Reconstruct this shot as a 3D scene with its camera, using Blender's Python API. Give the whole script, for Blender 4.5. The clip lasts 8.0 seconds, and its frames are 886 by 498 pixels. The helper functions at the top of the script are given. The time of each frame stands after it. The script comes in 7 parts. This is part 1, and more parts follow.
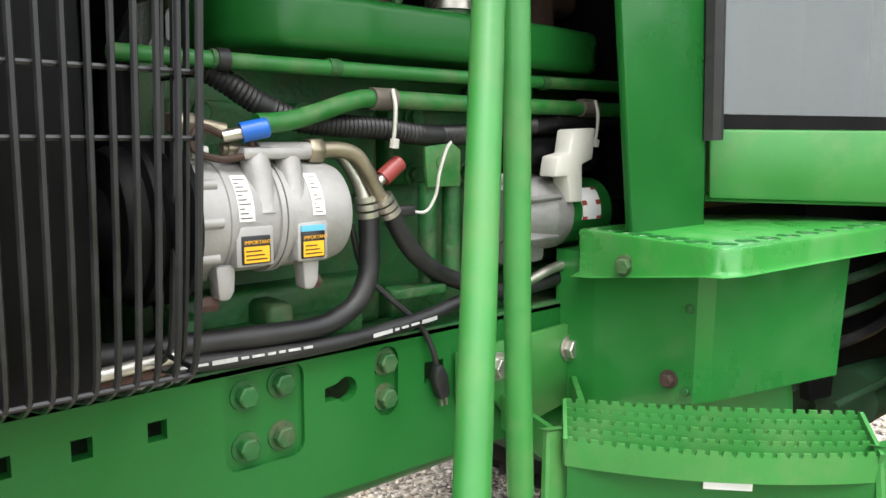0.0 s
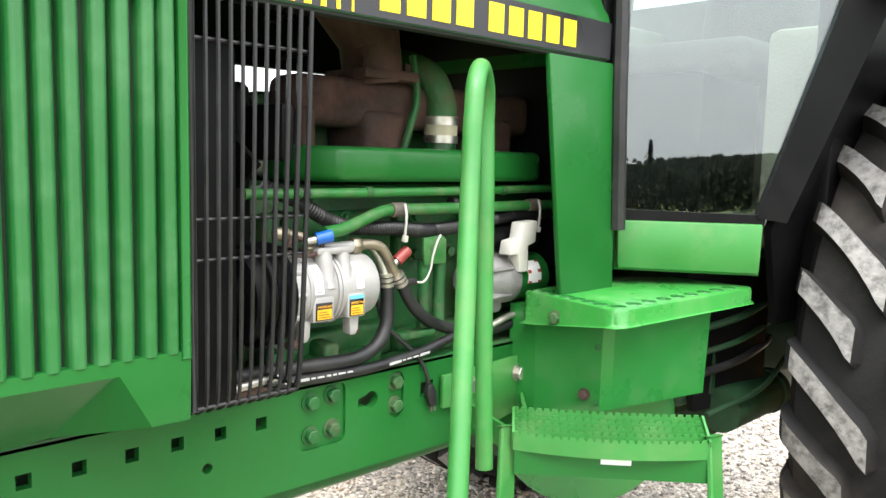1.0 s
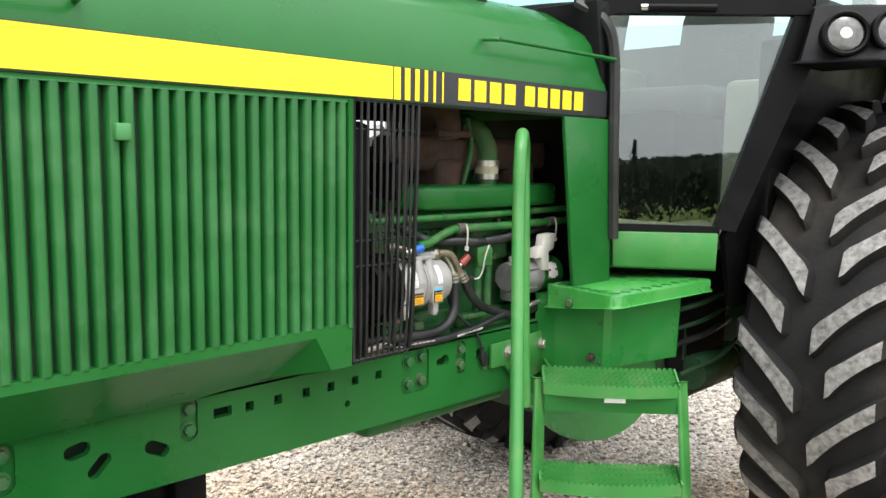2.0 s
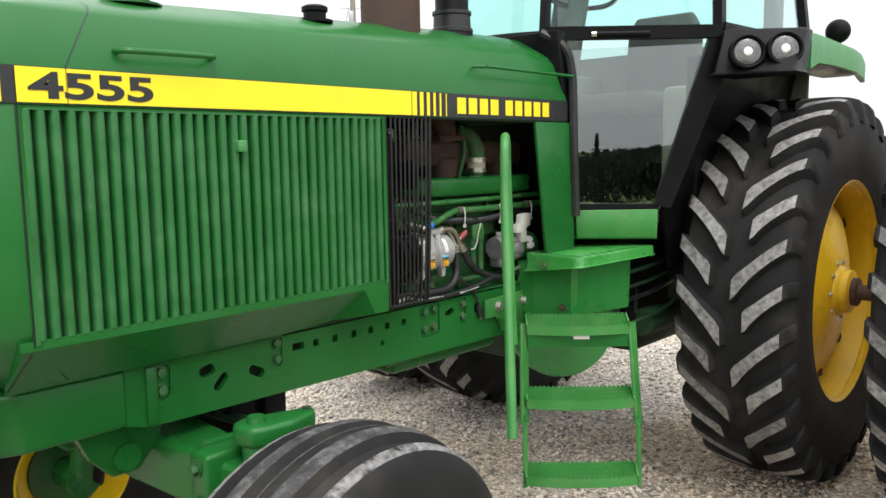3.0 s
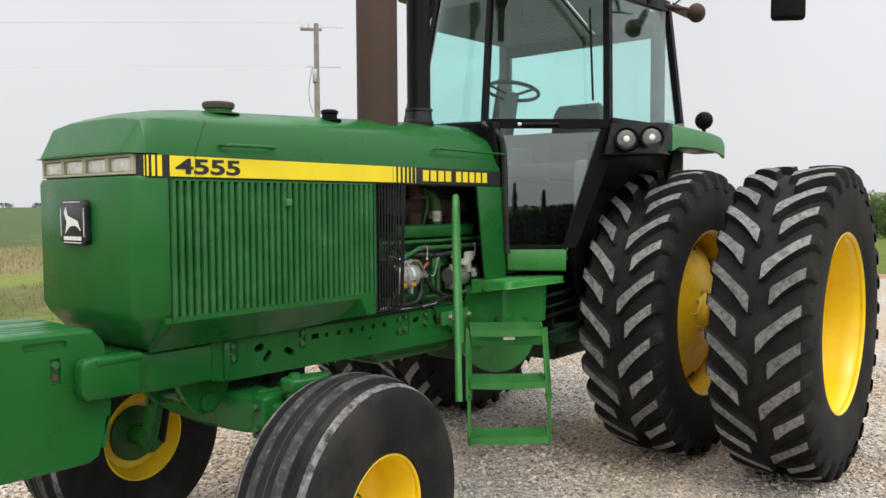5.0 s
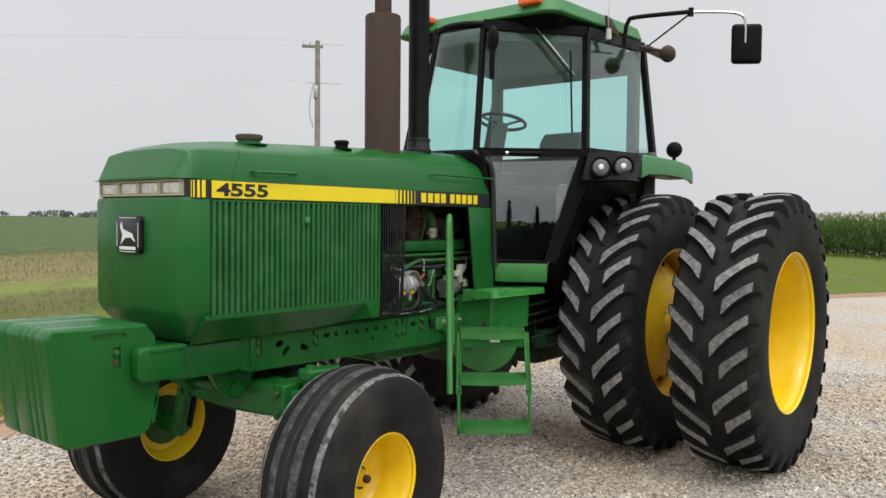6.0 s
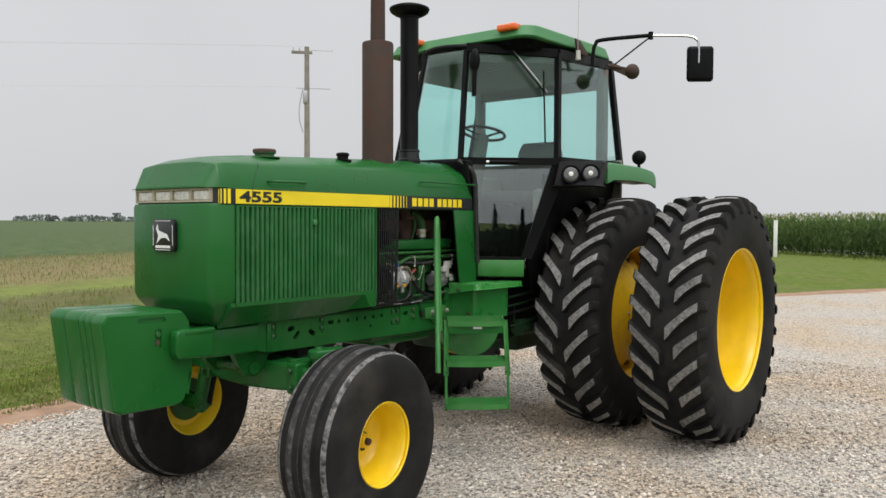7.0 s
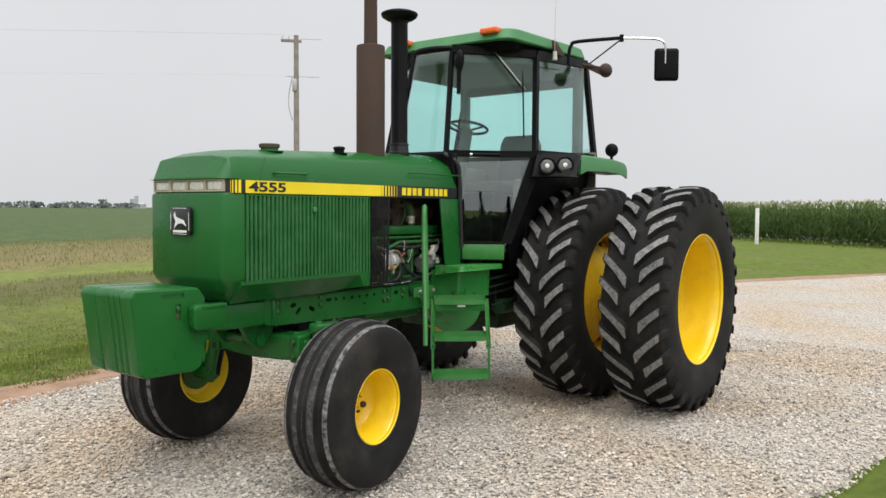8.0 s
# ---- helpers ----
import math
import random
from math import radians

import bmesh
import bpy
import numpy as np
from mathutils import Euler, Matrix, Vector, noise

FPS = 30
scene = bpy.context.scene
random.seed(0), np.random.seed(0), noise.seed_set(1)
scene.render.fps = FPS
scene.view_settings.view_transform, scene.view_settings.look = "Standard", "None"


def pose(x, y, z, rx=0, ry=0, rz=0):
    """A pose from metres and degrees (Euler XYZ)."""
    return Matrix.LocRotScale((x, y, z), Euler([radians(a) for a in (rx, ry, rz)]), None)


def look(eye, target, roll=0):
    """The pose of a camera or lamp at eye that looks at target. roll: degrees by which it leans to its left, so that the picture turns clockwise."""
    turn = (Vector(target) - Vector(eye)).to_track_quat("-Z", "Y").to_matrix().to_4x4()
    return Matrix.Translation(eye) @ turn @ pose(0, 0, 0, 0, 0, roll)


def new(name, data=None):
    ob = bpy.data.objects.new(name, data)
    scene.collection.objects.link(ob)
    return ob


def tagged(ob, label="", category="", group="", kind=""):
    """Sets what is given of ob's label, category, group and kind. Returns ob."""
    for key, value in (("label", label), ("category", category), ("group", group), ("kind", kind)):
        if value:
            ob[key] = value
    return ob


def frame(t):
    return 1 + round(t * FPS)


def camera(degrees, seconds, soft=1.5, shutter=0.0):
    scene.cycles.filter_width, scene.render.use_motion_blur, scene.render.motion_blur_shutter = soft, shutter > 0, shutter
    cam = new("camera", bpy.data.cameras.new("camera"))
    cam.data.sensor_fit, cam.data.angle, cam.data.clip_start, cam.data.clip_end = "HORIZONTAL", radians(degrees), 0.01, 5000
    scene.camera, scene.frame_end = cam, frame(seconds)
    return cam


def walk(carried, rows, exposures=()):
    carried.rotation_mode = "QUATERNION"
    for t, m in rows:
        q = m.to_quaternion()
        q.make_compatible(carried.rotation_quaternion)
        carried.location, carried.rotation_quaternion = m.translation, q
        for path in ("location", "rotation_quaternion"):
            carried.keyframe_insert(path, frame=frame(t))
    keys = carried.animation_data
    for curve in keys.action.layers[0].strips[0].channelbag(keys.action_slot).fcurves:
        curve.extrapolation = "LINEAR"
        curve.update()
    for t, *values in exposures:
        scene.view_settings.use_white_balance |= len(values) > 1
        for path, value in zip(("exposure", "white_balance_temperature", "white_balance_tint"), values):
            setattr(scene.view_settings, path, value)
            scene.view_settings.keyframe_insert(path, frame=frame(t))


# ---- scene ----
cam = camera(58.3, 8.0)
PATH = [
    (0, (-2.38, -1.061, 1.3), (-1.068, 0.423, 1.026), 0.2),
    (0.5, (-2.569, -1.272, 1.405), (-1.229, 0.191, 1.151), 0.7),
    (1, (-2.777, -1.411, 1.452), (-1.387, 0.01, 1.225), 1.4),
    (1.5, (-3.08, -1.547, 1.517), (-1.669, -0.145, 1.31), 0.8),
    (1.7, (-3.189, -1.638, 1.543), (-1.784, -0.234, 1.312), 1.0),
    (2.8, (-3.856, -2.053, 1.557), (-2.394, -0.709, 1.321), -0.8),
    (3, (-3.941, -2.142, 1.558), (-2.473, -0.805, 1.319), -1.0),
    (3.5, (-4.189, -2.356, 1.577), (-2.703, -1.036, 1.357), -1.2),
    (4, (-4.447, -2.472, 1.573), (-2.939, -1.171, 1.387), -1.1),
    (4.5, (-4.664, -2.694, 1.566), (-3.131, -1.417, 1.423), -0.8),
    (6, (-5.315, -3.269, 1.595), (-3.758, -2.016, 1.52), 0.5),
    (6.5, (-5.554, -3.476, 1.598), (-3.997, -2.222, 1.536), 0.5),
    (7, (-5.808, -3.663, 1.591), (-4.232, -2.433, 1.522), 0.2),
    (7.5, (-6.019, -3.906, 1.594), (-4.435, -2.688, 1.509), 0.1),
    (8, (-6.213, -3.989, 1.594), (-4.62, -2.784, 1.493), 0.3),
]
walk(cam, [(t, look(eye, target, roll)) for t, eye, target, roll in PATH],
     exposures=((0.0, 1.42), (0.5, 1.82), (1.0, 1.80), (1.7, 1.40), (3.0, 0.78), (4.5, 0.38), (6.0, 0.07), (6.5, 0.02), (7.2, 0.0), (8.0, 0.15)))

# ---- light: an overcast sky, soft sun high behind the viewer ----
SUN_ELEV, SUN_TURN = radians(58), radians(215)
world = bpy.data.worlds.new("overcast_sky")
scene.world = world
world.use_nodes = True
wn = world.node_tree
wn.nodes.clear()
w_out = wn.nodes.new("ShaderNodeOutputWorld")
w_bg = wn.nodes.new("ShaderNodeBackground")
w_sky = wn.nodes.new("ShaderNodeTexSky")
w_sky.sky_type = "NISHITA"
w_sky.sun_disc = False
w_sky.sun_elevation, w_sky.sun_rotation = SUN_ELEV, SUN_TURN
w_sky.air_density, w_sky.dust_density, w_sky.ozone_density = 1.0, 6.0, 1.0
w_hsv = wn.nodes.new("ShaderNodeHueSaturation")
w_hsv.inputs["Saturation"].default_value = 0.25
w_hsv.inputs["Value"].default_value = 0.10
w_mix = wn.nodes.new("ShaderNodeMixRGB")
w_mix.inputs[0].default_value = 0.90
w_mix.inputs[2].default_value = (0.70, 0.71, 0.73, 1)
w_noise = wn.nodes.new("ShaderNodeTexNoise")
w_noise.inputs["Scale"].default_value = 1.6
w_noise.inputs["Detail"].default_value = 4
w_ramp = wn.nodes.new("ShaderNodeMapRange")
w_ramp.inputs[1].default_value, w_ramp.inputs[2].default_value = 0.3, 0.7
w_ramp.inputs[3].default_value, w_ramp.inputs[4].default_value = 0.93, 1.05
wn.links.new(w_sky.outputs[0], w_hsv.inputs["Color"])
wn.links.new(w_hsv.outputs[0], w_mix.inputs[1])
wn.links.new(w_mix.outputs[0], w_bg.inputs["Color"])
wn.links.new(w_noise.outputs[0], w_ramp.inputs[0])
w_geo = wn.nodes.new("ShaderNodeTexCoord")
w_sep = wn.nodes.new("ShaderNodeSeparateXYZ")
w_up = wn.nodes.new("ShaderNodeMapRange")
w_up.inputs[1].default_value, w_up.inputs[2].default_value = 0.38, 0.95
w_up.inputs[3].default_value, w_up.inputs[4].default_value = 1.0, 1.9
w_mul = wn.nodes.new("ShaderNodeMath")
w_mul.operation = "MULTIPLY"
wn.links.new(w_geo.outputs["Generated"], w_sep.inputs[0])
wn.links.new(w_sep.outputs[2], w_up.inputs[0])
wn.links.new(w_up.outputs[0], w_mul.inputs[0])
wn.links.new(w_ramp.outputs[0], w_mul.inputs[1])
# the cloud is brighter on the side of the sun
w_dot = wn.nodes.new("ShaderNodeVectorMath")
w_dot.operation = "DOT_PRODUCT"
w_dot.inputs[1].default_value = (math.sin(SUN_TURN) * math.cos(SUN_ELEV), math.cos(SUN_TURN) * math.cos(SUN_ELEV), math.sin(SUN_ELEV))
w_glow = wn.nodes.new("ShaderNodeMapRange")
w_glow.interpolation_type = "SMOOTHSTEP"
w_glow.inputs[1].default_value, w_glow.inputs[2].default_value = -0.35, 1.0
w_glow.inputs[3].default_value, w_glow.inputs[4].default_value = 1.0, 1.58
w_all = wn.nodes.new("ShaderNodeMath")
w_all.operation = "MULTIPLY"
wn.links.new(w_geo.outputs["Generated"], w_dot.inputs[0])
wn.links.new(w_dot.outputs["Value"], w_glow.inputs[0])
wn.links.new(w_mul.outputs[0], w_all.inputs[0])
wn.links.new(w_glow.outputs[0], w_all.inputs[1])
wn.links.new(w_all.outputs[0], w_bg.inputs["Strength"])
wn.links.new(w_bg.outputs[0], w_out.inputs[0])

sun_data = bpy.data.lights.new("sun", "SUN")
sun_data.energy, sun_data.angle, sun_data.color = 0.75, radians(25), (1.0, 0.97, 0.93)
sun = new("sun", sun_data)
sun_dir = Vector((math.sin(SUN_TURN) * math.cos(SUN_ELEV), math.cos(SUN_TURN) * math.cos(SUN_ELEV), math.sin(SUN_ELEV)))
sun.matrix_world = look(sun_dir * 50, (0, 0, 0))


# ---- materials ----
def material(name, base, rough=0.5, metal=0.0, vary=0.15, scale=6.0, grain=0.0, grain_scale=120.0, dirt=None, dirt_amount=0.0,
             dirt_scale=3.0, coat=0.0, per_piece=0.0, spec=0.5):
    """A surface with broad and fine variation, dirt in its own blotches and a fine relief."""
    m = bpy.data.materials.new(name)
    m.use_nodes = True
    nt = m.node_tree
    bsdf = nt.nodes["Principled BSDF"]
    bsdf.inputs["Metallic"].default_value = metal
    bsdf.inputs["Specular IOR Level"].default_value = spec
    if coat:
        bsdf.inputs["Coat Weight"].default_value = coat
        bsdf.inputs["Coat Roughness"].default_value = 0.08
    geo = nt.nodes.new("ShaderNodeNewGeometry")
    n1 = nt.nodes.new("ShaderNodeTexNoise")
    n1.inputs["Scale"].default_value, n1.inputs["Detail"].default_value = scale, 6
    nt.links.new(geo.outputs["Position"], n1.inputs["Vector"])
    hsv = nt.nodes.new("ShaderNodeHueSaturation")
    hsv.inputs["Color"].default_value = (*base, 1)
    mr = nt.nodes.new("ShaderNodeMapRange")
    mr.inputs[1].default_value, mr.inputs[2].default_value = 0.3, 0.7
    mr.inputs[3].default_value, mr.inputs[4].default_value = 1 - vary, 1 + vary
    nt.links.new(n1.outputs[0], mr.inputs[0])
    value = mr.outputs[0]
    if per_piece:
        info = nt.nodes.new("ShaderNodeObjectInfo")
        mr2 = nt.nodes.new("ShaderNodeMapRange")
        mr2.inputs[3].default_value, mr2.inputs[4].default_value = 1 - per_piece, 1 + per_piece
        nt.links.new(info.outputs["Random"], mr2.inputs[0])
        mul = nt.nodes.new("ShaderNodeMath")
        mul.operation = "MULTIPLY"
        nt.links.new(value, mul.inputs[0])
        nt.links.new(mr2.outputs[0], mul.inputs[1])
        value = mul.outputs[0]
    nt.links.new(value, hsv.inputs["Value"])
    colour = hsv.outputs[0]
    rmap = nt.nodes.new("ShaderNodeMapRange")
    rmap.inputs[1].default_value, rmap.inputs[2].default_value = 0.3, 0.7
    rmap.inputs[3].default_value, rmap.inputs[4].default_value = max(0.02, rough - 0.08), min(1, rough + 0.1)
    nt.links.new(n1.outputs[0], rmap.inputs[0])
    rough_out = rmap.outputs[0]
    if dirt:
        n2 = nt.nodes.new("ShaderNodeTexNoise")
        n2.inputs["Scale"].default_value, n2.inputs["Detail"].default_value, n2.inputs["Roughness"].default_value = dirt_scale, 9, 0.68
        nt.links.new(geo.outputs["Position"], n2.inputs["Vector"])
        ramp = nt.nodes.new("ShaderNodeMapRange")
        ramp.inputs[1].default_value, ramp.inputs[2].default_value = 0.48, 0.75
        ramp.inputs[4].default_value = dirt_amount
        nt.links.new(n2.outputs[0], ramp.inputs[0])
        mix = nt.nodes.new("ShaderNodeMixRGB")
        mix.inputs[2].default_value = (*dirt, 1)
        nt.links.new(ramp.outputs[0], mix.inputs[0])
        nt.links.new(colour, mix.inputs[1])
        colour = mix.outputs[0]
        rmix = nt.nodes.new("ShaderNodeMath")
        rmix.operation = "MULTIPLY_ADD"
        rmix.inputs[1].default_value = 0.5
        nt.links.new(ramp.outputs[0], rmix.inputs[0])
        nt.links.new(rough_out, rmix.inputs[2])
        rough_out = rmix.outputs[0]
    nt.links.new(colour, bsdf.inputs["Base Color"])
    nt.links.new(rough_out, bsdf.inputs["Roughness"])
    if grain:
        n3 = nt.nodes.new("ShaderNodeTexNoise")
        n3.inputs["Scale"].default_value, n3.inputs["Detail"].default_value = grain_scale, 4
        nt.links.new(geo.outputs["Position"], n3.inputs["Vector"])
        bump = nt.nodes.new("ShaderNodeBump")
        bump.inputs["Strength"].default_value, bump.inputs["Distance"].default_value = grain, 0.004
        nt.links.new(n3.outputs[0], bump.inputs["Height"])
        nt.links.new(bump.outputs[0], bsdf.inputs["Normal"])
    return m


def glass_material(name, tint, clear=0.75, rough=0.0):
    """Tinted safety glass: a thin clear sheet with a mirror sheen at its surface."""
    m = bpy.data.materials.new(name)
    m.use_nodes = True
    nt = m.node_tree
    nt.nodes.clear()
    out = nt.nodes.new("ShaderNodeOutputMaterial")
    tr = nt.nodes.new("ShaderNodeBsdfTransparent")
    tr.inputs[0].default_value = (*tint, 1)
    gl = nt.nodes.new("ShaderNodeBsdfGlossy")
    gl.inputs["Roughness"].default_value = rough
    fr = nt.nodes.new("ShaderNodeLayerWeight")
    power = nt.nodes.new("ShaderNodeMath")
    power.operation = "POWER"
    power.inputs[1].default_value = 4.0
    nt.links.new(fr.outputs["Facing"], power.inputs[0])
    mul = nt.nodes.new("ShaderNodeMath")
    mul.operation = "MULTIPLY_ADD"
    mul.inputs[1].default_value, mul.inputs[2].default_value = 0.8, 1 - clear
    nt.links.new(power.outputs[0], mul.inputs[0])
    mix = nt.nodes.new("ShaderNodeMixShader")
    nt.links.new(mul.outputs[0], mix.inputs[0])
    nt.links.new(tr.outputs[0], mix.inputs[1])
    nt.links.new(gl.outputs[0], mix.inputs[2])
    nt.links.new(mix.outputs[0], out.inputs[0])
    return m


def leaf_material(name, base, vary=0.3, scale=1.5):
    """Thin leaves: they scatter light on both sides."""
    m = material(name, base, 0.75, vary=vary, scale=scale, spec=0.2)
    nt = m.node_tree
    bsdf, out = nt.nodes["Principled BSDF"], nt.nodes["Material Output"]
    back = nt.nodes.new("ShaderNodeBsdfTranslucent")
    mix = nt.nodes.new("ShaderNodeMixShader")
    mix.inputs[0].default_value = 0.45
    nt.links.new(bsdf.inputs["Base Color"].links[0].from_socket, back.inputs["Color"])
    nt.links.new(bsdf.outputs[0], mix.inputs[1])
    nt.links.new(back.outputs[0], mix.inputs[2])
    nt.links.new(mix.outputs[0], out.inputs["Surface"])
    return m


GREEN = material("green_paint", (0.0105, 0.106, 0.0185), 0.30, vary=0.10, scale=2.5, dirt=(0.013, 0.118, 0.024), dirt_amount=0.4, dirt_scale=5, coat=0.08, spec=0.28)
GREEN_OLD = material("old_green_paint", (0.010, 0.088, 0.018), 0.5, vary=0.35, scale=13, dirt=(0.105, 0.100, 0.058), dirt_amount=0.85, dirt_scale=11, grain=0.6, grain_scale=90)
GREEN_LIGHT = material("fresh_green_paint", (0.032, 0.184, 0.036), 0.38, vary=0.12, scale=8, dirt=(0.13, 0.22, 0.08), dirt_amount=0.45, dirt_scale=12)
GREEN_FADED = material("faded_green_roof", (0.04, 0.19, 0.055), 0.5, vary=0.1, scale=5, dirt=(0.14, 0.27, 0.13), dirt_amount=0.5, dirt_scale=5)
YELLOW = material("yellow_paint", (0.84, 0.56, 0.008), 0.35, vary=0.07, scale=5, dirt=(0.55, 0.36, 0.02), dirt_amount=0.3, dirt_scale=7, coat=0.2)
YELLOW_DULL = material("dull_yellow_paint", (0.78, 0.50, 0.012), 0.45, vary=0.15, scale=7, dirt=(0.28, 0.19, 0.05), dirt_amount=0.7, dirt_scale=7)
DECAL_YELLOW = material("yellow_decal", (0.86, 0.66, 0.01), 0.35, vary=0.04, scale=7)
DECAL_BLACK = material("black_decal", (0.012, 0.012, 0.014), 0.3, vary=0.2, scale=8)
BLACK = material("black_paint", (0.0038, 0.0038, 0.0044), 0.42, vary=0.25, scale=6, dirt=(0.013, 0.0125, 0.011), dirt_amount=0.35, dirt_scale=6, spec=0.12)
# backing sheet with the shade between the ribs put into its colour
SCREEN_DARK = material("shaded_gap_backing", (0.003, 0.016, 0.006), 0.7, vary=0.3, scale=14)
BLACK_WIRE = material("black_wire", (0.007, 0.007, 0.008), 0.36, vary=0.3, scale=20, dirt=(0.02, 0.0195, 0.0195), dirt_amount=0.4, dirt_scale=18)
RUBBER = material("tyre_rubber", (0.014, 0.0138, 0.0138), 0.75, vary=0.3, scale=7, grain=0.5, grain_scale=60, dirt=(0.075, 0.065, 0.054), dirt_amount=0.55, dirt_scale=2.6, spec=0.16)
RUBBER_WORN = material("worn_rubber", (0.215, 0.208, 0.20), 0.9, vary=0.30, scale=45, grain=0.9, grain_scale=70, dirt=(0.035, 0.034, 0.033), dirt_amount=1.0, dirt_scale=34, spec=0.2, per_piece=0.25)
RUBBER_RIB = material("grey_rib_rubber", (0.042, 0.041, 0.041), 0.85, vary=0.4, scale=30, grain=0.8, grain_scale=80, dirt=(0.16, 0.155, 0.15), dirt_amount=0.9, dirt_scale=26, spec=0.2)
# green with the underside shade put into its colour, plus grime blotches
GREEN_SHADED = material("shaded_grimy_green", (0.004, 0.032, 0.009), 0.6, vary=0.3, scale=8, dirt=(0.02, 0.03, 0.016), dirt_amount=0.6, dirt_scale=9, grain=0.3)
# worn, dusty step paint, also paled for the sky sheen on its top
GREEN_WORN_SHEEN = material("worn_sheen_step_paint", (0.030, 0.225, 0.036), 0.30, vary=0.10, scale=9, dirt=(0.20, 0.32, 0.15), dirt_amount=0.3, dirt_scale=16, coat=0.3)
GREEN_TUBE = material("dusty_green_pipe", (0.016, 0.14, 0.024), 0.45, vary=0.2, scale=20, dirt=(0.20, 0.20, 0.12), dirt_amount=0.6, dirt_scale=18)
BRASS = material("dull_brass", (0.30, 0.26, 0.19), 0.42, metal=0.8, vary=0.2, scale=30, dirt=(0.12, 0.09, 0.06), dirt_amount=0.6, dirt_scale=25)
CLAMP = material("dull_clamp", (0.14, 0.12, 0.10), 0.6, metal=0.3, vary=0.3, scale=40)
PRINT = material("faded_hose_print", (0.45, 0.45, 0.44), 0.6, vary=0.2, scale=60)
RUBBER_SCUFF = material("scuffed_rubber", (0.17, 0.165, 0.16), 0.9, vary=0.5, scale=40, grain=0.6, grain_scale=90, dirt=(0.016, 0.016, 0.016), dirt_amount=1.6, dirt_scale=22, spec=0.2)
HOSE = material("rubber_hose", (0.010, 0.010, 0.011), 0.45, vary=0.25, scale=15, dirt=(0.06, 0.055, 0.05), dirt_amount=0.35, dirt_scale=14)
# near-black that puts the shade inside the hood into colour
HOOD_DARK = material("shaded_hood_inside", (0.006, 0.010, 0.006), 0.8, vary=0.4, scale=7, dirt=(0.022, 0.017, 0.012), dirt_amount=0.6, dirt_scale=6)
RUST_CAST = material("sooty_rust_casting", (0.062, 0.031, 0.023), 0.85, vary=0.4, scale=16, dirt=(0.016, 0.011, 0.010), dirt_amount=0.9, dirt_scale=7, grain=0.7, grain_scale=60)
RUST_DARK = material("rusty_muffler", (0.050, 0.028, 0.020), 0.75, vary=0.25, scale=8, dirt=(0.10, 0.045, 0.025), dirt_amount=0.7, dirt_scale=9, grain=0.4)
RUST = material("rusty_iron", (0.085, 0.048, 0.038), 0.85, vary=0.3, scale=10, dirt=(0.05, 0.03, 0.025), dirt_amount=0.8, dirt_scale=8, grain=0.5)
ALU = material("cast_aluminium", (0.37, 0.36, 0.35), 0.55, metal=0.35, vary=0.12, scale=14, dirt=(0.32, 0.30, 0.27), dirt_amount=0.5, dirt_scale=12, grain=0.25)
STEEL = material("plated_steel", (0.55, 0.53, 0.48), 0.32, metal=0.9, vary=0.15, scale=20, dirt=(0.25, 0.2, 0.14), dirt_amount=0.5, dirt_scale=25)
CHROME = material("chrome", (0.48, 0.48, 0.49), 0.15, metal=1.0, vary=0.05)
WHITE = material("white_plastic", (0.56, 0.55, 0.50), 0.5, vary=0.08, dirt=(0.45, 0.42, 0.36), dirt_amount=0.4, dirt_scale=20)
LABEL_WHITE = material("white_label", (0.75, 0.75, 0.74), 0.5, vary=0.06, scale=30)
LABEL_ORANGE = material("amber_label", (0.85, 0.42, 0.02), 0.45, vary=0.05)
LABEL_BLUE = material("blue_label", (0.12, 0.42, 0.62), 0.45, vary=0.05)
BLUE_CAP = material("blue_cap", (0.012, 0.12, 0.50), 0.4, vary=0.08)
RED_CAP = material("red_cap", (0.27, 0.045, 0.04), 0.4, vary=0.1)
AMBER = material("amber_lens", (0.80, 0.13, 0.01), 0.2, vary=0.05, coat=0.4)
BEIGE = material("cab_upholstery", (0.30, 0.26, 0.21), 0.85, vary=0.15, grain=0.4)
SEAT = material("seat_cloth", (0.095, 0.085, 0.075), 0.9, vary=0.2, grain=0.5)
LAMP_DARK = material("dark_lamp_lens", (0.075, 0.075, 0.072), 0.10, vary=0.5, scale=40, coat=0.8)
ALU_DARK = material("dull_cast_aluminium", (0.25, 0.245, 0.24), 0.5, metal=0.5, vary=0.2, scale=18, dirt=(0.12, 0.11, 0.10), dirt_amount=0.6, dirt_scale=14, grain=0.25)
LINING = material("cab_lining", (0.16, 0.145, 0.125), 0.9, vary=0.15, grain=0.4)
LAMP_GLASS = material("lamp_lens", (0.70, 0.69, 0.64), 0.15, metal=0.0, vary=0.2, scale=40, coat=0.8)
LAMP_FRAME = material("lamp_bezel", (0.40, 0.36, 0.26), 0.5, vary=0.15, scale=12)
GLASS = glass_material("tinted_glass", (0.83, 0.975, 0.955), 0.975)
GLASS_DARK = glass_material("lower_door_glass", (0.80, 0.88, 0.86), 0.89)
WOOD_POLE = material("weathered_pole", (0.25, 0.22, 0.19), 0.9, vary=0.2, scale=3, grain=0.4)
POST_WHITE = material("white_post_paint", (0.78, 0.77, 0.74), 0.5, vary=0.06)


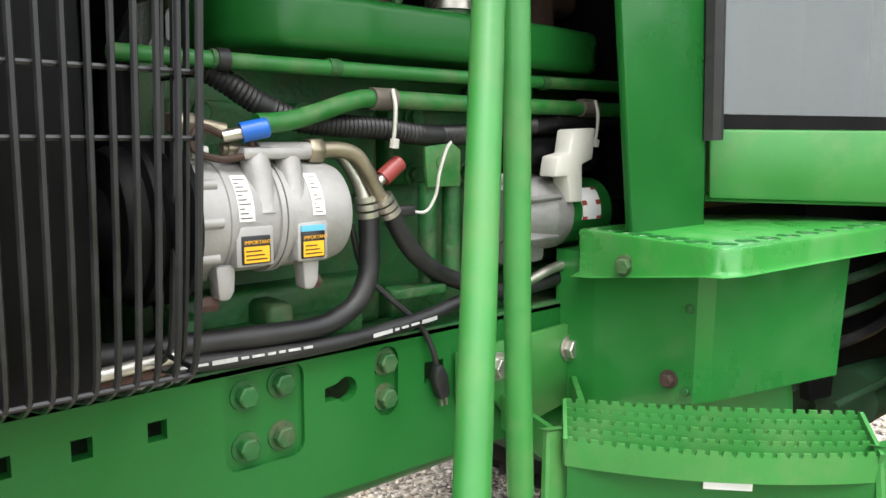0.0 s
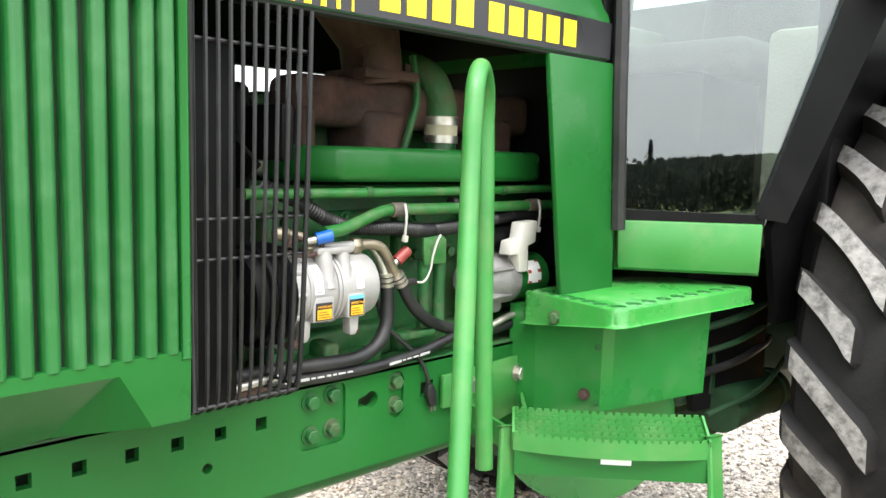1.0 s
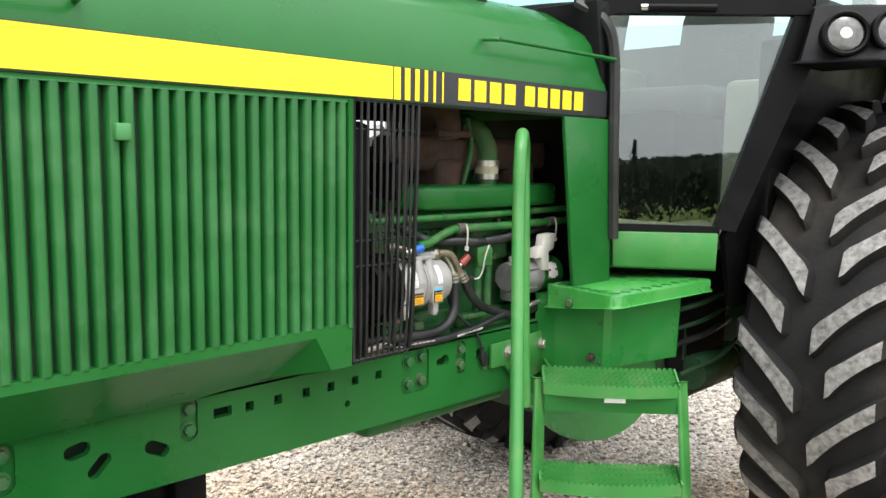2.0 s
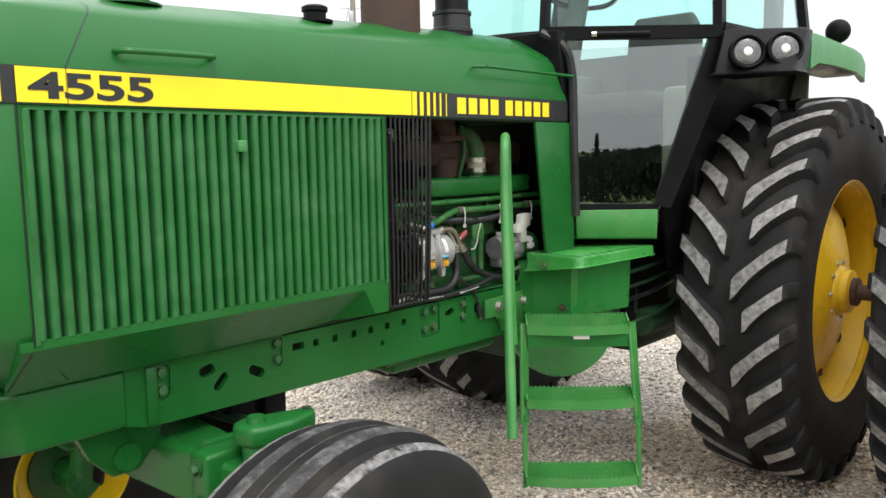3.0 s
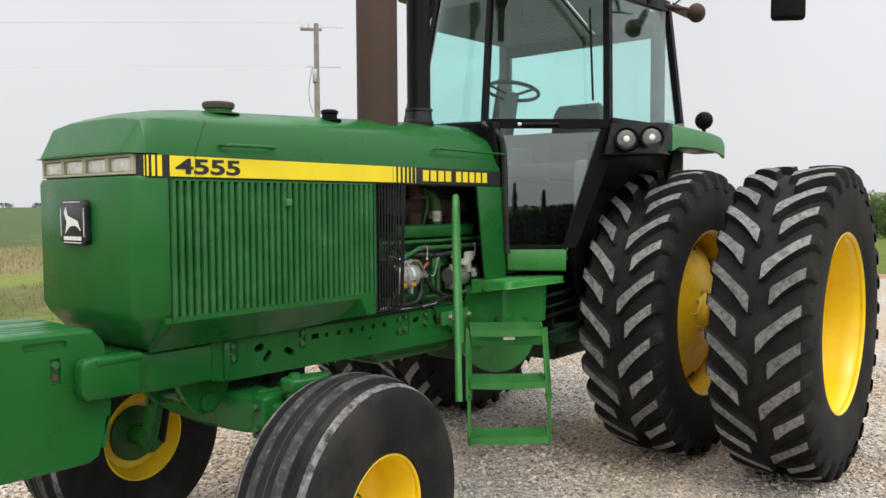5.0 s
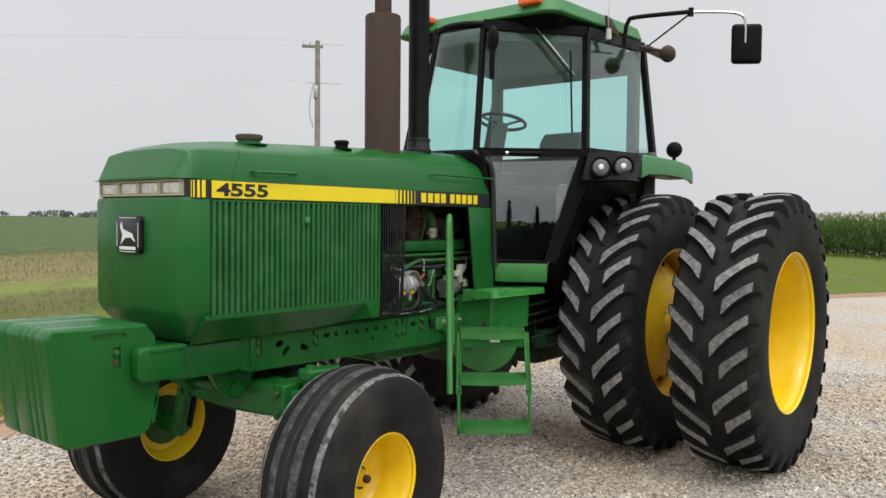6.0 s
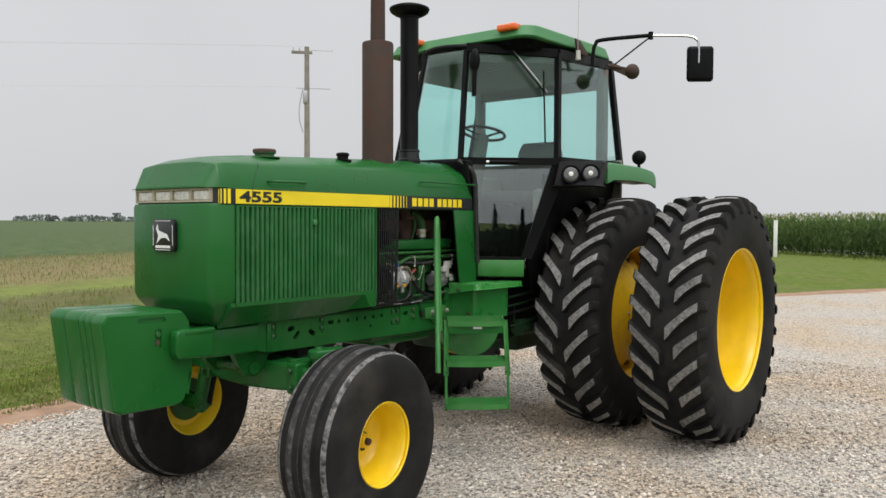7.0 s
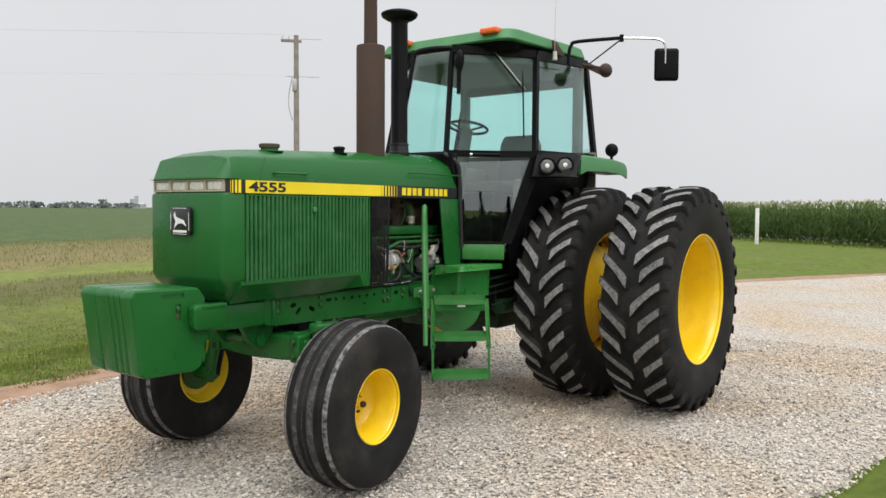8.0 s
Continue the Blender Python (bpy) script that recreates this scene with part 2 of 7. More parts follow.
# ---- mesh helpers ----
def finish(name, bm, mats, parent=None, label="", angle=38, smooth=True):
    bmesh.ops.recalc_face_normals(bm, faces=bm.faces)
    me = bpy.data.meshes.new(name)
    bm.to_mesh(me)
    bm.free()
    for m in (mats if isinstance(mats, (list, tuple)) else [mats]):
        me.materials.append(m)
    if smooth:
        me.shade_smooth()
        me.set_sharp_from_angle(angle=radians(angle))
    ob = new(name, me)
    if parent:
        ob.parent = parent
    if label:
        ob["label"] = label
    return ob


def part(name, bm, mat, parent, label="", angle=38, smooth=True):
    return finish(name, bm, mat, parent, label, angle, smooth)


def piece(name, me, parent, m):
    """One more object on a shared mesh."""
    ob = new(name, me)
    ob.parent = parent
    ob.matrix_basis = m
    return ob


def thing(name, label, category, group="", at=(0, 0, 0), kind=""):
    ob = new(name)
    ob.empty_display_size = 0.1
    ob.location = at
    return tagged(ob, label, category, group, kind)


def bevel(bm, edges, w, seg=2):
    if w > 0:
        bmesh.ops.bevel(bm, geom=list(edges), offset=w, segments=seg, affect="EDGES", profile=0.5, clamp_overlap=True)


def box(bm, x0, x1, y0, y1, z0, z1, w=0.0, seg=2, m=None):
    """A block with rounded edges, added to bm."""
    b = bmesh.new()
    bmesh.ops.create_cube(b, size=1)
    for v in b.verts:
        v.co = Vector(((x0 + x1) / 2 + v.co.x * (x1 - x0), (y0 + y1) / 2 + v.co.y * (y1 - y0), (z0 + z1) / 2 + v.co.z * (z1 - z0)))
    bevel(b, b.edges, w, seg)
    merge(bm, b, m)
    return bm


def merge(bm, b, m=None, mat=None):
    if m is not None:
        b.transform(m)
    if mat is not None:
        for f in b.faces:
            f.material_index = mat
    me = bpy.data.meshes.new("tmp")
    b.to_mesh(me)
    b.free()
    bm.from_mesh(me)
    bpy.data.meshes.remove(me)
    return bm


def prism(bm, pts, axis, a, b, w=0.0, seg=2, m=None, mat=None):
    """A plate: the outline pts (2D) swept from a to b along an axis. x: pts are (y, z); y: (x, z); z: (x, y)."""
    put = {"x": lambda p, c: (c, p[0], p[1]), "y": lambda p, c: (p[0], c, p[1]), "z": lambda p, c: (p[0], p[1], c)}[axis]
    q = bmesh.new()
    lo = [q.verts.new(put(p, a)) for p in pts]
    hi = [q.verts.new(put(p, b)) for p in pts]
    q.faces.new(lo)
    q.faces.new(hi)
    n = len(pts)
    for i in range(n):
        q.faces.new((lo[i], lo[(i + 1) % n], hi[(i + 1) % n], hi[i]))
    bmesh.ops.recalc_face_normals(q, faces=q.faces)
    bevel(q, q.edges, w, seg)
    return merge(bm, q, m, mat)


def loft(bm, rings, closed=True, caps=True, m=None, mat=None):
    """Skin over rings of equal length."""
    q = bmesh.new()
    vs = [[q.verts.new(p) for p in r] for r in rings]
    n = len(rings[0])
    for a, b in zip(vs, vs[1:]):
        for i in range(n if closed else n - 1):
            j = (i + 1) % n
            q.faces.new((a[i], a[j], b[j], b[i]))
    if caps and closed:
        q.faces.new(vs[0])
        q.faces.new(vs[-1])
    return merge(bm, q, m, mat)


def frame_of(d):
    d = Vector(d).normalized()
    up = Vector((0, 0, 1)) if abs(d.z) < 0.9 else Vector((1, 0, 0))
    a = d.cross(up).normalized()
    return a, a.cross(d).normalized()


def rod(bm, p, q, r, r2=None, seg=12, mat=None):
    p, q = Vector(p), Vector(q)
    a, b = frame_of(q - p)
    r2 = r if r2 is None else r2
    rings = []
    for c, rr in ((p, r), (q, r2)):
        rings.append([c + (a * math.cos(2 * math.pi * i / seg) + b * math.sin(2 * math.pi * i / seg)) * rr for i in range(seg)])
    return loft(bm, rings, mat=mat)


def curve_points(pts, steps=8):
    """Points along a smooth line through pts."""
    pts = [Vector(p) for p in pts]
    ext = [pts[0] * 2 - pts[1], *pts, pts[-1] * 2 - pts[-2]]
    out = []
    for i in range(1, len(ext) - 2):
        p0, p1, p2, p3 = ext[i - 1:i + 3]
        for k in range(steps):
            t = k / steps
            out.append(0.5 * (2 * p1 + (p2 - p0) * t + (2 * p0 - 5 * p1 + 4 * p2 - p3) * t * t + (3 * p1 - p0 - 3 * p2 + p3) * t ** 3))
    out.append(pts[-1])
    return out


def tube(bm, pts, r, seg=10, steps=8, smooth=True, wave=0.0, mat=None):
    """A bent pipe or hose through pts; wave: the depth of its corrugation."""
    line = curve_points(pts, steps) if smooth else [Vector(p) for p in pts]
    rings, a = [], None
    for i, c in enumerate(line):
        d = (line[min(i + 1, len(line) - 1)] - line[max(i - 1, 0)]).normalized()
        if a is None:
            a, b = frame_of(d)
        else:
            a = (a - d * a.dot(d)).normalized()
            b = a.cross(d)
        rr = r + (wave if i % 2 else 0)
        rings.append([c + (a * math.cos(2 * math.pi * k / seg) + b * math.sin(2 * math.pi * k / seg)) * rr for k in range(seg)])
    return loft(bm, rings, mat=mat)


def lathe(bm, profile, seg=48, m=None, mats=None):
    """A turned shape about the y axis; profile: (radius, y)."""
    q = bmesh.new()
    rings = [[q.verts.new((r * math.cos(2 * math.pi * i / seg), y, r * math.sin(2 * math.pi * i / seg))) for i in range(seg)] if r > 1e-5
             else [q.verts.new((0, y, 0))] for r, y in profile]
    for k, (a, b) in enumerate(zip(rings, rings[1:])):
        for i in range(seg):
            j = (i + 1) % seg
            if len(a) == 1 and len(b) == 1:
                continue
            f = q.faces.new((a[0], b[j], b[i]) if len(a) == 1 else (a[i], a[j], b[0]) if len(b) == 1 else (a[i], a[j], b[j], b[i]))
            if mats:
                f.material_index = mats[k]
    return merge(bm, q, m)


def bolt_mesh(r=0.012, h=0.012):
    """A hexagon bolt head with its washer, head towards -y."""
    bm = bmesh.new()
    lathe(bm, [(0, 0), (r * 1.35, 0), (r * 1.35, -0.002), (0, -0.002)], 16)
    hexa = [(r * math.cos(math.pi / 3 * i), r * math.sin(math.pi / 3 * i)) for i in range(6)]
    prism(bm, hexa, "y", -0.002, -0.002 - h, 0.0015, 1)
    bmesh.ops.recalc_face_normals(bm, faces=bm.faces)
    me = bpy.data.meshes.new("bolt")
    bm.to_mesh(me)
    bm.free()
    return me


def letters(body, size, mat, parent, m, name="lettering", depth=0.0008, width=1.0, bold=0.0):
    """Words in the built-in font, turned into a mesh."""
    cu = bpy.data.curves.new(name, "FONT")
    cu.body, cu.size, cu.extrude, cu.offset = body, size, depth, bold
    tmp = bpy.data.objects.new("tmp", cu)
    scene.collection.objects.link(tmp)
    me = bpy.data.meshes.new_from_object(tmp.evaluated_get(bpy.context.evaluated_depsgraph_get()))
    bpy.data.objects.remove(tmp)
    me.materials.clear()
    me.materials.append(mat)
    ob = new(name, me)
    ob.parent = parent
    ob.matrix_basis = m @ Matrix.Diagonal((width, 1, 1, 1))
    return ob


FACE_LEFT = pose(0, 0, 0, 90, 0, 0)     # turns words to face -y

# ---- ground: field, verge, drive ----
def drive_left(x):
    if x < 4:
        return 3.1 + 0.10 * (x + 3)
    return 3.8 - 0.0878 * (min(x, 16) - 4) ** 1.58 - 0.586 * max(0, x - 16)


def drive_right(x):
    return -3.21 - 0.12 * (x + 1.5) - (0.02 * (x - 2) ** 1.7 if x > 2 else 0)


def dip(x):
    """The drive falls a little towards the front of the tractor."""
    u = max(0.0, min(1.0, (-1.2 - x) / 1.4))
    return -0.05 * u * u * (3 - 2 * u)


def sheet(name, xs, ys, height, mats, label, category, parent=None, kind="structure"):
    bm = bmesh.new()
    grid = [[bm.verts.new((x, y, height(x, y))) for y in ys] for x in xs]
    for i in range(len(xs) - 1):
        for j in range(len(ys) - 1):
            bm.faces.new((grid[i][j], grid[i + 1][j], grid[i + 1][j + 1], grid[i][j + 1]))
    ob = finish(name, bm, mats)
    return tagged(ob, label, category, "", kind)


def spread(lo, hi, fine_lo, fine_hi, fine, grow=1.5):
    xs = list(np.arange(fine_lo, fine_hi + 1e-6, fine))
    d, x = fine, fine_hi
    while x < hi:
        d *= grow
        x = min(hi, x + d)
        xs.append(x)
    d, x = fine, fine_lo
    while x > lo:
        d *= grow
        x = max(lo, x - d)
        xs.insert(0, x)
    return xs


def ground_material():
    """Mown grass near the drive, rough weeds, a bleached strip and the bean field in bands along the ditch."""
    m = bpy.data.materials.new("verge_and_field")
    m.use_nodes = True
    nt = m.node_tree
    bsdf = nt.nodes["Principled BSDF"]
    bsdf.inputs["Roughness"].default_value = 0.95
    bsdf.inputs["Specular IOR Level"].default_value = 0.15
    geo = nt.nodes.new("ShaderNodeNewGeometry")
    sep = nt.nodes.new("ShaderNodeSeparateXYZ")
    nt.links.new(geo.outputs["Position"], sep.inputs[0])
    along = nt.nodes.new("ShaderNodeMath")
    along.operation = "MULTIPLY_ADD"
    along.inputs[1].default_value = -0.25
    nt.links.new(sep.outputs[0], along.inputs[0])
    nt.links.new(sep.outputs[1], along.inputs[2])
    wob = nt.nodes.new("ShaderNodeTexNoise")
    wob.inputs["Scale"].default_value, wob.inputs["Detail"].default_value = 0.25, 5
    nt.links.new(geo.outputs["Position"], wob.inputs["Vector"])
    add = nt.nodes.new("ShaderNodeMath")
    add.operation = "MULTIPLY_ADD"
    add.inputs[1].default_value = 4.0
    nt.links.new(wob.outputs[0], add.inputs[0])
    nt.links.new(along.outputs[0], add.inputs[2])
    scale = nt.nodes.new("ShaderNodeMath")
    scale.operation = "DIVIDE"
    scale.inputs[1].default_value = 60.0
    nt.links.new(add.outputs[0], scale.inputs[0])
    ramp = nt.nodes.new("ShaderNodeValToRGB")
    stops = [(0.0, (0.105, 0.145, 0.025)), (0.10, (0.118, 0.160, 0.028)), (0.135, (0.135, 0.175, 0.032)), (0.155, (0.105, 0.125, 0.030)), (0.185, (0.135, 0.165, 0.036)), (0.21, (0.108, 0.112, 0.042)), (0.245, (0.125, 0.122, 0.050)),
             (0.262, (0.175, 0.215, 0.050)), (0.290, (0.165, 0.185, 0.052)), (0.308, (0.195, 0.172, 0.072)), (0.36, (0.205, 0.165, 0.080)), (0.49, (0.165, 0.150, 0.065)), (0.535, (0.062, 0.098, 0.038)),
             (1.0, (0.06, 0.096, 0.04))]
    for k, (at, col) in enumerate(stops):
        e = ramp.color_ramp.elements[k] if k < 2 else ramp.color_ramp.elements.new(at)
        e.position, e.color = at, (*col, 1)
    nt.links.new(scale.outputs[0], ramp.inputs[0])
    fine = nt.nodes.new("ShaderNodeTexNoise")
    fine.inputs["Scale"].default_value, fine.inputs["Detail"].default_value, fine.inputs["Roughness"].default_value = 3.5, 10, 0.75
    nt.links.new(geo.outputs["Position"], fine.inputs["Vector"])
    mr = nt.nodes.new("ShaderNodeMapRange")
    mr.inputs[1].default_value, mr.inputs[2].default_value, mr.inputs[3].default_value, mr.inputs[4].default_value = 0.25, 0.75, 0.55, 1.45
    nt.links.new(fine.outputs[0], mr.inputs[0])
    hsv = nt.nodes.new("ShaderNodeHueSaturation")
    patch = nt.nodes.new("ShaderNodeTexNoise")
    patch.inputs["Scale"].default_value, patch.inputs["Detail"].default_value = 0.8, 7
    nt.links.new(geo.outputs["Position"], patch.inputs["Vector"])
    pm = nt.nodes.new("ShaderNodeMapRange")
    pm.inputs[1].default_value, pm.inputs[2].default_value, pm.inputs[4].default_value = 0.46, 0.66, 0.6
    nt.links.new(patch.outputs[0], pm.inputs[0])
    pmix = nt.nodes.new("ShaderNodeMixRGB")
    pmix.inputs[2].default_value = (0.14, 0.145, 0.05, 1)
    nt.links.new(pm.outputs[0], pmix.inputs[0])
    nt.links.new(ramp.outputs[0], pmix.inputs[1])
    nt.links.new(pmix.outputs[0], hsv.inputs["Color"])
    nt.links.new(mr.outputs[0], hsv.inputs["Value"])
    nt.links.new(hsv.outputs[0], bsdf.inputs["Base Color"])
    bump = nt.nodes.new("ShaderNodeBump")
    bump.inputs["Strength"].default_value, bump.inputs["Distance"].default_value = 0.8, 0.06
    nt.links.new(fine.outputs[0], bump.inputs["Height"])
    nt.links.new(bump.outputs[0], bsdf.inputs["Normal"])
    return m


def gravel_material(name, per_island):
    m = bpy.data.materials.new(name)
    m.use_nodes = True
    nt = m.node_tree
    bsdf = nt.nodes["Principled BSDF"]
    bsdf.inputs["Roughness"].default_value = 0.9
    bsdf.inputs["Specular IOR Level"].default_value = 0.25
    geo = nt.nodes.new("ShaderNodeNewGeometry")
    ramp = nt.nodes.new("ShaderNodeValToRGB")
    stops = [(0.0, (0.17, 0.155, 0.14)), (0.18, (0.36, 0.335, 0.30)), (0.50, (0.51, 0.468, 0.408)), (0.78, (0.575, 0.505, 0.42)), (0.93, (0.72, 0.68, 0.62)), (1.0, (0.46, 0.34, 0.24))]
    for k, (at, col) in enumerate(stops):
        e = ramp.color_ramp.elements[k] if k < 2 else ramp.color_ramp.elements.new(at)
        e.position, e.color = at, (*col, 1)
    tint = nt.nodes.new("ShaderNodeTexNoise")
    tint.inputs["Scale"].default_value, tint.inputs["Detail"].default_value = 0.5, 5
    nt.links.new(geo.outputs["Position"], tint.inputs["Vector"])
    mixc = nt.nodes.new("ShaderNodeMixRGB")
    mixc.blend_type = "MULTIPLY"
    tr = nt.nodes.new("ShaderNodeMapRange")
    tr.inputs[1].default_value, tr.inputs[2].default_value, tr.inputs[4].default_value = 0.43, 0.66, 0.85
    nt.links.new(tint.outputs[0], tr.inputs[0])
    nt.links.new(tr.outputs[0], mixc.inputs[0])
    mixc.inputs[2].default_value = (1.0, 0.86, 0.69, 1)
    if per_island:
        nt.links.new(geo.outputs["Random Per Island"], ramp.inputs[0])
    else:
        vor = nt.nodes.new("ShaderNodeTexVoronoi")
        vor.inputs["Scale"].default_value = 58
        nt.links.new(geo.outputs["Position"], vor.inputs["Vector"])
        sepc = nt.nodes.new("ShaderNodeSeparateColor")
        nt.links.new(vor.outputs["Color"], sepc.inputs[0])
        nt.links.new(sepc.outputs[0], ramp.inputs[0])
        bump = nt.nodes.new("ShaderNodeBump")
        bump.invert = True
        bump.inputs["Strength"].default_value, bump.inputs["Distance"].default_value = 0.9, 0.02
        nt.links.new(vor.outputs["Distance"], bump.inputs["Height"])
        nt.links.new(bump.outputs[0], bsdf.inputs["Normal"])
    nt.links.new(ramp.outputs[0], mixc.inputs[1])
    nt.links.new(mixc.outputs[0], bsdf.inputs["Base Color"])
    return m


GROUND = ground_material()
GRAVEL = gravel_material("gravel_bed", False)
STONE = gravel_material("gravel_stones", True)


def ground_height(x, y):
    """Level under the drive, a shallow ditch beside it, nearly flat beyond."""
    d = y - drive_left(max(-30, min(x, 40)))
    z = -0.03 + dip(x)
    if d > 0:
        z -= 0.22 * math.exp(-((d - 4.0) / 2.2) ** 2)
    if abs(x) < 60 and abs(y) < 60:
        z += 0.015 * noise.noise(Vector((x * 0.7, y * 0.7, 0)))
    return z


sheet("ground", spread(-600, 4500, -14, 22, 0.5), spread(-600, 4500, -14, 22, 0.5), ground_height, GROUND,
      "mown grass verge, rough weeds and flat bean field", "ground")

bm = bmesh.new()
rows = []
for i in range(0, 161):
    x = -14 + 0.3 * i
    lo, hi = drive_right(x), drive_left(x)
    lo += 0.22 * noise.noise(Vector((x * 0.9, 3.1, 0))) + 0.08 * noise.noise(Vector((x * 4, 7, 0)))
    hi += 0.22 * noise.noise(Vector((x * 0.9, 9.4, 0))) + 0.08 * noise.noise(Vector((x * 4, 1, 0)))
    row = []
    for k in range(25):
        y = lo + (hi - lo) * k / 24
        edge = min(k, 24 - k) / 24
        z = dip(x) + (-0.06 if edge == 0 else -0.004 + 0.008 * noise.noise(Vector((x, y, 0))))
        row.append(bm.verts.new((x, y, z)))
    rows.append(row)
for a, b in zip(rows, rows[1:]):
    for k in range(24):
        bm.faces.new((a[k], b[k], b[k + 1], a[k + 1]))
tagged(finish("gravel_drive", bm, GRAVEL), "pale grey crushed limestone gravel drive with tan patches", "gravel drive", "", "structure")


# ---- loose stones on the drive ----
def stones(count, seed):
    rng = random.Random(seed)
    base = []
    for k in range(8):
        q = bmesh.new()
        bmesh.ops.create_icosphere(q, subdivisions=1, radius=1)
        for v in q.verts:
            v.co *= rng.uniform(0.7, 1.25)
            v.co.z *= 0.62
        q.verts.ensure_lookup_table()
        base.append((np.array([v.co[:] for v in q.verts]), [[v.index for v in f.verts] for f in q.faces]))
        q.free()
    verts, faces, n = [], [], 0
    for _ in range(count):
        # thicker on the ground nearest the path
        x = rng.uniform(-6.0, 4.0)
        lo, hi = drive_right(x) + 0.1, drive_left(x) - 0.1
        y = rng.uniform(lo, hi)
        r = rng.choice((0.005, 0.006, 0.007, 0.008, 0.010, 0.013)) * rng.uniform(0.8, 1.25)
        v, f = base[rng.randrange(8)]
        c, s = math.cos(rng.uniform(0, 6.28)), math.sin(rng.uniform(0, 6.28))
        rot = np.array(Euler((rng.uniform(-0.5, 0.5), rng.uniform(-0.5, 0.5), rng.uniform(0, 6.28))).to_matrix())
        verts.append((v @ rot.T) * r * np.array((1.2, 1, 1)) + np.array((x, y, r * 0.25 + dip(x))))
        faces.extend([[i + n for i in t] for t in f])
        n += len(v)
    me = bpy.data.meshes.new("loose_gravel")
    me.from_pydata(np.concatenate(verts).tolist(), [], faces)
    me.materials.append(STONE)
    return tagged(new("loose_gravel", me), "loose pale grey limestone chips on the drive", "gravel", "", "stuff")


stones(85000, 5)
# ---- the tractor ----
tractor = thing("tractor", "green two-wheel-drive farm tractor with cab and dual rear wheels on gravel", "tractor")
HOOD_Y = 0.385
BOLT = bolt_mesh()
BOLT_BIG = bolt_mesh(0.016, 0.014)
BOLT.materials.append(GREEN_OLD)
BOLT_RUST = bolt_mesh(0.010, 0.012)
BOLT_RUST.materials.append(RUST_DARK)
BOLT_BIG.materials.append(STEEL)


def holed_plate(name, outline, holes, y0, y1, mat, parent, label=""):
    """An upright plate in the x-z plane with openings right through it."""
    bm = bmesh.new()
    for loop in (outline, *holes):
        vs = [bm.verts.new((p[0], y0, p[1])) for p in loop]
        for a, b in zip(vs, vs[1:] + vs[:1]):
            bm.edges.new((a, b))
    bmesh.ops.triangle_fill(bm, use_beauty=True, use_dissolve=False, edges=bm.edges)
    ext = bmesh.ops.extrude_face_region(bm, geom=bm.faces[:])
    for v in ext["geom"]:
        if isinstance(v, bmesh.types.BMVert):
            v.co.y = y1
    return part(name, bm, mat, parent, label, smooth=False)


def rect(x, z, w, h, turn=0.0):
    c, s = math.cos(turn), math.sin(turn)
    return [(x + c * a - s * b, z + s * a + c * b) for a, b in ((-w / 2, -h / 2), (w / 2, -h / 2), (w / 2, h / 2), (-w / 2, h / 2))]


def oval(x, z, w, h, turn=0.0, n=20):
    """A slot with round ends, w long across."""
    r = min(w, h) / 2
    out = []
    for i in range(n):
        t = 2 * math.pi * i / n
        a, b = math.cos(t) * r, math.sin(t) * r
        a += math.copysign(max(0, w / 2 - r), a)
        b += math.copysign(max(0, h / 2 - r), b)
        c, s = math.cos(turn), math.sin(turn)
        out.append((x + c * a - s * b, z + s * a + c * b))
    return out


# side rails with their holes
KEYHOLE = [(-1.826 + 0.0165 * math.cos(a), 0.985 + 0.0165 * math.sin(a)) for a in [radians(-140 + 280 * k / 14) for k in range(15)]] + [(-1.858, 0.992), (-1.858, 0.974)]
POCKETS = ((-1.940, 0.976, 0.104, 0.116), (-1.762, 0.983, 0.040, 0.094), (-2.593, 0.993, 0.040, 0.094), (-2.955, 0.984, 0.05, 0.10))


def pocket(x, z, w, h):
    """The outline of a pressed pocket with round corners."""
    if w < 0.06:
        return oval(x, z, w, h)
    r = 0.016
    return [(x + sx * (w / 2 - r) + r * math.cos(radians(a0 + 30 * k)), z + sz * (h / 2 - r) + r * math.sin(radians(a0 + 30 * k)))
            for sx, sz, a0 in ((1, 1, 0), (-1, 1, 90), (-1, -1, 180), (1, -1, 270)) for k in range(4)]


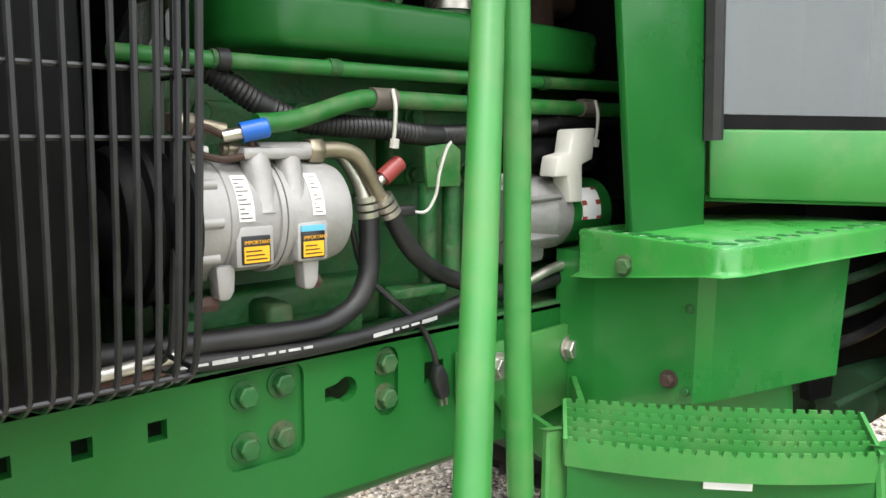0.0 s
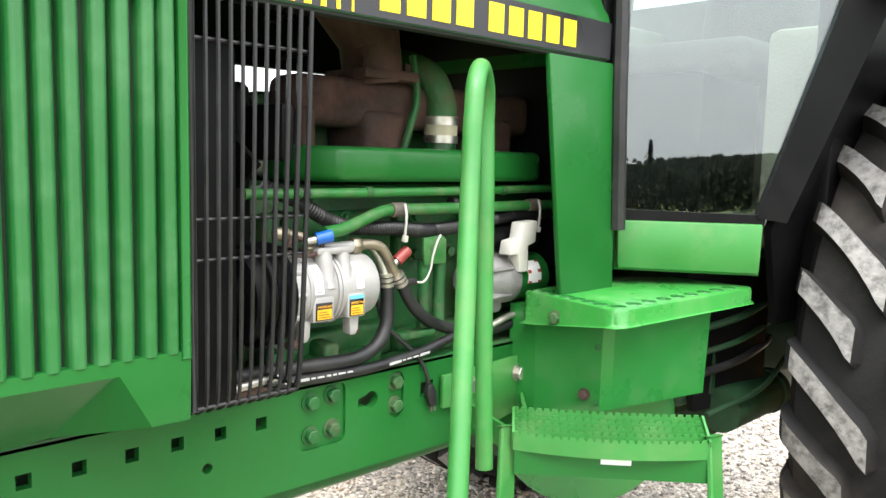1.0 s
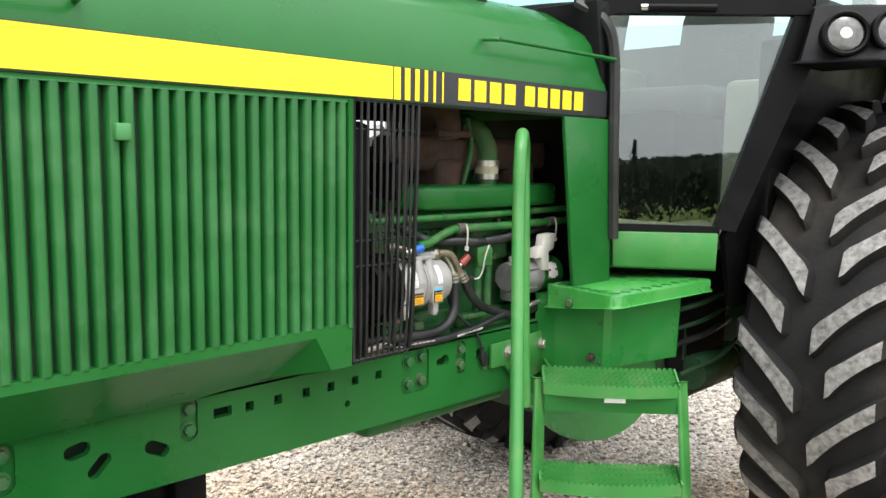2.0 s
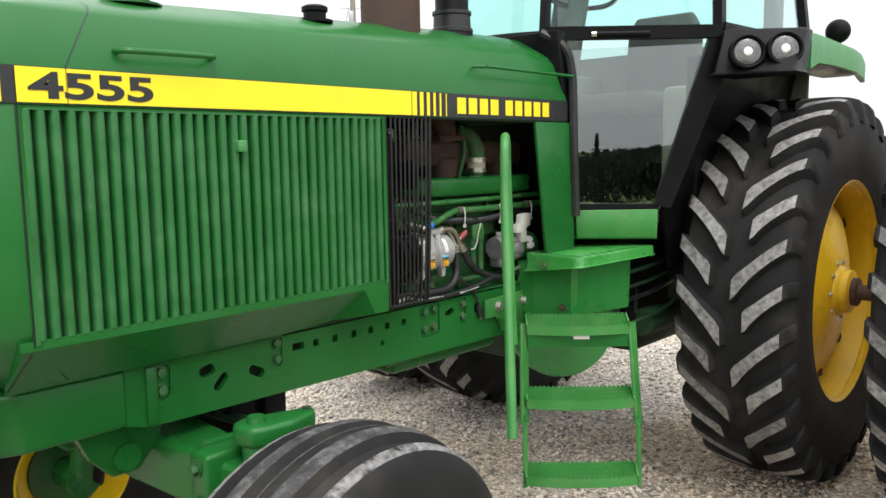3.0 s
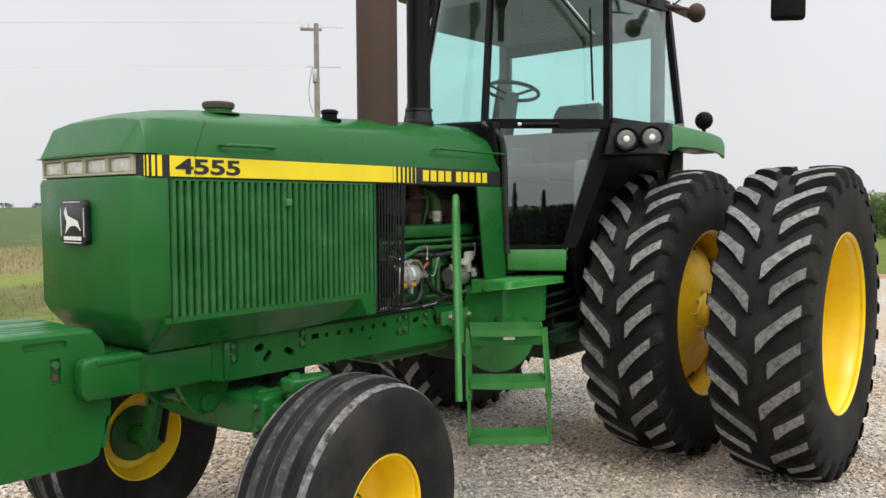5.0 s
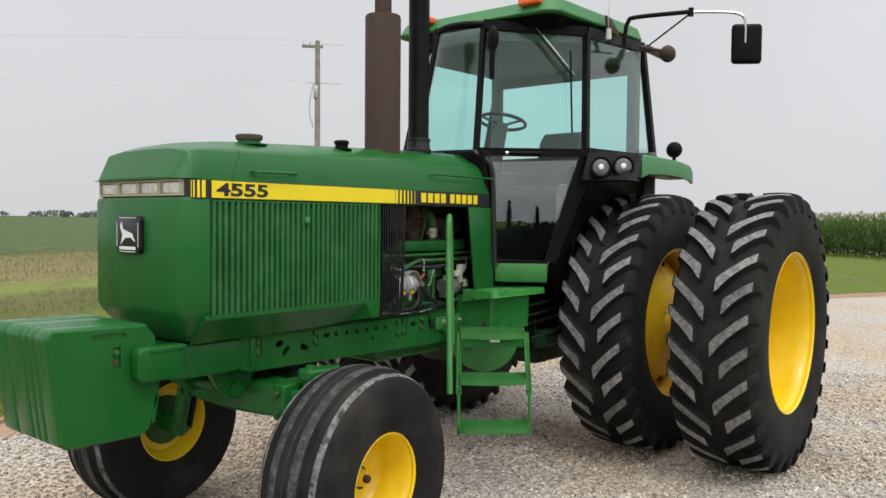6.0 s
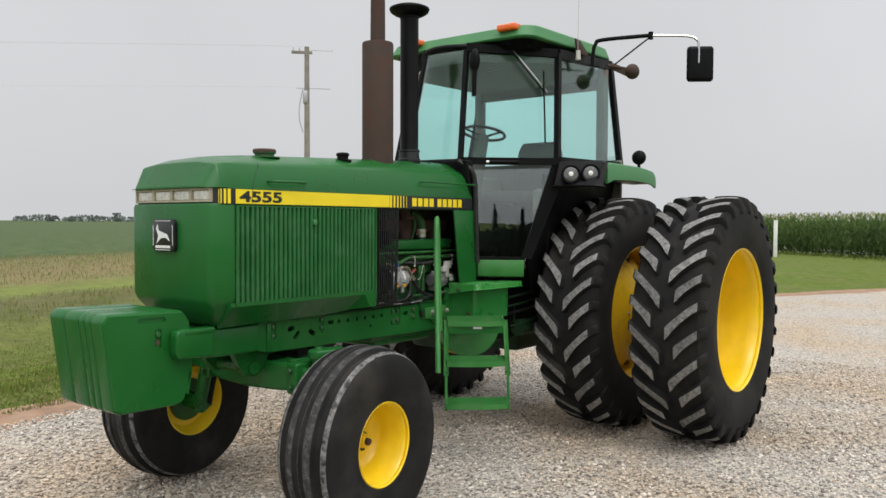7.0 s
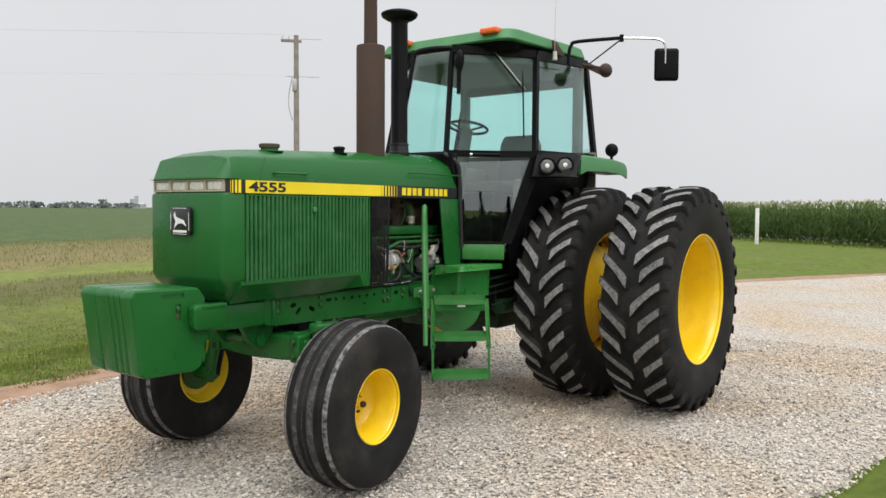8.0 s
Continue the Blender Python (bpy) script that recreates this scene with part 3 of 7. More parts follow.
def rail(side):
    y0, y1 = side * 0.25, side * 0.232
    holes = [rect(x, 0.990, 0.021, 0.022) for x in (-2.447, -2.372, -2.294, -2.221, -2.146, -2.069)]
    holes += [rect(-2.514, 0.992, 0.044, 0.022), rect(-1.679, 0.98, 0.035, 0.03), rect(-1.325, 0.985, 0.02, 0.024), oval(-2.17, 0.936, 0.018, 0.018),
              oval(-2.822, 0.984, 0.05, 0.030, 0.15), oval(-2.781, 0.944, 0.056, 0.026, 0.8), oval(-2.664, 0.948, 0.056, 0.028, -0.5), KEYHOLE]
    holes += [pocket(*p) for p in POCKETS]
    outline = [(-3.055, 0.888), (-2.99, 0.872), (-1.25, 0.842), (-1.25, 1.04), (-3.055, 1.035)]
    ob = holed_plate("side_rail", outline, holes, y0, y1, GREEN, tractor)
    bm = bmesh.new()
    box(bm, -3.05, -1.25, side * 0.25, side * 0.16, 1.030, 1.044, 0.004)
    part("rail_flange", bm, GREEN_OLD, ob)
    # pressed plates that carry the bolts
    for cx, cz, w, h in POCKETS:
        bm = bmesh.new()
        prism(bm, pocket(cx, cz, w + 0.006, h + 0.006), "y", side * 0.2345, side * 0.2435)
        part("bolt_plate", bm, GREEN, ob)
    for x, z in ((-1.964, 1.006), (-1.916, 1.011), (-1.964, 0.943), (-1.917, 0.946), (-1.762, 1.008), (-1.762, 0.960), (-2.593, 1.016), (-2.593, 0.970), (-2.955, 1.008), (-2.955, 0.96)):
        piece("bolt", BOLT, ob, pose(x, side * 0.2435, z, 0, 0, 0 if side < 0 else 180) @ Matrix.Scale(1.15, 4))
    return ob


for side in (-1, 1):
    rail(side)
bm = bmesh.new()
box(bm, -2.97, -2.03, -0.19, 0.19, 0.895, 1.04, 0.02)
part("front_cover", bm, GREEN_SHADED, tractor)
# dark box added to fill the dark region beneath the rail
bm = bmesh.new()
box(bm, -2.70, -2.525, -0.16, 0.16, 0.70, 0.90, 0.015)
box(bm, -2.60, -2.52, -0.19, -0.12, 0.76, 0.90, 0.01)
rod(bm, (-2.74, -0.12, 0.84), (-2.66, -0.13, 0.845), 0.028, seg=14)
part("underframe_filler", bm, BLACK, tractor, "black filler block added for the dark space under the frame")

# front support casting
bm = bmesh.new()
ring = [(-3.05, -0.255), (-3.30, -0.255), (-3.39, -0.215), (-3.41, 0), (-3.39, 0.215), (-3.30, 0.255), (-3.05, 0.255)]
prism(bm, ring, "z", 0.888, 1.036, 0.012, 3)
box(bm, -3.00, -2.97, -0.26, 0.26, 0.88, 1.03, 0.004)
part("front_support", bm, GREEN, tractor)

bm = bmesh.new()
YOKE = [(-3.16, 0.89), (-3.12, 0.80), (-3.06, 0.735), (-2.99, 0.735), (-2.93, 0.80), (-2.90, 0.89)]
prism(bm, YOKE, "y", -0.17, -0.12, 0.008)
prism(bm, YOKE, "y", 0.12, 0.17, 0.008)
lathe(bm, [(0, -0.185), (0.036, -0.185), (0.036, 0.185), (0, 0.185)], 20, pose(-3.025, 0, 0.785))
part("pivot_bracket", bm, GREEN, tractor)

# front axle: a tapering beam with its knees and spindles
bm = bmesh.new()
for side in (-1, 1):
    rings = []
    for y, x, zc, hx, hz in ((0.0, -2.86, 0.73, 0.085, 0.085), (0.25, -2.86, 0.735, 0.08, 0.08), (0.40, -2.85, 0.735, 0.065, 0.07), (0.44, -2.85, 0.735, 0.05, 0.055), (0.62, -2.84, 0.745, 0.045, 0.05)):
        rings.append([(x + a * hx, side * y, zc + b * hz) for a, b in ((-1, -.8), (-.8, -1), (.8, -1), (1, -.8), (1, .8), (.8, 1), (-.8, 1), (-1, .8))])
    loft(bm, rings)
part("front_axle", bm, GREEN, tractor)
for side in (-1, 1):
    bm = bmesh.new()
    rod(bm, (-2.838, side * 0.60, 0.40), (-2.828, side * 0.482, 0.84), 0.042, seg=18)
    rod(bm, (-2.838, side * 0.55, 0.455), (-2.838, side * 0.81, 0.452), 0.055, 0.05, seg=18)
    sp = part("spindle", bm, GREEN, tractor)
    bm = bmesh.new()
    rod(bm, (-2.795, side * 0.585, 0.43), (-2.785, side * 0.53, 0.66), 0.034, seg=14)
    part("damper", bm, BLACK, sp)
    # steering arm: a round boss over the spindle, tapering rearwards
    bm = bmesh.new()
    arm_line = [(-2.885, side * 0.465), (-2.87, side * 0.435), (-2.83, side * 0.422), (-2.76, side * 0.440), (-2.68, side * 0.470), (-2.655, side * 0.492), (-2.67, side * 0.520), (-2.76, side * 0.545), (-2.83, side * 0.538), (-2.87, side * 0.520)]
    prism(bm, arm_line, "z", 0.838, 0.893, 0.014, 3)
    part("steering_arm", bm, GREEN, sp)
    bm = bmesh.new()
    rod(bm, (-2.828, side * 0.479, 0.890), (-2.828, side * 0.479, 0.908), 0.026, 0.022, seg=12)
    part("boss_cap", bm, GREEN, sp)
    bm = bmesh.new()
    rod(bm, (-2.68, side * 0.495, 0.805), (-2.68, side * 0.495, 0.898), 0.013, seg=10)
    part("arm_pin", bm, GREEN_SHADED, sp)
for side in (-1, 1):
    bm = bmesh.new()
    box(bm, -2.945, -2.765, min(side * 0.345, side * 0.43), max(side * 0.345, side * 0.43), 0.650, 0.822, 0.014, 3)
    clamp = part("axle_clamp", bm, GREEN, tractor)
    for z in (0.69, 0.78):
        piece("bolt", BOLT, clamp, pose(-2.947, side * 0.388, z, 0, 0, -90) @ Matrix.Scale(1.3, 4))
    for x in (-2.90, -2.81):
        piece("bolt", BOLT, clamp, pose(x, side * 0.432, 0.70, 0, 0, 0 if side < 0 else 180) @ Matrix.Scale(1.3, 4))
bm = bmesh.new()
tube(bm, [(-2.68, -0.495, 0.818), (-2.69, 0.0, 0.79), (-2.68, 0.495, 0.818)], 0.018, 10)
part("tie_rod", bm, GREEN_SHADED, tractor)
for side in (-1, 1):
    bm = bmesh.new()
    prism(bm, [(-2.905, side * 0.335), (-2.885, side * 0.325), (-2.79, side * 0.345), (-2.79, side * 0.372), (-2.89, side * 0.362)], "z", 0.812, 0.832, 0.005)
    part("axle_key", bm, GREEN, tractor)
bm = bmesh.new()
rod(bm, (-2.62, -0.16, 0.72), (-2.62, 0.16, 0.72), 0.04, seg=16)
part("steering_cylinder", bm, BLACK, tractor)


# hood: one pressed shell, sloping nose
def hood_ring(x, w, z_edge, z_top, low=1.674):
    mid = max(z_edge - 0.010, low + 0.003, 1.759)
    half = [(w, low), (w, max(1.756, low + 0.001)), (w - 0.040, mid), (w - 0.048, max(z_edge, mid + 0.001)), (w - 0.066, z_edge + (z_top - z_edge) * 0.22), (w * 0.5, z_top - (z_top - z_edge) * 0.12), (0.0, z_top)]
    pts = [(-a, b) for a, b in half] + [(a, b) for a, b in reversed(half[:-1])]
    return [(x, a, b) for a, b in pts]


bm = bmesh.new()
loft(bm, [hood_ring(-3.440, 0.338, 1.762, 1.766, 1.757), hood_ring(-3.378, 0.368, 1.872, 1.893, 1.757), hood_ring(-3.370, 0.371, 1.877, 1.899, 1.757), hood_ring(-3.341, 0.377, 1.882, 1.909, 1.757), hood_ring(-3.336, 0.379, 1.883, 1.911),
          hood_ring(-3.30, HOOD_Y - 0.001, 1.885, 1.923), hood_ring(-3.25, HOOD_Y, 1.887, 1.933), hood_ring(-3.15, HOOD_Y, 1.888, 1.945), hood_ring(-3.05, HOOD_Y, 1.889, 1.953), hood_ring(-2.9, HOOD_Y, 1.892, 1.958), hood_ring(-2.4, HOOD_Y, 1.905, 1.980), hood_ring(-1.9, HOOD_Y, 1.915, 2.000),
          hood_ring(-1.5, HOOD_Y, 1.915, 2.012), hood_ring(-1.34, HOOD_Y, 1.905, 2.010), hood_ring(-1.275, HOOD_Y - 0.004, 1.895, 2.0)])
bmesh.ops.delete(bm, geom=[f for f in bm.faces if max(v.co.z for v in f.verts) < 1.6755 and min(v.co.x for v in f.verts) > -2.45], context="FACES")
part("hood", bm, GREEN, tractor, angle=24)
# added dark lining, so that the inside of the hood stays black
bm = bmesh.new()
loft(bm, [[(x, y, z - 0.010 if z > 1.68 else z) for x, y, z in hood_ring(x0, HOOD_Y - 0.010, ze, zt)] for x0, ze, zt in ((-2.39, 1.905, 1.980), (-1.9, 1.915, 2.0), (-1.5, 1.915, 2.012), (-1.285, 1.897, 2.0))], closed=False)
part("hood_lining", bm, HOOD_DARK, tractor, "dark lining added for the shade inside the hood")
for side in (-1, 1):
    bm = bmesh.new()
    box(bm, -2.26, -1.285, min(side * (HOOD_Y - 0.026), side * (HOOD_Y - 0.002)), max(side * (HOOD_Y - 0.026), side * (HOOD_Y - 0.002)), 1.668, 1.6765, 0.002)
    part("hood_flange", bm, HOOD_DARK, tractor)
for side in (-1, 1):
    bm = bmesh.new()
    tube(bm, [(-3.083, side * 0.365, 1.800), (-3.07, side * 0.405, 1.798), (-3.035, side * 0.412, 1.798), (-2.885, side * 0.412, 1.800), (-2.85, side * 0.405, 1.800), (-2.838, side * 0.365, 1.802)], 0.007, 8, 4)
    part("hood_handle", bm, GREEN, tractor)
    bm = bmesh.new()
    tube(bm, [(-1.82, side * 0.365, 1.850), (-1.80, side * 0.405, 1.848), (-1.76, side * 0.410, 1.848), (-1.32, side * 0.410, 1.846), (-1.28, side * 0.405, 1.846), (-1.265, side * 0.37, 1.846)], 0.006, 8, 4)
    part("hood_handle", bm, GREEN, tractor)
# seam between nose piece and hood
bm = bmesh.new()
loft(bm, [[(x + 0.59 * max(0.0, min(z, 1.90) - 1.756) + d, y * 1.003, z + 0.001) for x, y, z in hood_ring(-3.20, HOOD_Y, 1.8885, 1.947)] for d in (0.0, 0.003)], closed=False)
part("hood_seam", bm, DECAL_BLACK, tractor)

# decal band round the nose corner, with bars, model number and plain marks for the maker's name
CORNER = [(-3.402, 0.330), (-3.388, 0.354), (-3.362, 0.373), (-3.335, 0.383), (-3.305, 0.3865)]


def on_band(s):
    """A place on the band, s metres back from its front end, and the way along it."""
    left = s
    for (xa, ya), (xb, yb) in zip(CORNER, CORNER[1:] + [(-1.27, 0.3865)]):
        d = math.hypot(xb - xa, yb - ya)
        if left <= d or xb > -1.3:
            return xa + (xb - xa) * left / d, ya + (yb - ya) * left / d
        left -= d


def band_piece(bm, s0, s1, z0, z1, side, lift):
    n = 1 if s0 > 0.14 else 6
    rings = []
    for i in range(n + 1):
        x, y = on_band(s0 + (s1 - s0) * i / n)
        x2, y2 = on_band(s0 + (s1 - s0) * i / n + 0.003)
        d = Vector((x2 - x, y2 - y, 0)).normalized()
        o = Vector((-d.y, d.x, 0))
        if o.y < 0:
            o = -o
        p, q = Vector((x, y, 0)) + o * (lift - 0.0015), Vector((x, y, 0)) + o * lift
        rings.append([(p.x, side * p.y, z0), (q.x, side * q.y, z0), (q.x, side * q.y, z1), (p.x, side * p.y, z1)])
    loft(bm, rings)


def band_s(x):
    return sum(math.hypot(b[0] - a[0], b[1] - a[1]) for a, b in zip(CORNER, CORNER[1:])) + x + 3.305


for side in (-1, 1):
    bm = bmesh.new()
    band_piece(bm, 0.0, 0.10, 1.676, 1.753, side, 0.0015)
    band_piece(bm, 0.10, band_s(-1.278), 1.676, 1.753, side, 0.0015)
    band = part("decal_band", bm, DECAL_BLACK, tractor)
    bm = bmesh.new()
    band_piece(bm, band_s(-3.303), band_s(-2.150), 1.678, 1.751, side, 0.003)
    part("yellow_stripe", bm, DECAL_YELLOW, band)
    bars = [(0.035, 0.003), (0.046, 0.006), (0.064, 0.011), (0.085, 0.015)] + [(band_s(x), w) for x, w in ((-2.136, 0.020), (-2.104, 0.016), (-2.073, 0.013), (-2.044, 0.010), (-2.016, 0.007), (-1.988, 0.004))]
    for s0, w in bars:
        bm = bmesh.new()
        band_piece(bm, s0 - w / 2, s0 + w / 2, 1.678, 1.751, side, 0.003)
        part("stripe_bar", bm, DECAL_YELLOW, band)
    for x, w in [(-1.933 + 0.0585 * i, 0.043) for i in range(4)] + [(-1.673 + 0.0565 * i, 0.041) for i in range(5)]:
        bm = bmesh.new()
        band_piece(bm, band_s(x), band_s(x + w), 1.688, 1.741, side, 0.003)
        part("name_bar", bm, DECAL_YELLOW, band)
    if side < 0:
        bm = bmesh.new()
        band_piece(bm, band_s(-3.2012), band_s(-3.2003), 1.676, 1.754, side, 0.0045)
        part("band_joint", bm, DECAL_BLACK, band)
        letters("4555", 0.075, DECAL_BLACK, band, pose(-3.278, -0.3903, 1.689) @ FACE_LEFT, "model_number", width=1.85, bold=0.0022)["label"] = "bold black model number"

# nose shell below the lamps, chamfered at the foot
def nose_ring(z, inset=0.0, lift=0.0):
    half = [(-3.305, 0.387), (-3.332, 0.384), (-3.400, 0.358), (-3.425, 0.339), (-3.434, 0.316), (-3.440, 0.15), (-3.443, 0.0)]
    pts = [(x + inset, -(y - inset * 0.9)) for x, y in half] + [(x + inset, y - inset * 0.9) for x, y in reversed(half[:-1])]
    return [(x, y, z) for x, y in pts]


bm = bmesh.new()
loft(bm, [nose_ring(1.050, 0.10), nose_ring(1.075, 0.075), nose_ring(1.165, 0.012), nose_ring(1.20, 0.0), nose_ring(1.45), nose_ring(1.66), nose_ring(1.678, 0.006)])
part("nose_shell", bm, GREEN, tractor, angle=32)
for side in (-1, 1):
    bm = bmesh.new()
    tube(bm, [(-3.3065, side * 0.3885, 1.672), (-3.3065, side * 0.3885, 1.166), (-3.312, side * 0.380, 1.146), (-3.337, side * 0.296, 1.056)], 0.0024, 6, smooth=False)
    part("panel_seam", bm, DECAL_BLACK, tractor, "dark gap between nose and side panel")
bm = bmesh.new()
loft(bm, [nose_ring(1.676, 0.075), nose_ring(1.758, 0.075)])
part("lamp_backing", bm, DECAL_BLACK, tractor)
# lamp bar with four lamps
bm = bmesh.new()
edges = [-0.335 + 0.67 * i / 4 for i in range(5)]
box(bm, -3.418, -3.385, -0.335, 0.335, 1.684, 1.694, 0.003)
box(bm, -3.418, -3.385, -0.335, 0.335, 1.745, 1.756, 0.003)
for e in edges:
    box(bm, -3.4175, -3.385, max(e - 0.012, -0.335), min(e + 0.012, 0.335), 1.690, 1.750, 0.003)
bar = part("lamp_bar", bm, LAMP_FRAME, tractor, "weathered grey-brown lamp bezel")
for a, b in zip(edges, edges[1:]):
    bm = bmesh.new()
    box(bm, -3.408, -3.392, a + 0.013, b - 0.013, 1.695, 1.744, 0.006, 3)
    part("headlamp", bm, LAMP_GLASS, bar, "clear rectangular lens")

# badge on the nose: plain dark plate with a pale leaping mark
bm = bmesh.new()
ys, zs = 0.096, 0.083
outline = [(sy * (ys - 0.026) + 0.026 * math.cos(radians(a0 + a)), sz * (zs - 0.026) + 0.026 * math.sin(radians(a0 + a)) + 1.515) for sy, sz, a0 in ((1, 1, 0), (-1, 1, 90), (-1, -1, 180), (1, -1, 270)) for a in (0, 22, 45, 68, 90)]
prism(bm, outline, "x", -3.442, -3.466, 0.003, 2)
badge = part("badge", bm, DECAL_BLACK, tractor, "black badge with pale rim and plain pale mark")
bm = bmesh.new()
for a, b, c, d in ((-0.066, 0.066, 1.439, 1.442), (-0.066, 0.066, 1.588, 1.591), (-0.088, -0.085, 1.463, 1.567), (0.085, 0.088, 1.463, 1.567)):
    box(bm, -3.4675, -3.4655, a, b, c, d)
part("badge_rim", bm, LABEL_WHITE, badge)
bm = bmesh.new()
prism(bm, [(0.046, 1.572), (0.036, 1.540), (0.0, 1.53), (-0.040, 1.52), (-0.062, 1.485), (-0.025, 1.503), (0.016, 1.50), (0.056, 1.472), (0.040, 1.512), (0.060, 1.552)], "x", -3.4655, -3.4675)
part("badge_mark", bm, LABEL_WHITE, badge)
bm = bmesh.new()
box(bm, -3.4675, -3.4655, -0.066, 0.066, 1.449, 1.463)
part("name_bar", bm, LABEL_WHITE, badge)

# ribbed side screens
RIB = bmesh.new()
prism(RIB, [(-0.0128, 0.006), (-0.0112, -0.008), (-0.0085, -0.0145), (-0.0045, -0.018), (0.0045, -0.018), (0.0085, -0.0145), (0.0112, -0.008), (0.0128, 0.006)], "z", 0, 0.491, 0.0012, 1)
bmesh.ops.recalc_face_normals(RIB, faces=RIB.faces)
RIB_ME = bpy.data.meshes.new("rib")
RIB.to_mesh(RIB_ME)
RIB.free()
GREEN_MESH = material("perforated_green_steel", (0.012, 0.110, 0.022), 0.42, vary=0.15, scale=6, grain=0.0, dirt=(0.06, 0.19, 0.07), dirt_amount=0.6, dirt_scale=9)
RIB_ME.materials.append(GREEN_MESH)
for side in (-1, 1):
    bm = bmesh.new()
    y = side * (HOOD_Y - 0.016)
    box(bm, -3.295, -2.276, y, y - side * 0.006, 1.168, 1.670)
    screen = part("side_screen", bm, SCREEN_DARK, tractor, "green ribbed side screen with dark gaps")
    n = 33
    for i in range(n):
        x = -3.289 + (0.998 * i) / (n - 1)
        piece("rib", RIB_ME, screen, pose(x, side * (HOOD_Y - 0.012), 1.174, random.uniform(-0.15, 0.15), random.uniform(-0.25, 0.25), (0 if side < 0 else 180) + random.uniform(-4, 4)))
    bm = bmesh.new()
    yo = side * (HOOD_Y + 0.004)
    yi = side * (HOOD_Y - 0.03)
    box(bm, -3.305, -3.293, yi, yo, 1.166, 1.673, 0.002)
    box(bm, -2.279, -2.266, yi, yo, 1.166, 1.673, 0.002)
    box(bm, -3.294, -2.278, yi, yo, 1.663, 1.6725, 0.002)
    part("screen_frame", bm, GREEN, screen)
    bm = bmesh.new()
    rings = []
    # fold: where the upright strip turns under; low: the inner lower edge, swung out to a gusset at the rear end
    for fold, low, z0, y0 in ((-3.335, -3.335, 1.043, 0.285), (-2.60, -2.60, 1.046, 0.285), (-2.372, -2.425, 1.058, 0.288), (-2.366, -2.321, 1.076, 0.384), (-2.266, -2.266, 1.076, 0.386)):
        rings.append([(fold, side * (HOOD_Y - 0.03), 1.176), (fold, side * (HOOD_Y + 0.003), 1.176), (fold, side * (HOOD_Y + 0.004), 1.156), (low, side * y0, z0), (low, side * (y0 - 0.012), z0), (low, side * (HOOD_Y - 0.03 if y0 > 0.35 else y0 - 0.012), z0 + 0.012)])
    loft(bm, rings)
    part("skirt", bm, GREEN, tractor, angle=25)
    if side < 0:
        bm = bmesh.new()
        box(bm, -2.793, -2.765, -HOOD_Y - 0.022, -HOOD_Y + 0.01, 1.570, 1.600, 0.004)
        part("latch", bm, GREEN_FADED, screen)

# black wire guard beside the fan, bent back at its rear end
def guard_at(u):
    if u > 0.75:
        return -2.052, HOOD_Y - 0.008 - 0.10 * (u - 0.76) / 0.24
    return -2.256 + 0.204 * u / 0.75, HOOD_Y - 0.002


for side in (-1, 1):
    b = bmesh.new()
    box(b, -2.264, -2.256, side * (HOOD_Y - 0.02), side * HOOD_Y, 1.085, 1.675, 0.003)
    guard = part("fan_guard", b, BLACK_WIRE, tractor, "black steel wire guard")
    for i in range(15):
        x, y = guard_at(i / 14)
        k = min(1.0, i / 10.5)
        b = bmesh.new()
        tube(b, [(x, side * (y - 0.04), 1.672), (x, side * (y - 0.004), 1.664), (x, side * y, 1.645), (x - 0.006 * k, side * y, 1.40), (x - 0.018 * k, side * y, 1.13), (x - 0.024 * k, side * (y - 0.012), 1.080), (x - 0.026 * k, side * (y - 0.06), 1.065)], 0.0034, 6, 3)
        part("wire", b, BLACK_WIRE, guard)
    for z in (1.608, 1.358, 1.300, 1.085):
        b = bmesh.new()
        line = []
        for i in range(15):
            x, y = guard_at(i / 14)
            line.append((x - min(1.0, i / 10.5) * (0.023 if z < 1.2 else 0.008 if z < 1.5 else 0.0), side * (y - 0.005), z))
        tube(b, line, 0.0027, 6, 2)
        part("cross_wire", b, BLACK_WIRE, guard)

# fan shroud and fan behind the guard
bm = bmesh.new()
box(bm, -2.34, -2.268, -0.355, 0.355, 1.09, 1.66, 0.01)
box(bm, -2.27, -2.135, -0.30, 0.34, 1.05, 1.63, 0.02)
part("radiator", bm, BLACK, tractor, "black radiator core and shroud")
bm = bmesh.new()
lathe(bm, [(0, -0.05), (0.07, -0.05), (0.07, 0.06), (0, 0.06)], 20, pose(-2.14, 0, 1.34, 0, 0, 90))
fan = part("fan", bm, BLACK, tractor)
# added black block that keeps the bay behind the fan dark
bm = bmesh.new()
box(bm, -2.085, -2.045, -0.19, 0.22, 1.27, 1.575, 0.03, 3)
part("dark_filler_mid", bm, BLACK, tractor, "black block added to darken the view behind the fan")
# one more added block, hiding the manifold behind the guard
bm = bmesh.new()
box(bm, -2.068, -2.040, -0.31, -0.19, 1.44, 1.535, 0.01)
part("dark_filler_top", bm, BLACK, tractor)
for k in range(6):
    m = pose(-2.10, 0.0, 1.34, 60 * k, 0, 0) @ pose(0, 0, 0, 0, 0, 30)
    bm = bmesh.new()
    box(bm, -0.004, 0.004, -0.055, 0.055, 0.06, 0.27, 0.003, 1, m)
    part("fan_blade", bm, BLACK, fan)
# black mass added to darken the lower part behind the guard
bm = bmesh.new()
box(bm, -2.235, -2.06, 0.02, 0.30, 1.06, 1.50, 0.03)
part("dark_filler_low", bm, BLACK, tractor)

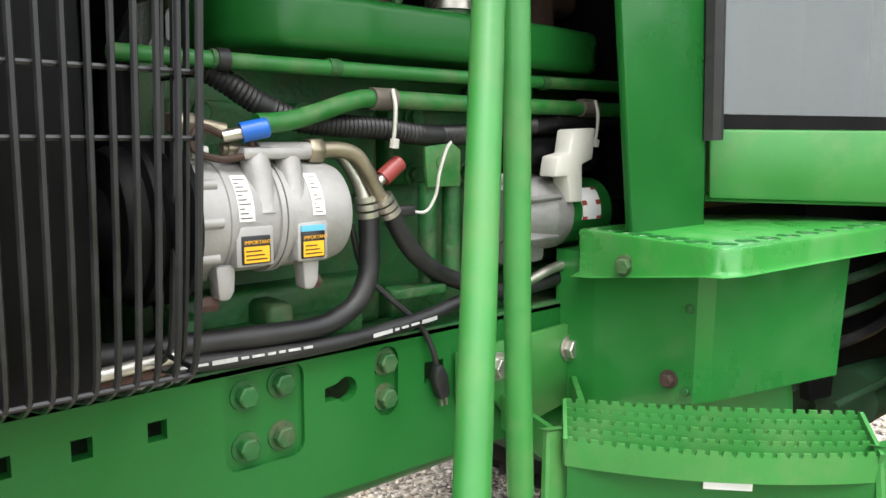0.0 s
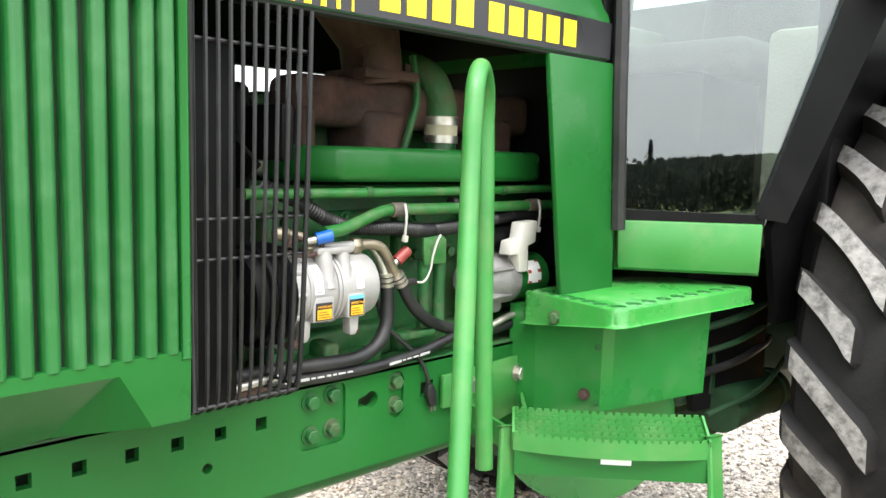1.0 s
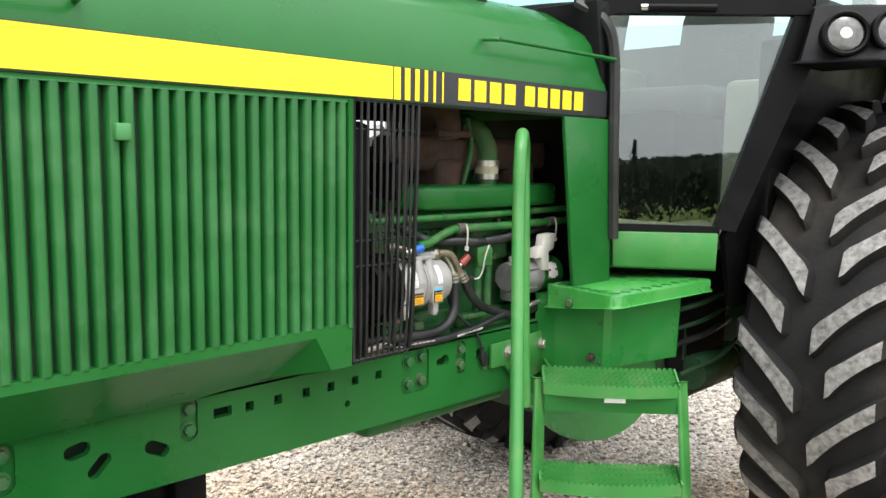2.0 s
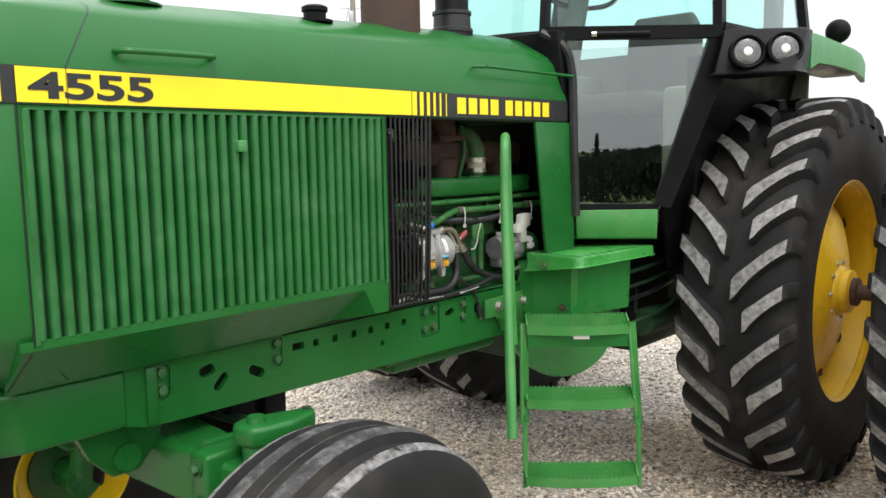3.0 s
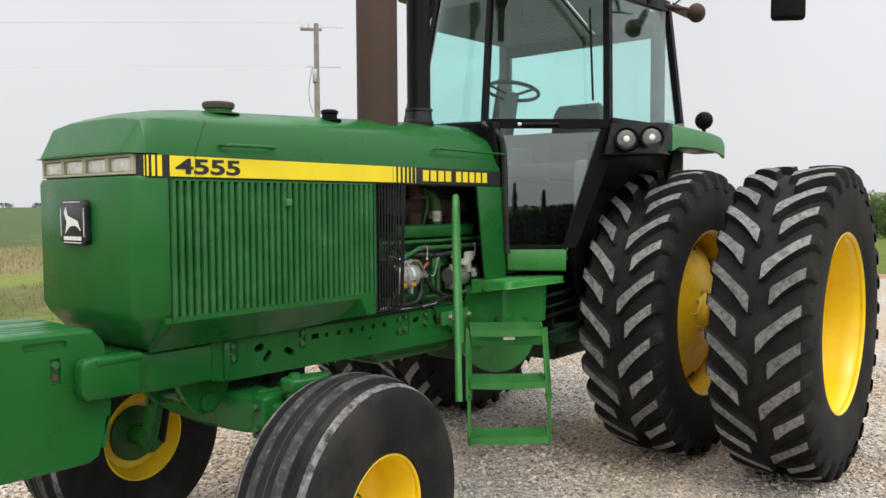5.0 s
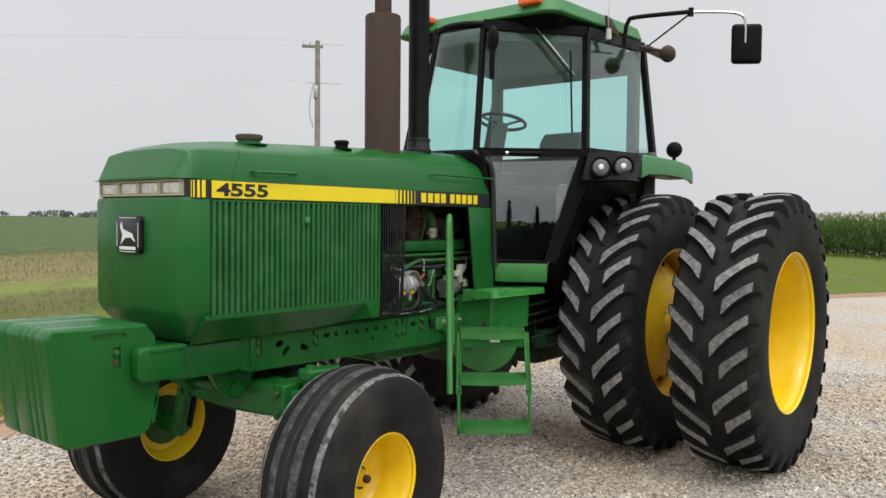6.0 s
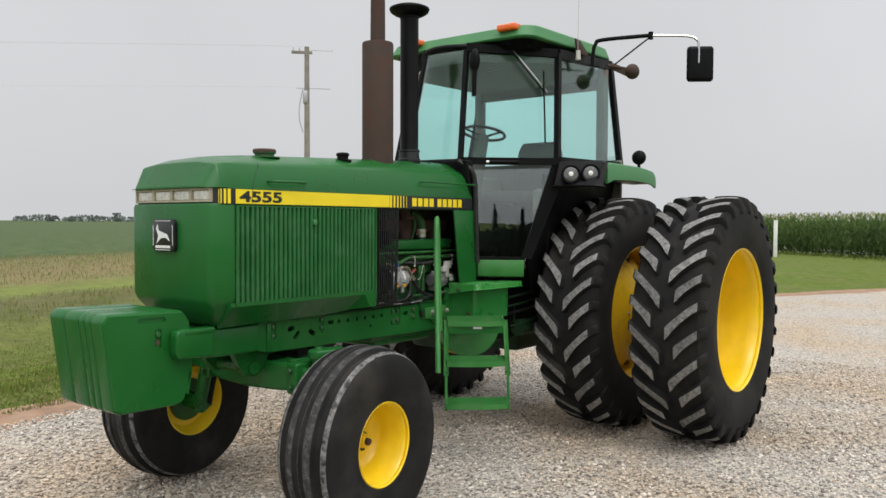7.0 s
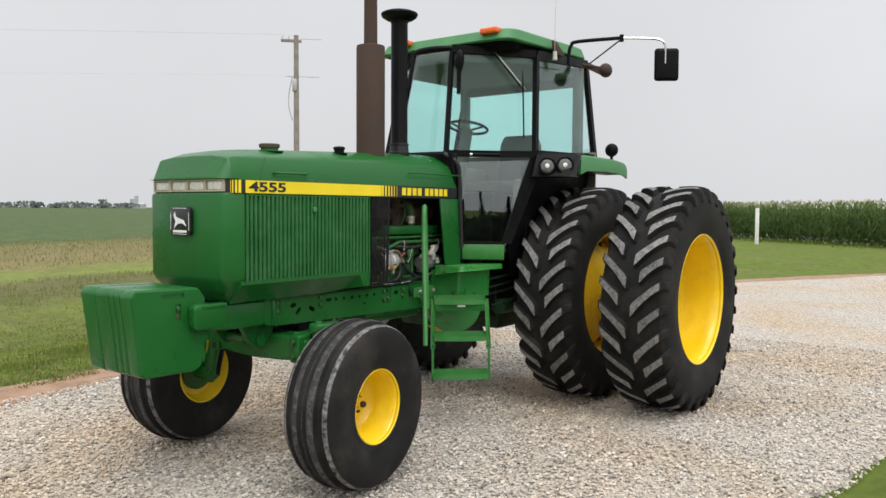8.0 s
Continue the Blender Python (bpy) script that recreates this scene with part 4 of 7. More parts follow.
# panel ahead of the cab, leaning slightly
for side in (-1, 1):
    bm = bmesh.new()
    prism(bm, [(-1.488, 1.669), (-1.250, 1.669), (-1.222, 1.150), (-1.415, 1.150)], "y", side * (HOOD_Y - 0.012), side * (HOOD_Y + 0.002), 0.004)
    part("cowl_panel", bm, GREEN, tractor)

# suitcase weights are things of their own
def suitcase(y0, y1, first):
    out = thing("suitcase_weight", "green painted cast-iron suitcase weight hung on the front bumper", "weight", "front weights")
    bm = bmesh.new()
    prof = [(-3.895, 0.712), (-3.86, 0.690), (-3.56, 0.686), (-3.525, 0.702), (-3.475, 0.85), (-3.472, 0.915), (-3.56, 0.925), (-3.60, 0.95), (-3.60, 1.045), (-3.56, 1.066), (-3.49, 1.072), (-3.492, 1.105), (-3.53, 1.152), (-3.925, 1.163), (-3.95, 1.13)]
    if first:
        y0 += 0.009
    prism(bm, prof, "y", y0, y1, 0.014, 3)
    part("casting", bm, GREEN, out)
    if first:
        # face plate with the cast hand slot and bolt pocket sunk into it
        cx, cz = -3.70, 0.92
        edge = [(cx + (x - cx) * 0.965, cz + (z - cz) * 0.955) for x, z in prof]
        holes = [oval(-3.70, 1.117, 0.146, 0.026, -0.02), rect(-3.668, 1.028, 0.034, 0.086), rect(-3.50, 0.79, 0.014, 0.11, -0.18)]
        holed_plate("face_plate", edge, holes, y0 - 0.009, y0 + 0.0005, GREEN, out)
        piece("bolt", BOLT, out, pose(-3.668, y0, 1.048) @ Matrix.Scale(1.1, 4))
        bm = bmesh.new()
        prism(bm, oval(-3.668, 1.008, 0.022, 0.026), "y", y0 - 0.0015, y0 + 0.01)
        part("bolt_hole", bm, RUST, out)
    return out


W = [-0.272, -0.160, -0.106, -0.052, 0.085, 0.225]
for k, (a, b) in enumerate(zip(W, W[1:])):
    suitcase(a + 0.0015, b - 0.0015, k == 0)
bm = bmesh.new()
box(bm, -3.585, -3.39, -0.262, 0.262, 0.93, 1.04, 0.008)
carrier = part("weight_bracket", bm, GREEN, tractor)
for side in (-1, 1):
    bm = bmesh.new()
    prism(bm, [(-3.612, 0.945), (-3.595, 0.922), (-3.402, 0.918), (-3.398, 1.036), (-3.402, 1.056), (-3.56, 1.066), (-3.60, 1.060), (-3.612, 1.04)], "y", side * 0.275, side * 0.338, 0.010, 3)
    end = part("bracket_end", bm, GREEN, carrier)
    bm = bmesh.new()
    box(bm, -3.565, -3.396, min(side * 0.277, side * 0.342), max(side * 0.277, side * 0.342), 1.036, 1.062, 0.006, 2)
    part("bracket_lip", bm, GREEN, end)

# stacks and caps on the hood
bm = bmesh.new()
lathe(bm, [(0, -0.06), (0.09, -0.06), (0.101, -0.05), (0.101, 0.03), (0.101, 0.735), (0.097, 0.748), (0.048, 0.760), (0.046, 1.10), (0.05, 1.105), (0.05, 1.12), (0, 1.12)], 28, pose(-2.003, -0.155, 1.99, 90))
muffler = part("muffler", bm, RUST_DARK, tractor, "rust-brown upright exhaust muffler")
bm = bmesh.new()
rod(bm, (-2.0, -0.16, 3.11), (-1.99, -0.16, 3.145), 0.058, 0.05, seg=16)
box(bm, -2.07, -1.93, -0.22, -0.10, 3.145, 3.152, 0.002)
part("rain_cap", bm, RUST_DARK, muffler)
bm = bmesh.new()
lathe(bm, [(0, -0.02), (0.085, -0.02), (0.075, 0.0), (0.062, 0.03), (0.062, 0.96), (0.066, 0.965), (0.066, 0.99), (0, 0.99)], 28, pose(-1.672, -0.14, 2.0, 90))
pipe = part("air_intake", bm, BLACK, tractor, "black upright air intake pipe")
bm = bmesh.new()
lathe(bm, [(0, 0.975), (0.07, 0.975), (0.10, 0.985), (0.128, 1.003), (0.137, 1.022), (0.134, 1.032), (0.10, 1.046), (0.04, 1.052), (0, 1.053)], 28, pose(-1.672, -0.14, 2.0, 90))
part("intake_cap", bm, BLACK, pipe)
bm = bmesh.new()
lathe(bm, [(0, 0.0), (0.078, 0.0), (0.078, 0.012), (0.070, 0.018), (0.068, 0.060), (0.073, 0.064), (0.073, 0.076), (0.0, 0.078)], 28, pose(-1.672, -0.14, 2.0, 90))
part("rubber_collar", bm, HOSE, pipe)
for x, y, z, r, mt, nm in ((-2.945, -0.175, 1.938, 0.056, RUST, "radiator_cap"), (-2.375, -0.21, 1.954, 0.036, BLACK, "oil_cap")):
    bm = bmesh.new()
    lathe(bm, [(0, 0), (r * 1.5, 0), (r * 1.5, 0.008), (r * 0.95, 0.012), (r * 0.95, 0.03), (r * 1.1, 0.034), (r * 1.1, 0.046), (r * 0.8, 0.052), (0, 0.055)], 24, pose(x, y, z, 90) @ Matrix.Diagonal((1, 0.74 if nm == "radiator_cap" else 1, 1, 1)))
    part(nm, bm, mt if nm == "oil_cap" else GREEN_OLD, tractor)
    if nm == "radiator_cap":
        bm = bmesh.new()
        lathe(bm, [(0, 0.032), (r * 1.14, 0.032), (r * 1.14, 0.043), (r * 1.05, 0.049), (0, 0.051)], 24, pose(x, y, z, 90))
        part("cap_lid", bm, RUST, tractor)


# ---- wheels ----
def lug_mesh(side, start, r_base=0.845, r_top=0.892, half=0.226):
    """One bar of the traction tread: a broad nose near the middle, a curved neck and a steep end over the shoulder."""
    def at(s):
        return -(0.315 * s - 0.07 * s * s)
    rings = []
    for k, (u, w, dr) in enumerate(((0.0, 0.030, 0.010), (0.025, 0.043, 0.001), (0.11, 0.047, 0.0), (0.22, 0.040, 0.0), (0.36, 0.035, 0.0), (0.52, 0.033, 0.001), (0.68, 0.032, 0.003), (0.82, 0.031, 0.007), (0.93, 0.031, 0.014), (1.0, 0.030, 0.026), (1.06, 0.028, 0.062), (1.09, 0.024, 0.105))):
        s = start + (1 - start) * u if u <= 1 else u
        y = side * (0.008 + (half - 0.008) * s)
        th, rt = at(min(s, 1.02)), r_top - dr
        rb = min(r_base - 0.012 - 0.055 * min(s, 1) ** 4, rt - 0.012)
        row = []
        for dw, r in ((-1.42 * w, rb), (-1.06 * w, rt - 0.008), (-0.93 * w, rt), (0.93 * w, rt), (1.06 * w, rt - 0.008), (1.42 * w, rb)):
            a = th + dw / r_top
            row.append((r * math.cos(a), y - side * 0.010 * (r == rb and k == 0), r * math.sin(a)))
        rings.append(row)
    q = bmesh.new()
    vs = [[q.verts.new(p) for p in r] for r in rings]
    for i, (a, b) in enumerate(zip(vs, vs[1:])):
        for j in range(5):
            f = q.faces.new((a[j], a[j + 1], b[j + 1], b[j]))
            if j == 2 and 1 <= i < 8:
                f.material_index = 1
    q.faces.new(vs[0])
    q.faces.new(vs[-1])
    bmesh.ops.recalc_face_normals(q, faces=q.faces)
    me = bpy.data.meshes.new("lug")
    q.to_mesh(me)
    q.free()
    me.materials.append(RUBBER)
    me.materials.append(RUBBER_WORN)
    me.shade_smooth()
    me.set_sharp_from_angle(angle=radians(30))
    return me


def rear_tyre_mesh():
    bm = bmesh.new()
    half = [(0.505, 0.20), (0.515, 0.218), (0.535, 0.226), (0.545, 0.226), (0.56, 0.234), (0.66, 0.243), (0.75, 0.240), (0.805, 0.228), (0.834, 0.205), (0.845, 0.15), (0.849, 0.0)]
    lathe(bm, [(r, -y) for r, y in half] + [(r, y) for r, y in reversed(half[:-1])], 96)
    bmesh.ops.recalc_face_normals(bm, faces=bm.faces)
    me = bpy.data.meshes.new("tyre")
    bm.to_mesh(me)
    bm.free()
    me.materials.append(RUBBER)
    me.shade_smooth()
    me.set_sharp_from_angle(angle=radians(35))
    return me


REAR_TYRE = rear_tyre_mesh()
LONG_LUGS = {k: lug_mesh(k, 0.03) for k in (-1, 1)}
SHORT_LUGS = {k: lug_mesh(k, 0.27) for k in (-1, 1)}


def shared(build, mat):
    """A mesh that several alike pieces use."""
    q = bmesh.new()
    build(q)
    bmesh.ops.recalc_face_normals(q, faces=q.faces)
    me = bpy.data.meshes.new("piece")
    q.to_mesh(me)
    q.free()
    me.materials.append(mat)
    return me


SOCKET = shared(lambda q: box(q, -0.026, 0.026, -0.112, -0.06, 0.382, 0.425, 0.012, 2), RUST_DARK)


def rear_wheel(y, side, outer):
    """side: -1 the left of the tractor. The dished face looks away from the tractor."""
    bm = bmesh.new()
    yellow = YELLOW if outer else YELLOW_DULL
    if outer:
        prof = [(0, 0.13), (0.28, 0.13), (0.40, 0.12), (0.455, 0.095), (0.47, 0.05), (0.475, -0.10), (0.485, -0.15), (0.495, -0.185), (0.512, -0.198), (0.520, -0.212), (0.512, -0.218)]
        prof += [(0.500, -0.205), (0.51, 0.20), (0.50, 0.205), (0.45, 0.14), (0, 0.145)]
    else:
        prof = [(0, -0.19), (0.085, -0.19), (0.095, -0.178), (0.17, -0.172), (0.185, -0.165), (0.31, -0.135), (0.395, -0.105), (0.425, -0.08), (0.442, -0.02), (0.458, 0.03), (0.47, -0.05), (0.475, -0.12), (0.49, -0.185), (0.512, -0.198), (0.520, -0.212), (0.512, -0.218), (0.500, -0.205),
                (0.51, 0.20), (0.50, 0.205), (0.40, 0.06), (0, 0.08)]
    lathe(bm, prof, 72)
    wheel = part("rear_wheel", bm, yellow, tractor, "yellow steel outer wheel" if outer else "dull yellow cast inner wheel")
    wheel.matrix_basis = pose(0, y, 0.892, 0, 0, 0) if side < 0 else pose(0, y, 0.892, 0, 0, 180)
    tyre = new("tyre", REAR_TYRE)
    tyre.parent = tractor
    tyre["label"] = "black rubber tractor tyre with worn grey lugs"
    # on the other side the tread must still point forward
    tyre.matrix_basis = pose(0, y - side * 0.018, 0.892) @ Matrix.Diagonal((1, 1.07, 1, 1)) if outer else pose(0, y, 0.892)
    turn = {-1: 182.5, 1: 169.5} if outer else {-1: 150, 1: 162.5}
    for half_side in (-1, 1):
        for k in range(30):
            piece("lug", (SHORT_LUGS if k % 2 else LONG_LUGS)[half_side], tyre, Matrix.Rotation(radians(-12 * k - turn[half_side]), 4, "Y"))
    if not outer:
        for k in range(8):
            a = 2 * math.pi * k / 8
            piece("socket", SOCKET, wheel, Matrix.Rotation(a, 4, "Y"))
        b = bmesh.new()
        lathe(b, [(0, -0.262), (0.058, -0.262), (0.066, -0.256), (0.066, -0.225), (0, -0.225)], 24)
        part("axle_hub", b, RUST, wheel, "rusty brown axle collar")
        b = bmesh.new()
        lathe(b, [(0, -0.235), (0.085, -0.235), (0.098, -0.228), (0.102, -0.20), (0.115, -0.188), (0.118, -0.172), (0, -0.172)], 28)
        part("hub_sleeve", b, YELLOW_DULL, wheel)
        for k in range(10):
            a = 2 * math.pi * k / 10
            piece("wheel_bolt", BOLT_BIG, wheel, pose(0.135 * math.cos(a), -0.174, 0.135 * math.sin(a)) @ Matrix.Scale(0.7, 4))
    else:
        for k in range(6):
            a = 2 * math.pi * k / 6 + 0.7
            piece("wheel_bolt", BOLT, wheel, pose(0.478 * math.cos(a), -0.10, 0.478 * math.sin(a)) @ Matrix.Rotation(-a, 4, "Y") @ pose(0, 0, 0, 0, 0, 90))
    return wheel


for side in (-1, 1):
    rear_wheel(side * 0.872, side, False)
    rear_wheel(side * 1.640, side, True)


def front_tyre_mesh():
    bm = bmesh.new()
    R = 0.497
    pts = [(0.211, 0.140, 0), (0.225, 0.158, 0), (0.245, 0.163, 0), (0.255, 0.163, 0), (0.28, 0.173, 0), (0.35, 0.181, 0), (0.41, 0.178, 0), (0.44, 0.168, 0), (0.455, 0.157, 0)]
    # ribs and grooves from the shoulder to the middle: offset, depth, surface up to the next point
    for y, deep, mat in ((0.150, 0.003, 1), (0.141, 0.0, 1), (0.126, 0.001, 0), (0.115, 0.020, 0), (0.085, 0.022, 0), (0.075, 0.002, 2), (0.066, 0.0, 2), (0.044, 0.0, 2), (0.034, 0.003, 0), (0.026, 0.012, 0), (0.006, 0.013, 0), (0.002, 0.009, 2)):
        pts.append((R - 1.5 * y * y - deep, y, mat))
    ring = [(r, -y) for r, y, _ in pts] + [(r, y) for r, y, _ in reversed(pts)]
    kinds = [m for _, _, m in pts]
    flags = kinds[:-1] + [2] + list(reversed(kinds[:-1]))
    lathe(bm, ring, 72, mats=flags)
    bmesh.ops.recalc_face_normals(bm, faces=bm.faces)
    me = bpy.data.meshes.new("tyre")
    bm.to_mesh(me)
    bm.free()
    for m in (RUBBER, RUBBER_SCUFF, RUBBER_RIB):
        me.materials.append(m)
    me.shade_smooth()
    me.set_sharp_from_angle(angle=radians(35))
    return me


FRONT_TYRE = front_tyre_mesh()
FRONT_STEER = 6.0


def front_wheel(side):
    bm = bmesh.new()
    prof = [(0, 0.045), (0.07, 0.045), (0.13, 0.05), (0.165, 0.03), (0.178, 0.0), (0.185, -0.06), (0.197, -0.08), (0.201, -0.125), (0.211, -0.138), (0.221, -0.150), (0.216, -0.156), (0.209, -0.150), (0.212, 0.14),
            (0.226, 0.150), (0.21, 0.152), (0.19, 0.10), (0.17, 0.07), (0, 0.06)]
    lathe(bm, prof, 56)
    wheel = part("front_wheel", bm, YELLOW, tractor, "yellow steel front wheel")
    wheel.matrix_basis = pose(-2.838, side * 0.81, 0.452, 0, 0, FRONT_STEER if side < 0 else 180 + FRONT_STEER)
    tyre = new("tyre", FRONT_TYRE)
    tyre.parent = wheel
    tyre["label"] = "black ribbed front tyre with scuffed ribs"
    b = bmesh.new()
    lathe(b, [(0, -0.035), (0.03, -0.035), (0.036, -0.025), (0.04, 0.0), (0.06, 0.02), (0.06, 0.06), (0, 0.06)], 24)
    part("hub", b, YELLOW_DULL, wheel)
    b = bmesh.new()
    lathe(b, [(0, -0.058), (0.014, -0.058), (0.019, -0.052), (0.019, -0.034), (0, -0.034)], 8)
    part("hub_nut", b, RUST_DARK, wheel)
    b = bmesh.new()
    lathe(b, [(0, 0.058), (0.135, 0.062), (0.135, 0.085), (0.12, 0.095), (0, 0.10)], 32)
    part("hub_back", b, GREEN_OLD, wheel)
    for k in range(6):
        a = 2 * math.pi * k / 6
        piece("wheel_bolt", BOLT_RUST, wheel, pose(0.062 * math.cos(a), 0.020, 0.062 * math.sin(a)))
    return wheel


for side in (-1, 1):
    front_wheel(side)
# ---- cab ----
def slab(bm, pts, thick, mat=None):
    """A flat sheet with the outline pts (3D), given a thickness."""
    pts = [Vector(p) for p in pts]
    n = (pts[1] - pts[0]).cross(pts[2] - pts[0]).normalized() * thick / 2
    loft(bm, [[p - n for p in pts], [p + n for p in pts]], mat=mat)
    return bm


def bar(bm, p, q, w, d):
    """A straight bar of rectangular section."""
    p, q = Vector(p), Vector(q)
    a, b = frame_of(q - p)
    ring = [(-1, -1), (1, -1), (1, 1), (-1, 1)]
    return loft(bm, [[c + a * (i * w / 2) + b * (j * d / 2) for i, j in ring] for c in (p, q)])


def flip(p, side):
    return (p[0], p[1] * (1 if side < 0 else -1), p[2])


A0, A1 = (-1.285, -0.290, 2.03), (-1.120, -0.220, 2.85)
B0, B1 = (-0.803, -0.803, 2.03), (-0.660, -0.720, 2.83)
C0, C1 = (0.225, -0.800, 2.06), (0.290, -0.670, 2.90)
L0, L1, L2 = (-1.215, -0.362, 1.96), (-1.198, -0.380, 1.335), (-0.972, -0.621, 1.330)
L3 = (-0.822, -0.780, 1.98)

for side in (-1, 1):
    f = lambda p: flip((p[0] + 0.036, p[1] + 0.030, p[2]), side)
    bm = bmesh.new()
    for p, q, w in ((A0, A1, 0.032), (B0, B1, 0.040), (C0, C1, 0.045)):
        bar(bm, f(p), f(q), w, w)
    bar(bm, f((-1.295, -0.28, 2.025)), f((-0.80, -0.808, 2.025)), 0.045, 0.05)
    bar(bm, f((-0.80, -0.808, 2.04)), f((0.24, -0.805, 2.06)), 0.04, 0.04)
    bar(bm, f((-1.12, -0.215, 2.865)), f((-0.66, -0.715, 2.835)), 0.05, 0.06)
    bar(bm, f((-0.66, -0.715, 2.83)), f((0.30, -0.665, 2.90)), 0.05, 0.07)
    pillars = part("cab_frame", bm, BLACK, tractor, "black cab frame")
    # upper and lower door panes, rear quarter pane
    bm = bmesh.new()
    slab(bm, [f(A0), f(B0), f(B1), f(A1)], 0.006)
    o = part("door_pane", bm, GLASS, pillars, "greenish tinted glass")
    o.visible_shadow = False
    bm = bmesh.new()
    slab(bm, [f(L0), f(L1), f(L2), f(L3)], 0.006)
    o = part("lower_door_pane", bm, GLASS_DARK, pillars, "dark reflecting lower door glass")
    o.visible_shadow = False
    bm = bmesh.new()
    slab(bm, [f(B0), f(C0), f(C1), f(B1)], 0.006)
    o = part("side_pane", bm, GLASS, pillars, "greenish tinted glass")
    o.visible_shadow = False
    # black door surround below the belt
    bm = bmesh.new()
    bar(bm, f((-1.234, -0.344, 2.01)), f((-1.206, -0.372, 1.332)), 0.013, 0.022)
    bar(bm, f((-1.205, -0.374, 1.328)), f((-0.965, -0.630, 1.322)), 0.022, 0.03)
    slab(bm, [f((-0.83, -0.773, 2.01)), f((-0.978, -0.616, 1.33)), f((-0.93, -0.665, 1.32)), f((-0.785, -0.82, 1.86)), f((-0.79, -0.815, 2.01))], 0.03)
    part("door_frame", bm, BLACK, pillars)
    # door handle with its chrome button
    bm = bmesh.new()
    rod(bm, f((-1.165, -0.455, 2.018)), f((-1.02, -0.610, 2.018)), 0.013, seg=10)
    h = part("door_handle", bm, BLACK, pillars)
    bm = bmesh.new()
    rod(bm, f((-1.178, -0.440, 2.018)), f((-1.165, -0.455, 2.018)), 0.012, seg=10)
    part("handle_button", bm, CHROME, h)
    # green kick panel under the door
    bm = bmesh.new()
    slab(bm, [f((-1.203, -0.382, 1.318)), f((-1.200, -0.385, 1.203)), f((-0.972, -0.628, 1.197)), f((-0.970, -0.630, 1.316))], 0.025)
    bevel(bm, bm.edges, 0.006)
    part("kick_panel", bm, GREEN_LIGHT, tractor)
    # cab side below the quarter pane, black
    bm = bmesh.new()
    slab(bm, [f((-0.79, -0.80, 2.03)), f((-0.94, -0.63, 1.30)), f((-0.80, -0.60, 1.05)), f((0.25, -0.60, 1.05)), f((0.25, -0.79, 2.05))], 0.02)
    # second black slab stands in for the shadow below the kick panel
    slab(bm, [f((-0.98, -0.44, 1.22)), f((-0.62, -0.50, 1.20)), f((-0.62, -0.50, 0.80)), f((-0.90, -0.44, 0.80))], 0.02)
    part("cab_side_and_shadow", bm, BLACK, tractor)

# windscreen, curved, in facets
bm = bmesh.new()
N = 8
ring = []
for z, xo, yo in ((2.03, -1.249, 0.26), (2.86, -1.082, 0.188)):
    ring.append([(xo - 0.07 * (1 - (2 * i / N - 1) ** 2), -yo + 2 * yo * i / N, z) for i in range(N + 1)])
back = [[(x + 0.006, y, z) for x, y, z in r] for r in ring]
loft(bm, [ring[0], ring[1], back[1], back[0]], closed=False)
o = part("windscreen", bm, GLASS, tractor, "greenish tinted curved windscreen")
o.visible_shadow = False
bm = bmesh.new()
tube(bm, [(x - 0.002, y, z - 0.008) for x, y, z in ring[0]], 0.016, 8, 2)
part("windscreen_seal", bm, BLACK, tractor)
bm = bmesh.new()
tube(bm, [(x - 0.002, y, z + 0.01) for x, y, z in ring[1]], 0.022, 8, 2)
part("windscreen_seal", bm, BLACK, tractor)
bm = bmesh.new()
prism(bm, [(-1.33, 2.02), (-1.26, 2.02), (-1.22, 1.68), (-1.20, 1.20), (-1.24, 1.20), (-1.27, 1.68)], "y", -0.375, 0.375, 0.006)
part("firewall", bm, BLACK, tractor)
bm = bmesh.new()
for side in (-1, 1):
    bm = bmesh.new()
    tube(bm, [(-1.33, side * 0.30, 2.018), (-1.285, side * 0.375, 1.96), (-1.255, side * 0.392, 1.86), (-1.245, side * 0.395, 1.6), (-1.225, side * 0.393, 1.30)], 0.018, 8, 5)
    part("cowl_seal", bm, HOSE, tractor)

# rear wall with its window, floor and console inside
bm = bmesh.new()
box(bm, 0.22, 0.25, -0.80, 0.80, 1.05, 2.10, 0.005)
box(bm, 0.20, 0.27, -0.66, -0.58, 2.10, 2.86, 0.01)
box(bm, 0.20, 0.27, 0.58, 0.66, 2.10, 2.86, 0.01)
box(bm, 0.21, 0.265, -0.655, 0.655, 2.69, 2.86, 0.01)
part("rear_wall", bm, LINING, tractor, "grey-beige lined cab rear wall")
bm = bmesh.new()
slab(bm, [(0.25, -0.585, 2.095), (0.25, 0.585, 2.095), (0.25, 0.585, 2.70), (0.25, -0.585, 2.70)], 0.006)
o = part("rear_pane", bm, GLASS, tractor, "greenish tinted glass")
o.visible_shadow = False
bm = bmesh.new()
prism(bm, [(-1.16, -0.34), (-0.93, -0.56), (0.22, -0.56), (0.22, 0.56), (-0.93, 0.56), (-1.16, 0.34)], "z", 1.25, 1.30, 0.004)
box(bm, -0.70, 0.20, 0.34, 0.56, 1.30, 1.98, 0.03)
box(bm, -0.45, 0.20, -0.56, -0.36, 1.30, 1.85, 0.03)
part("cab_floor", bm, BEIGE, tractor)
bm = bmesh.new()
prism(bm, [(-1.21, 1.28), (-1.21, 2.04), (-1.10, 2.06), (-0.98, 1.98), (-1.0, 1.28)], "y", -0.2, 0.2, 0.02)
part("dashboard", bm, BEIGE, tractor)
bm = bmesh.new()
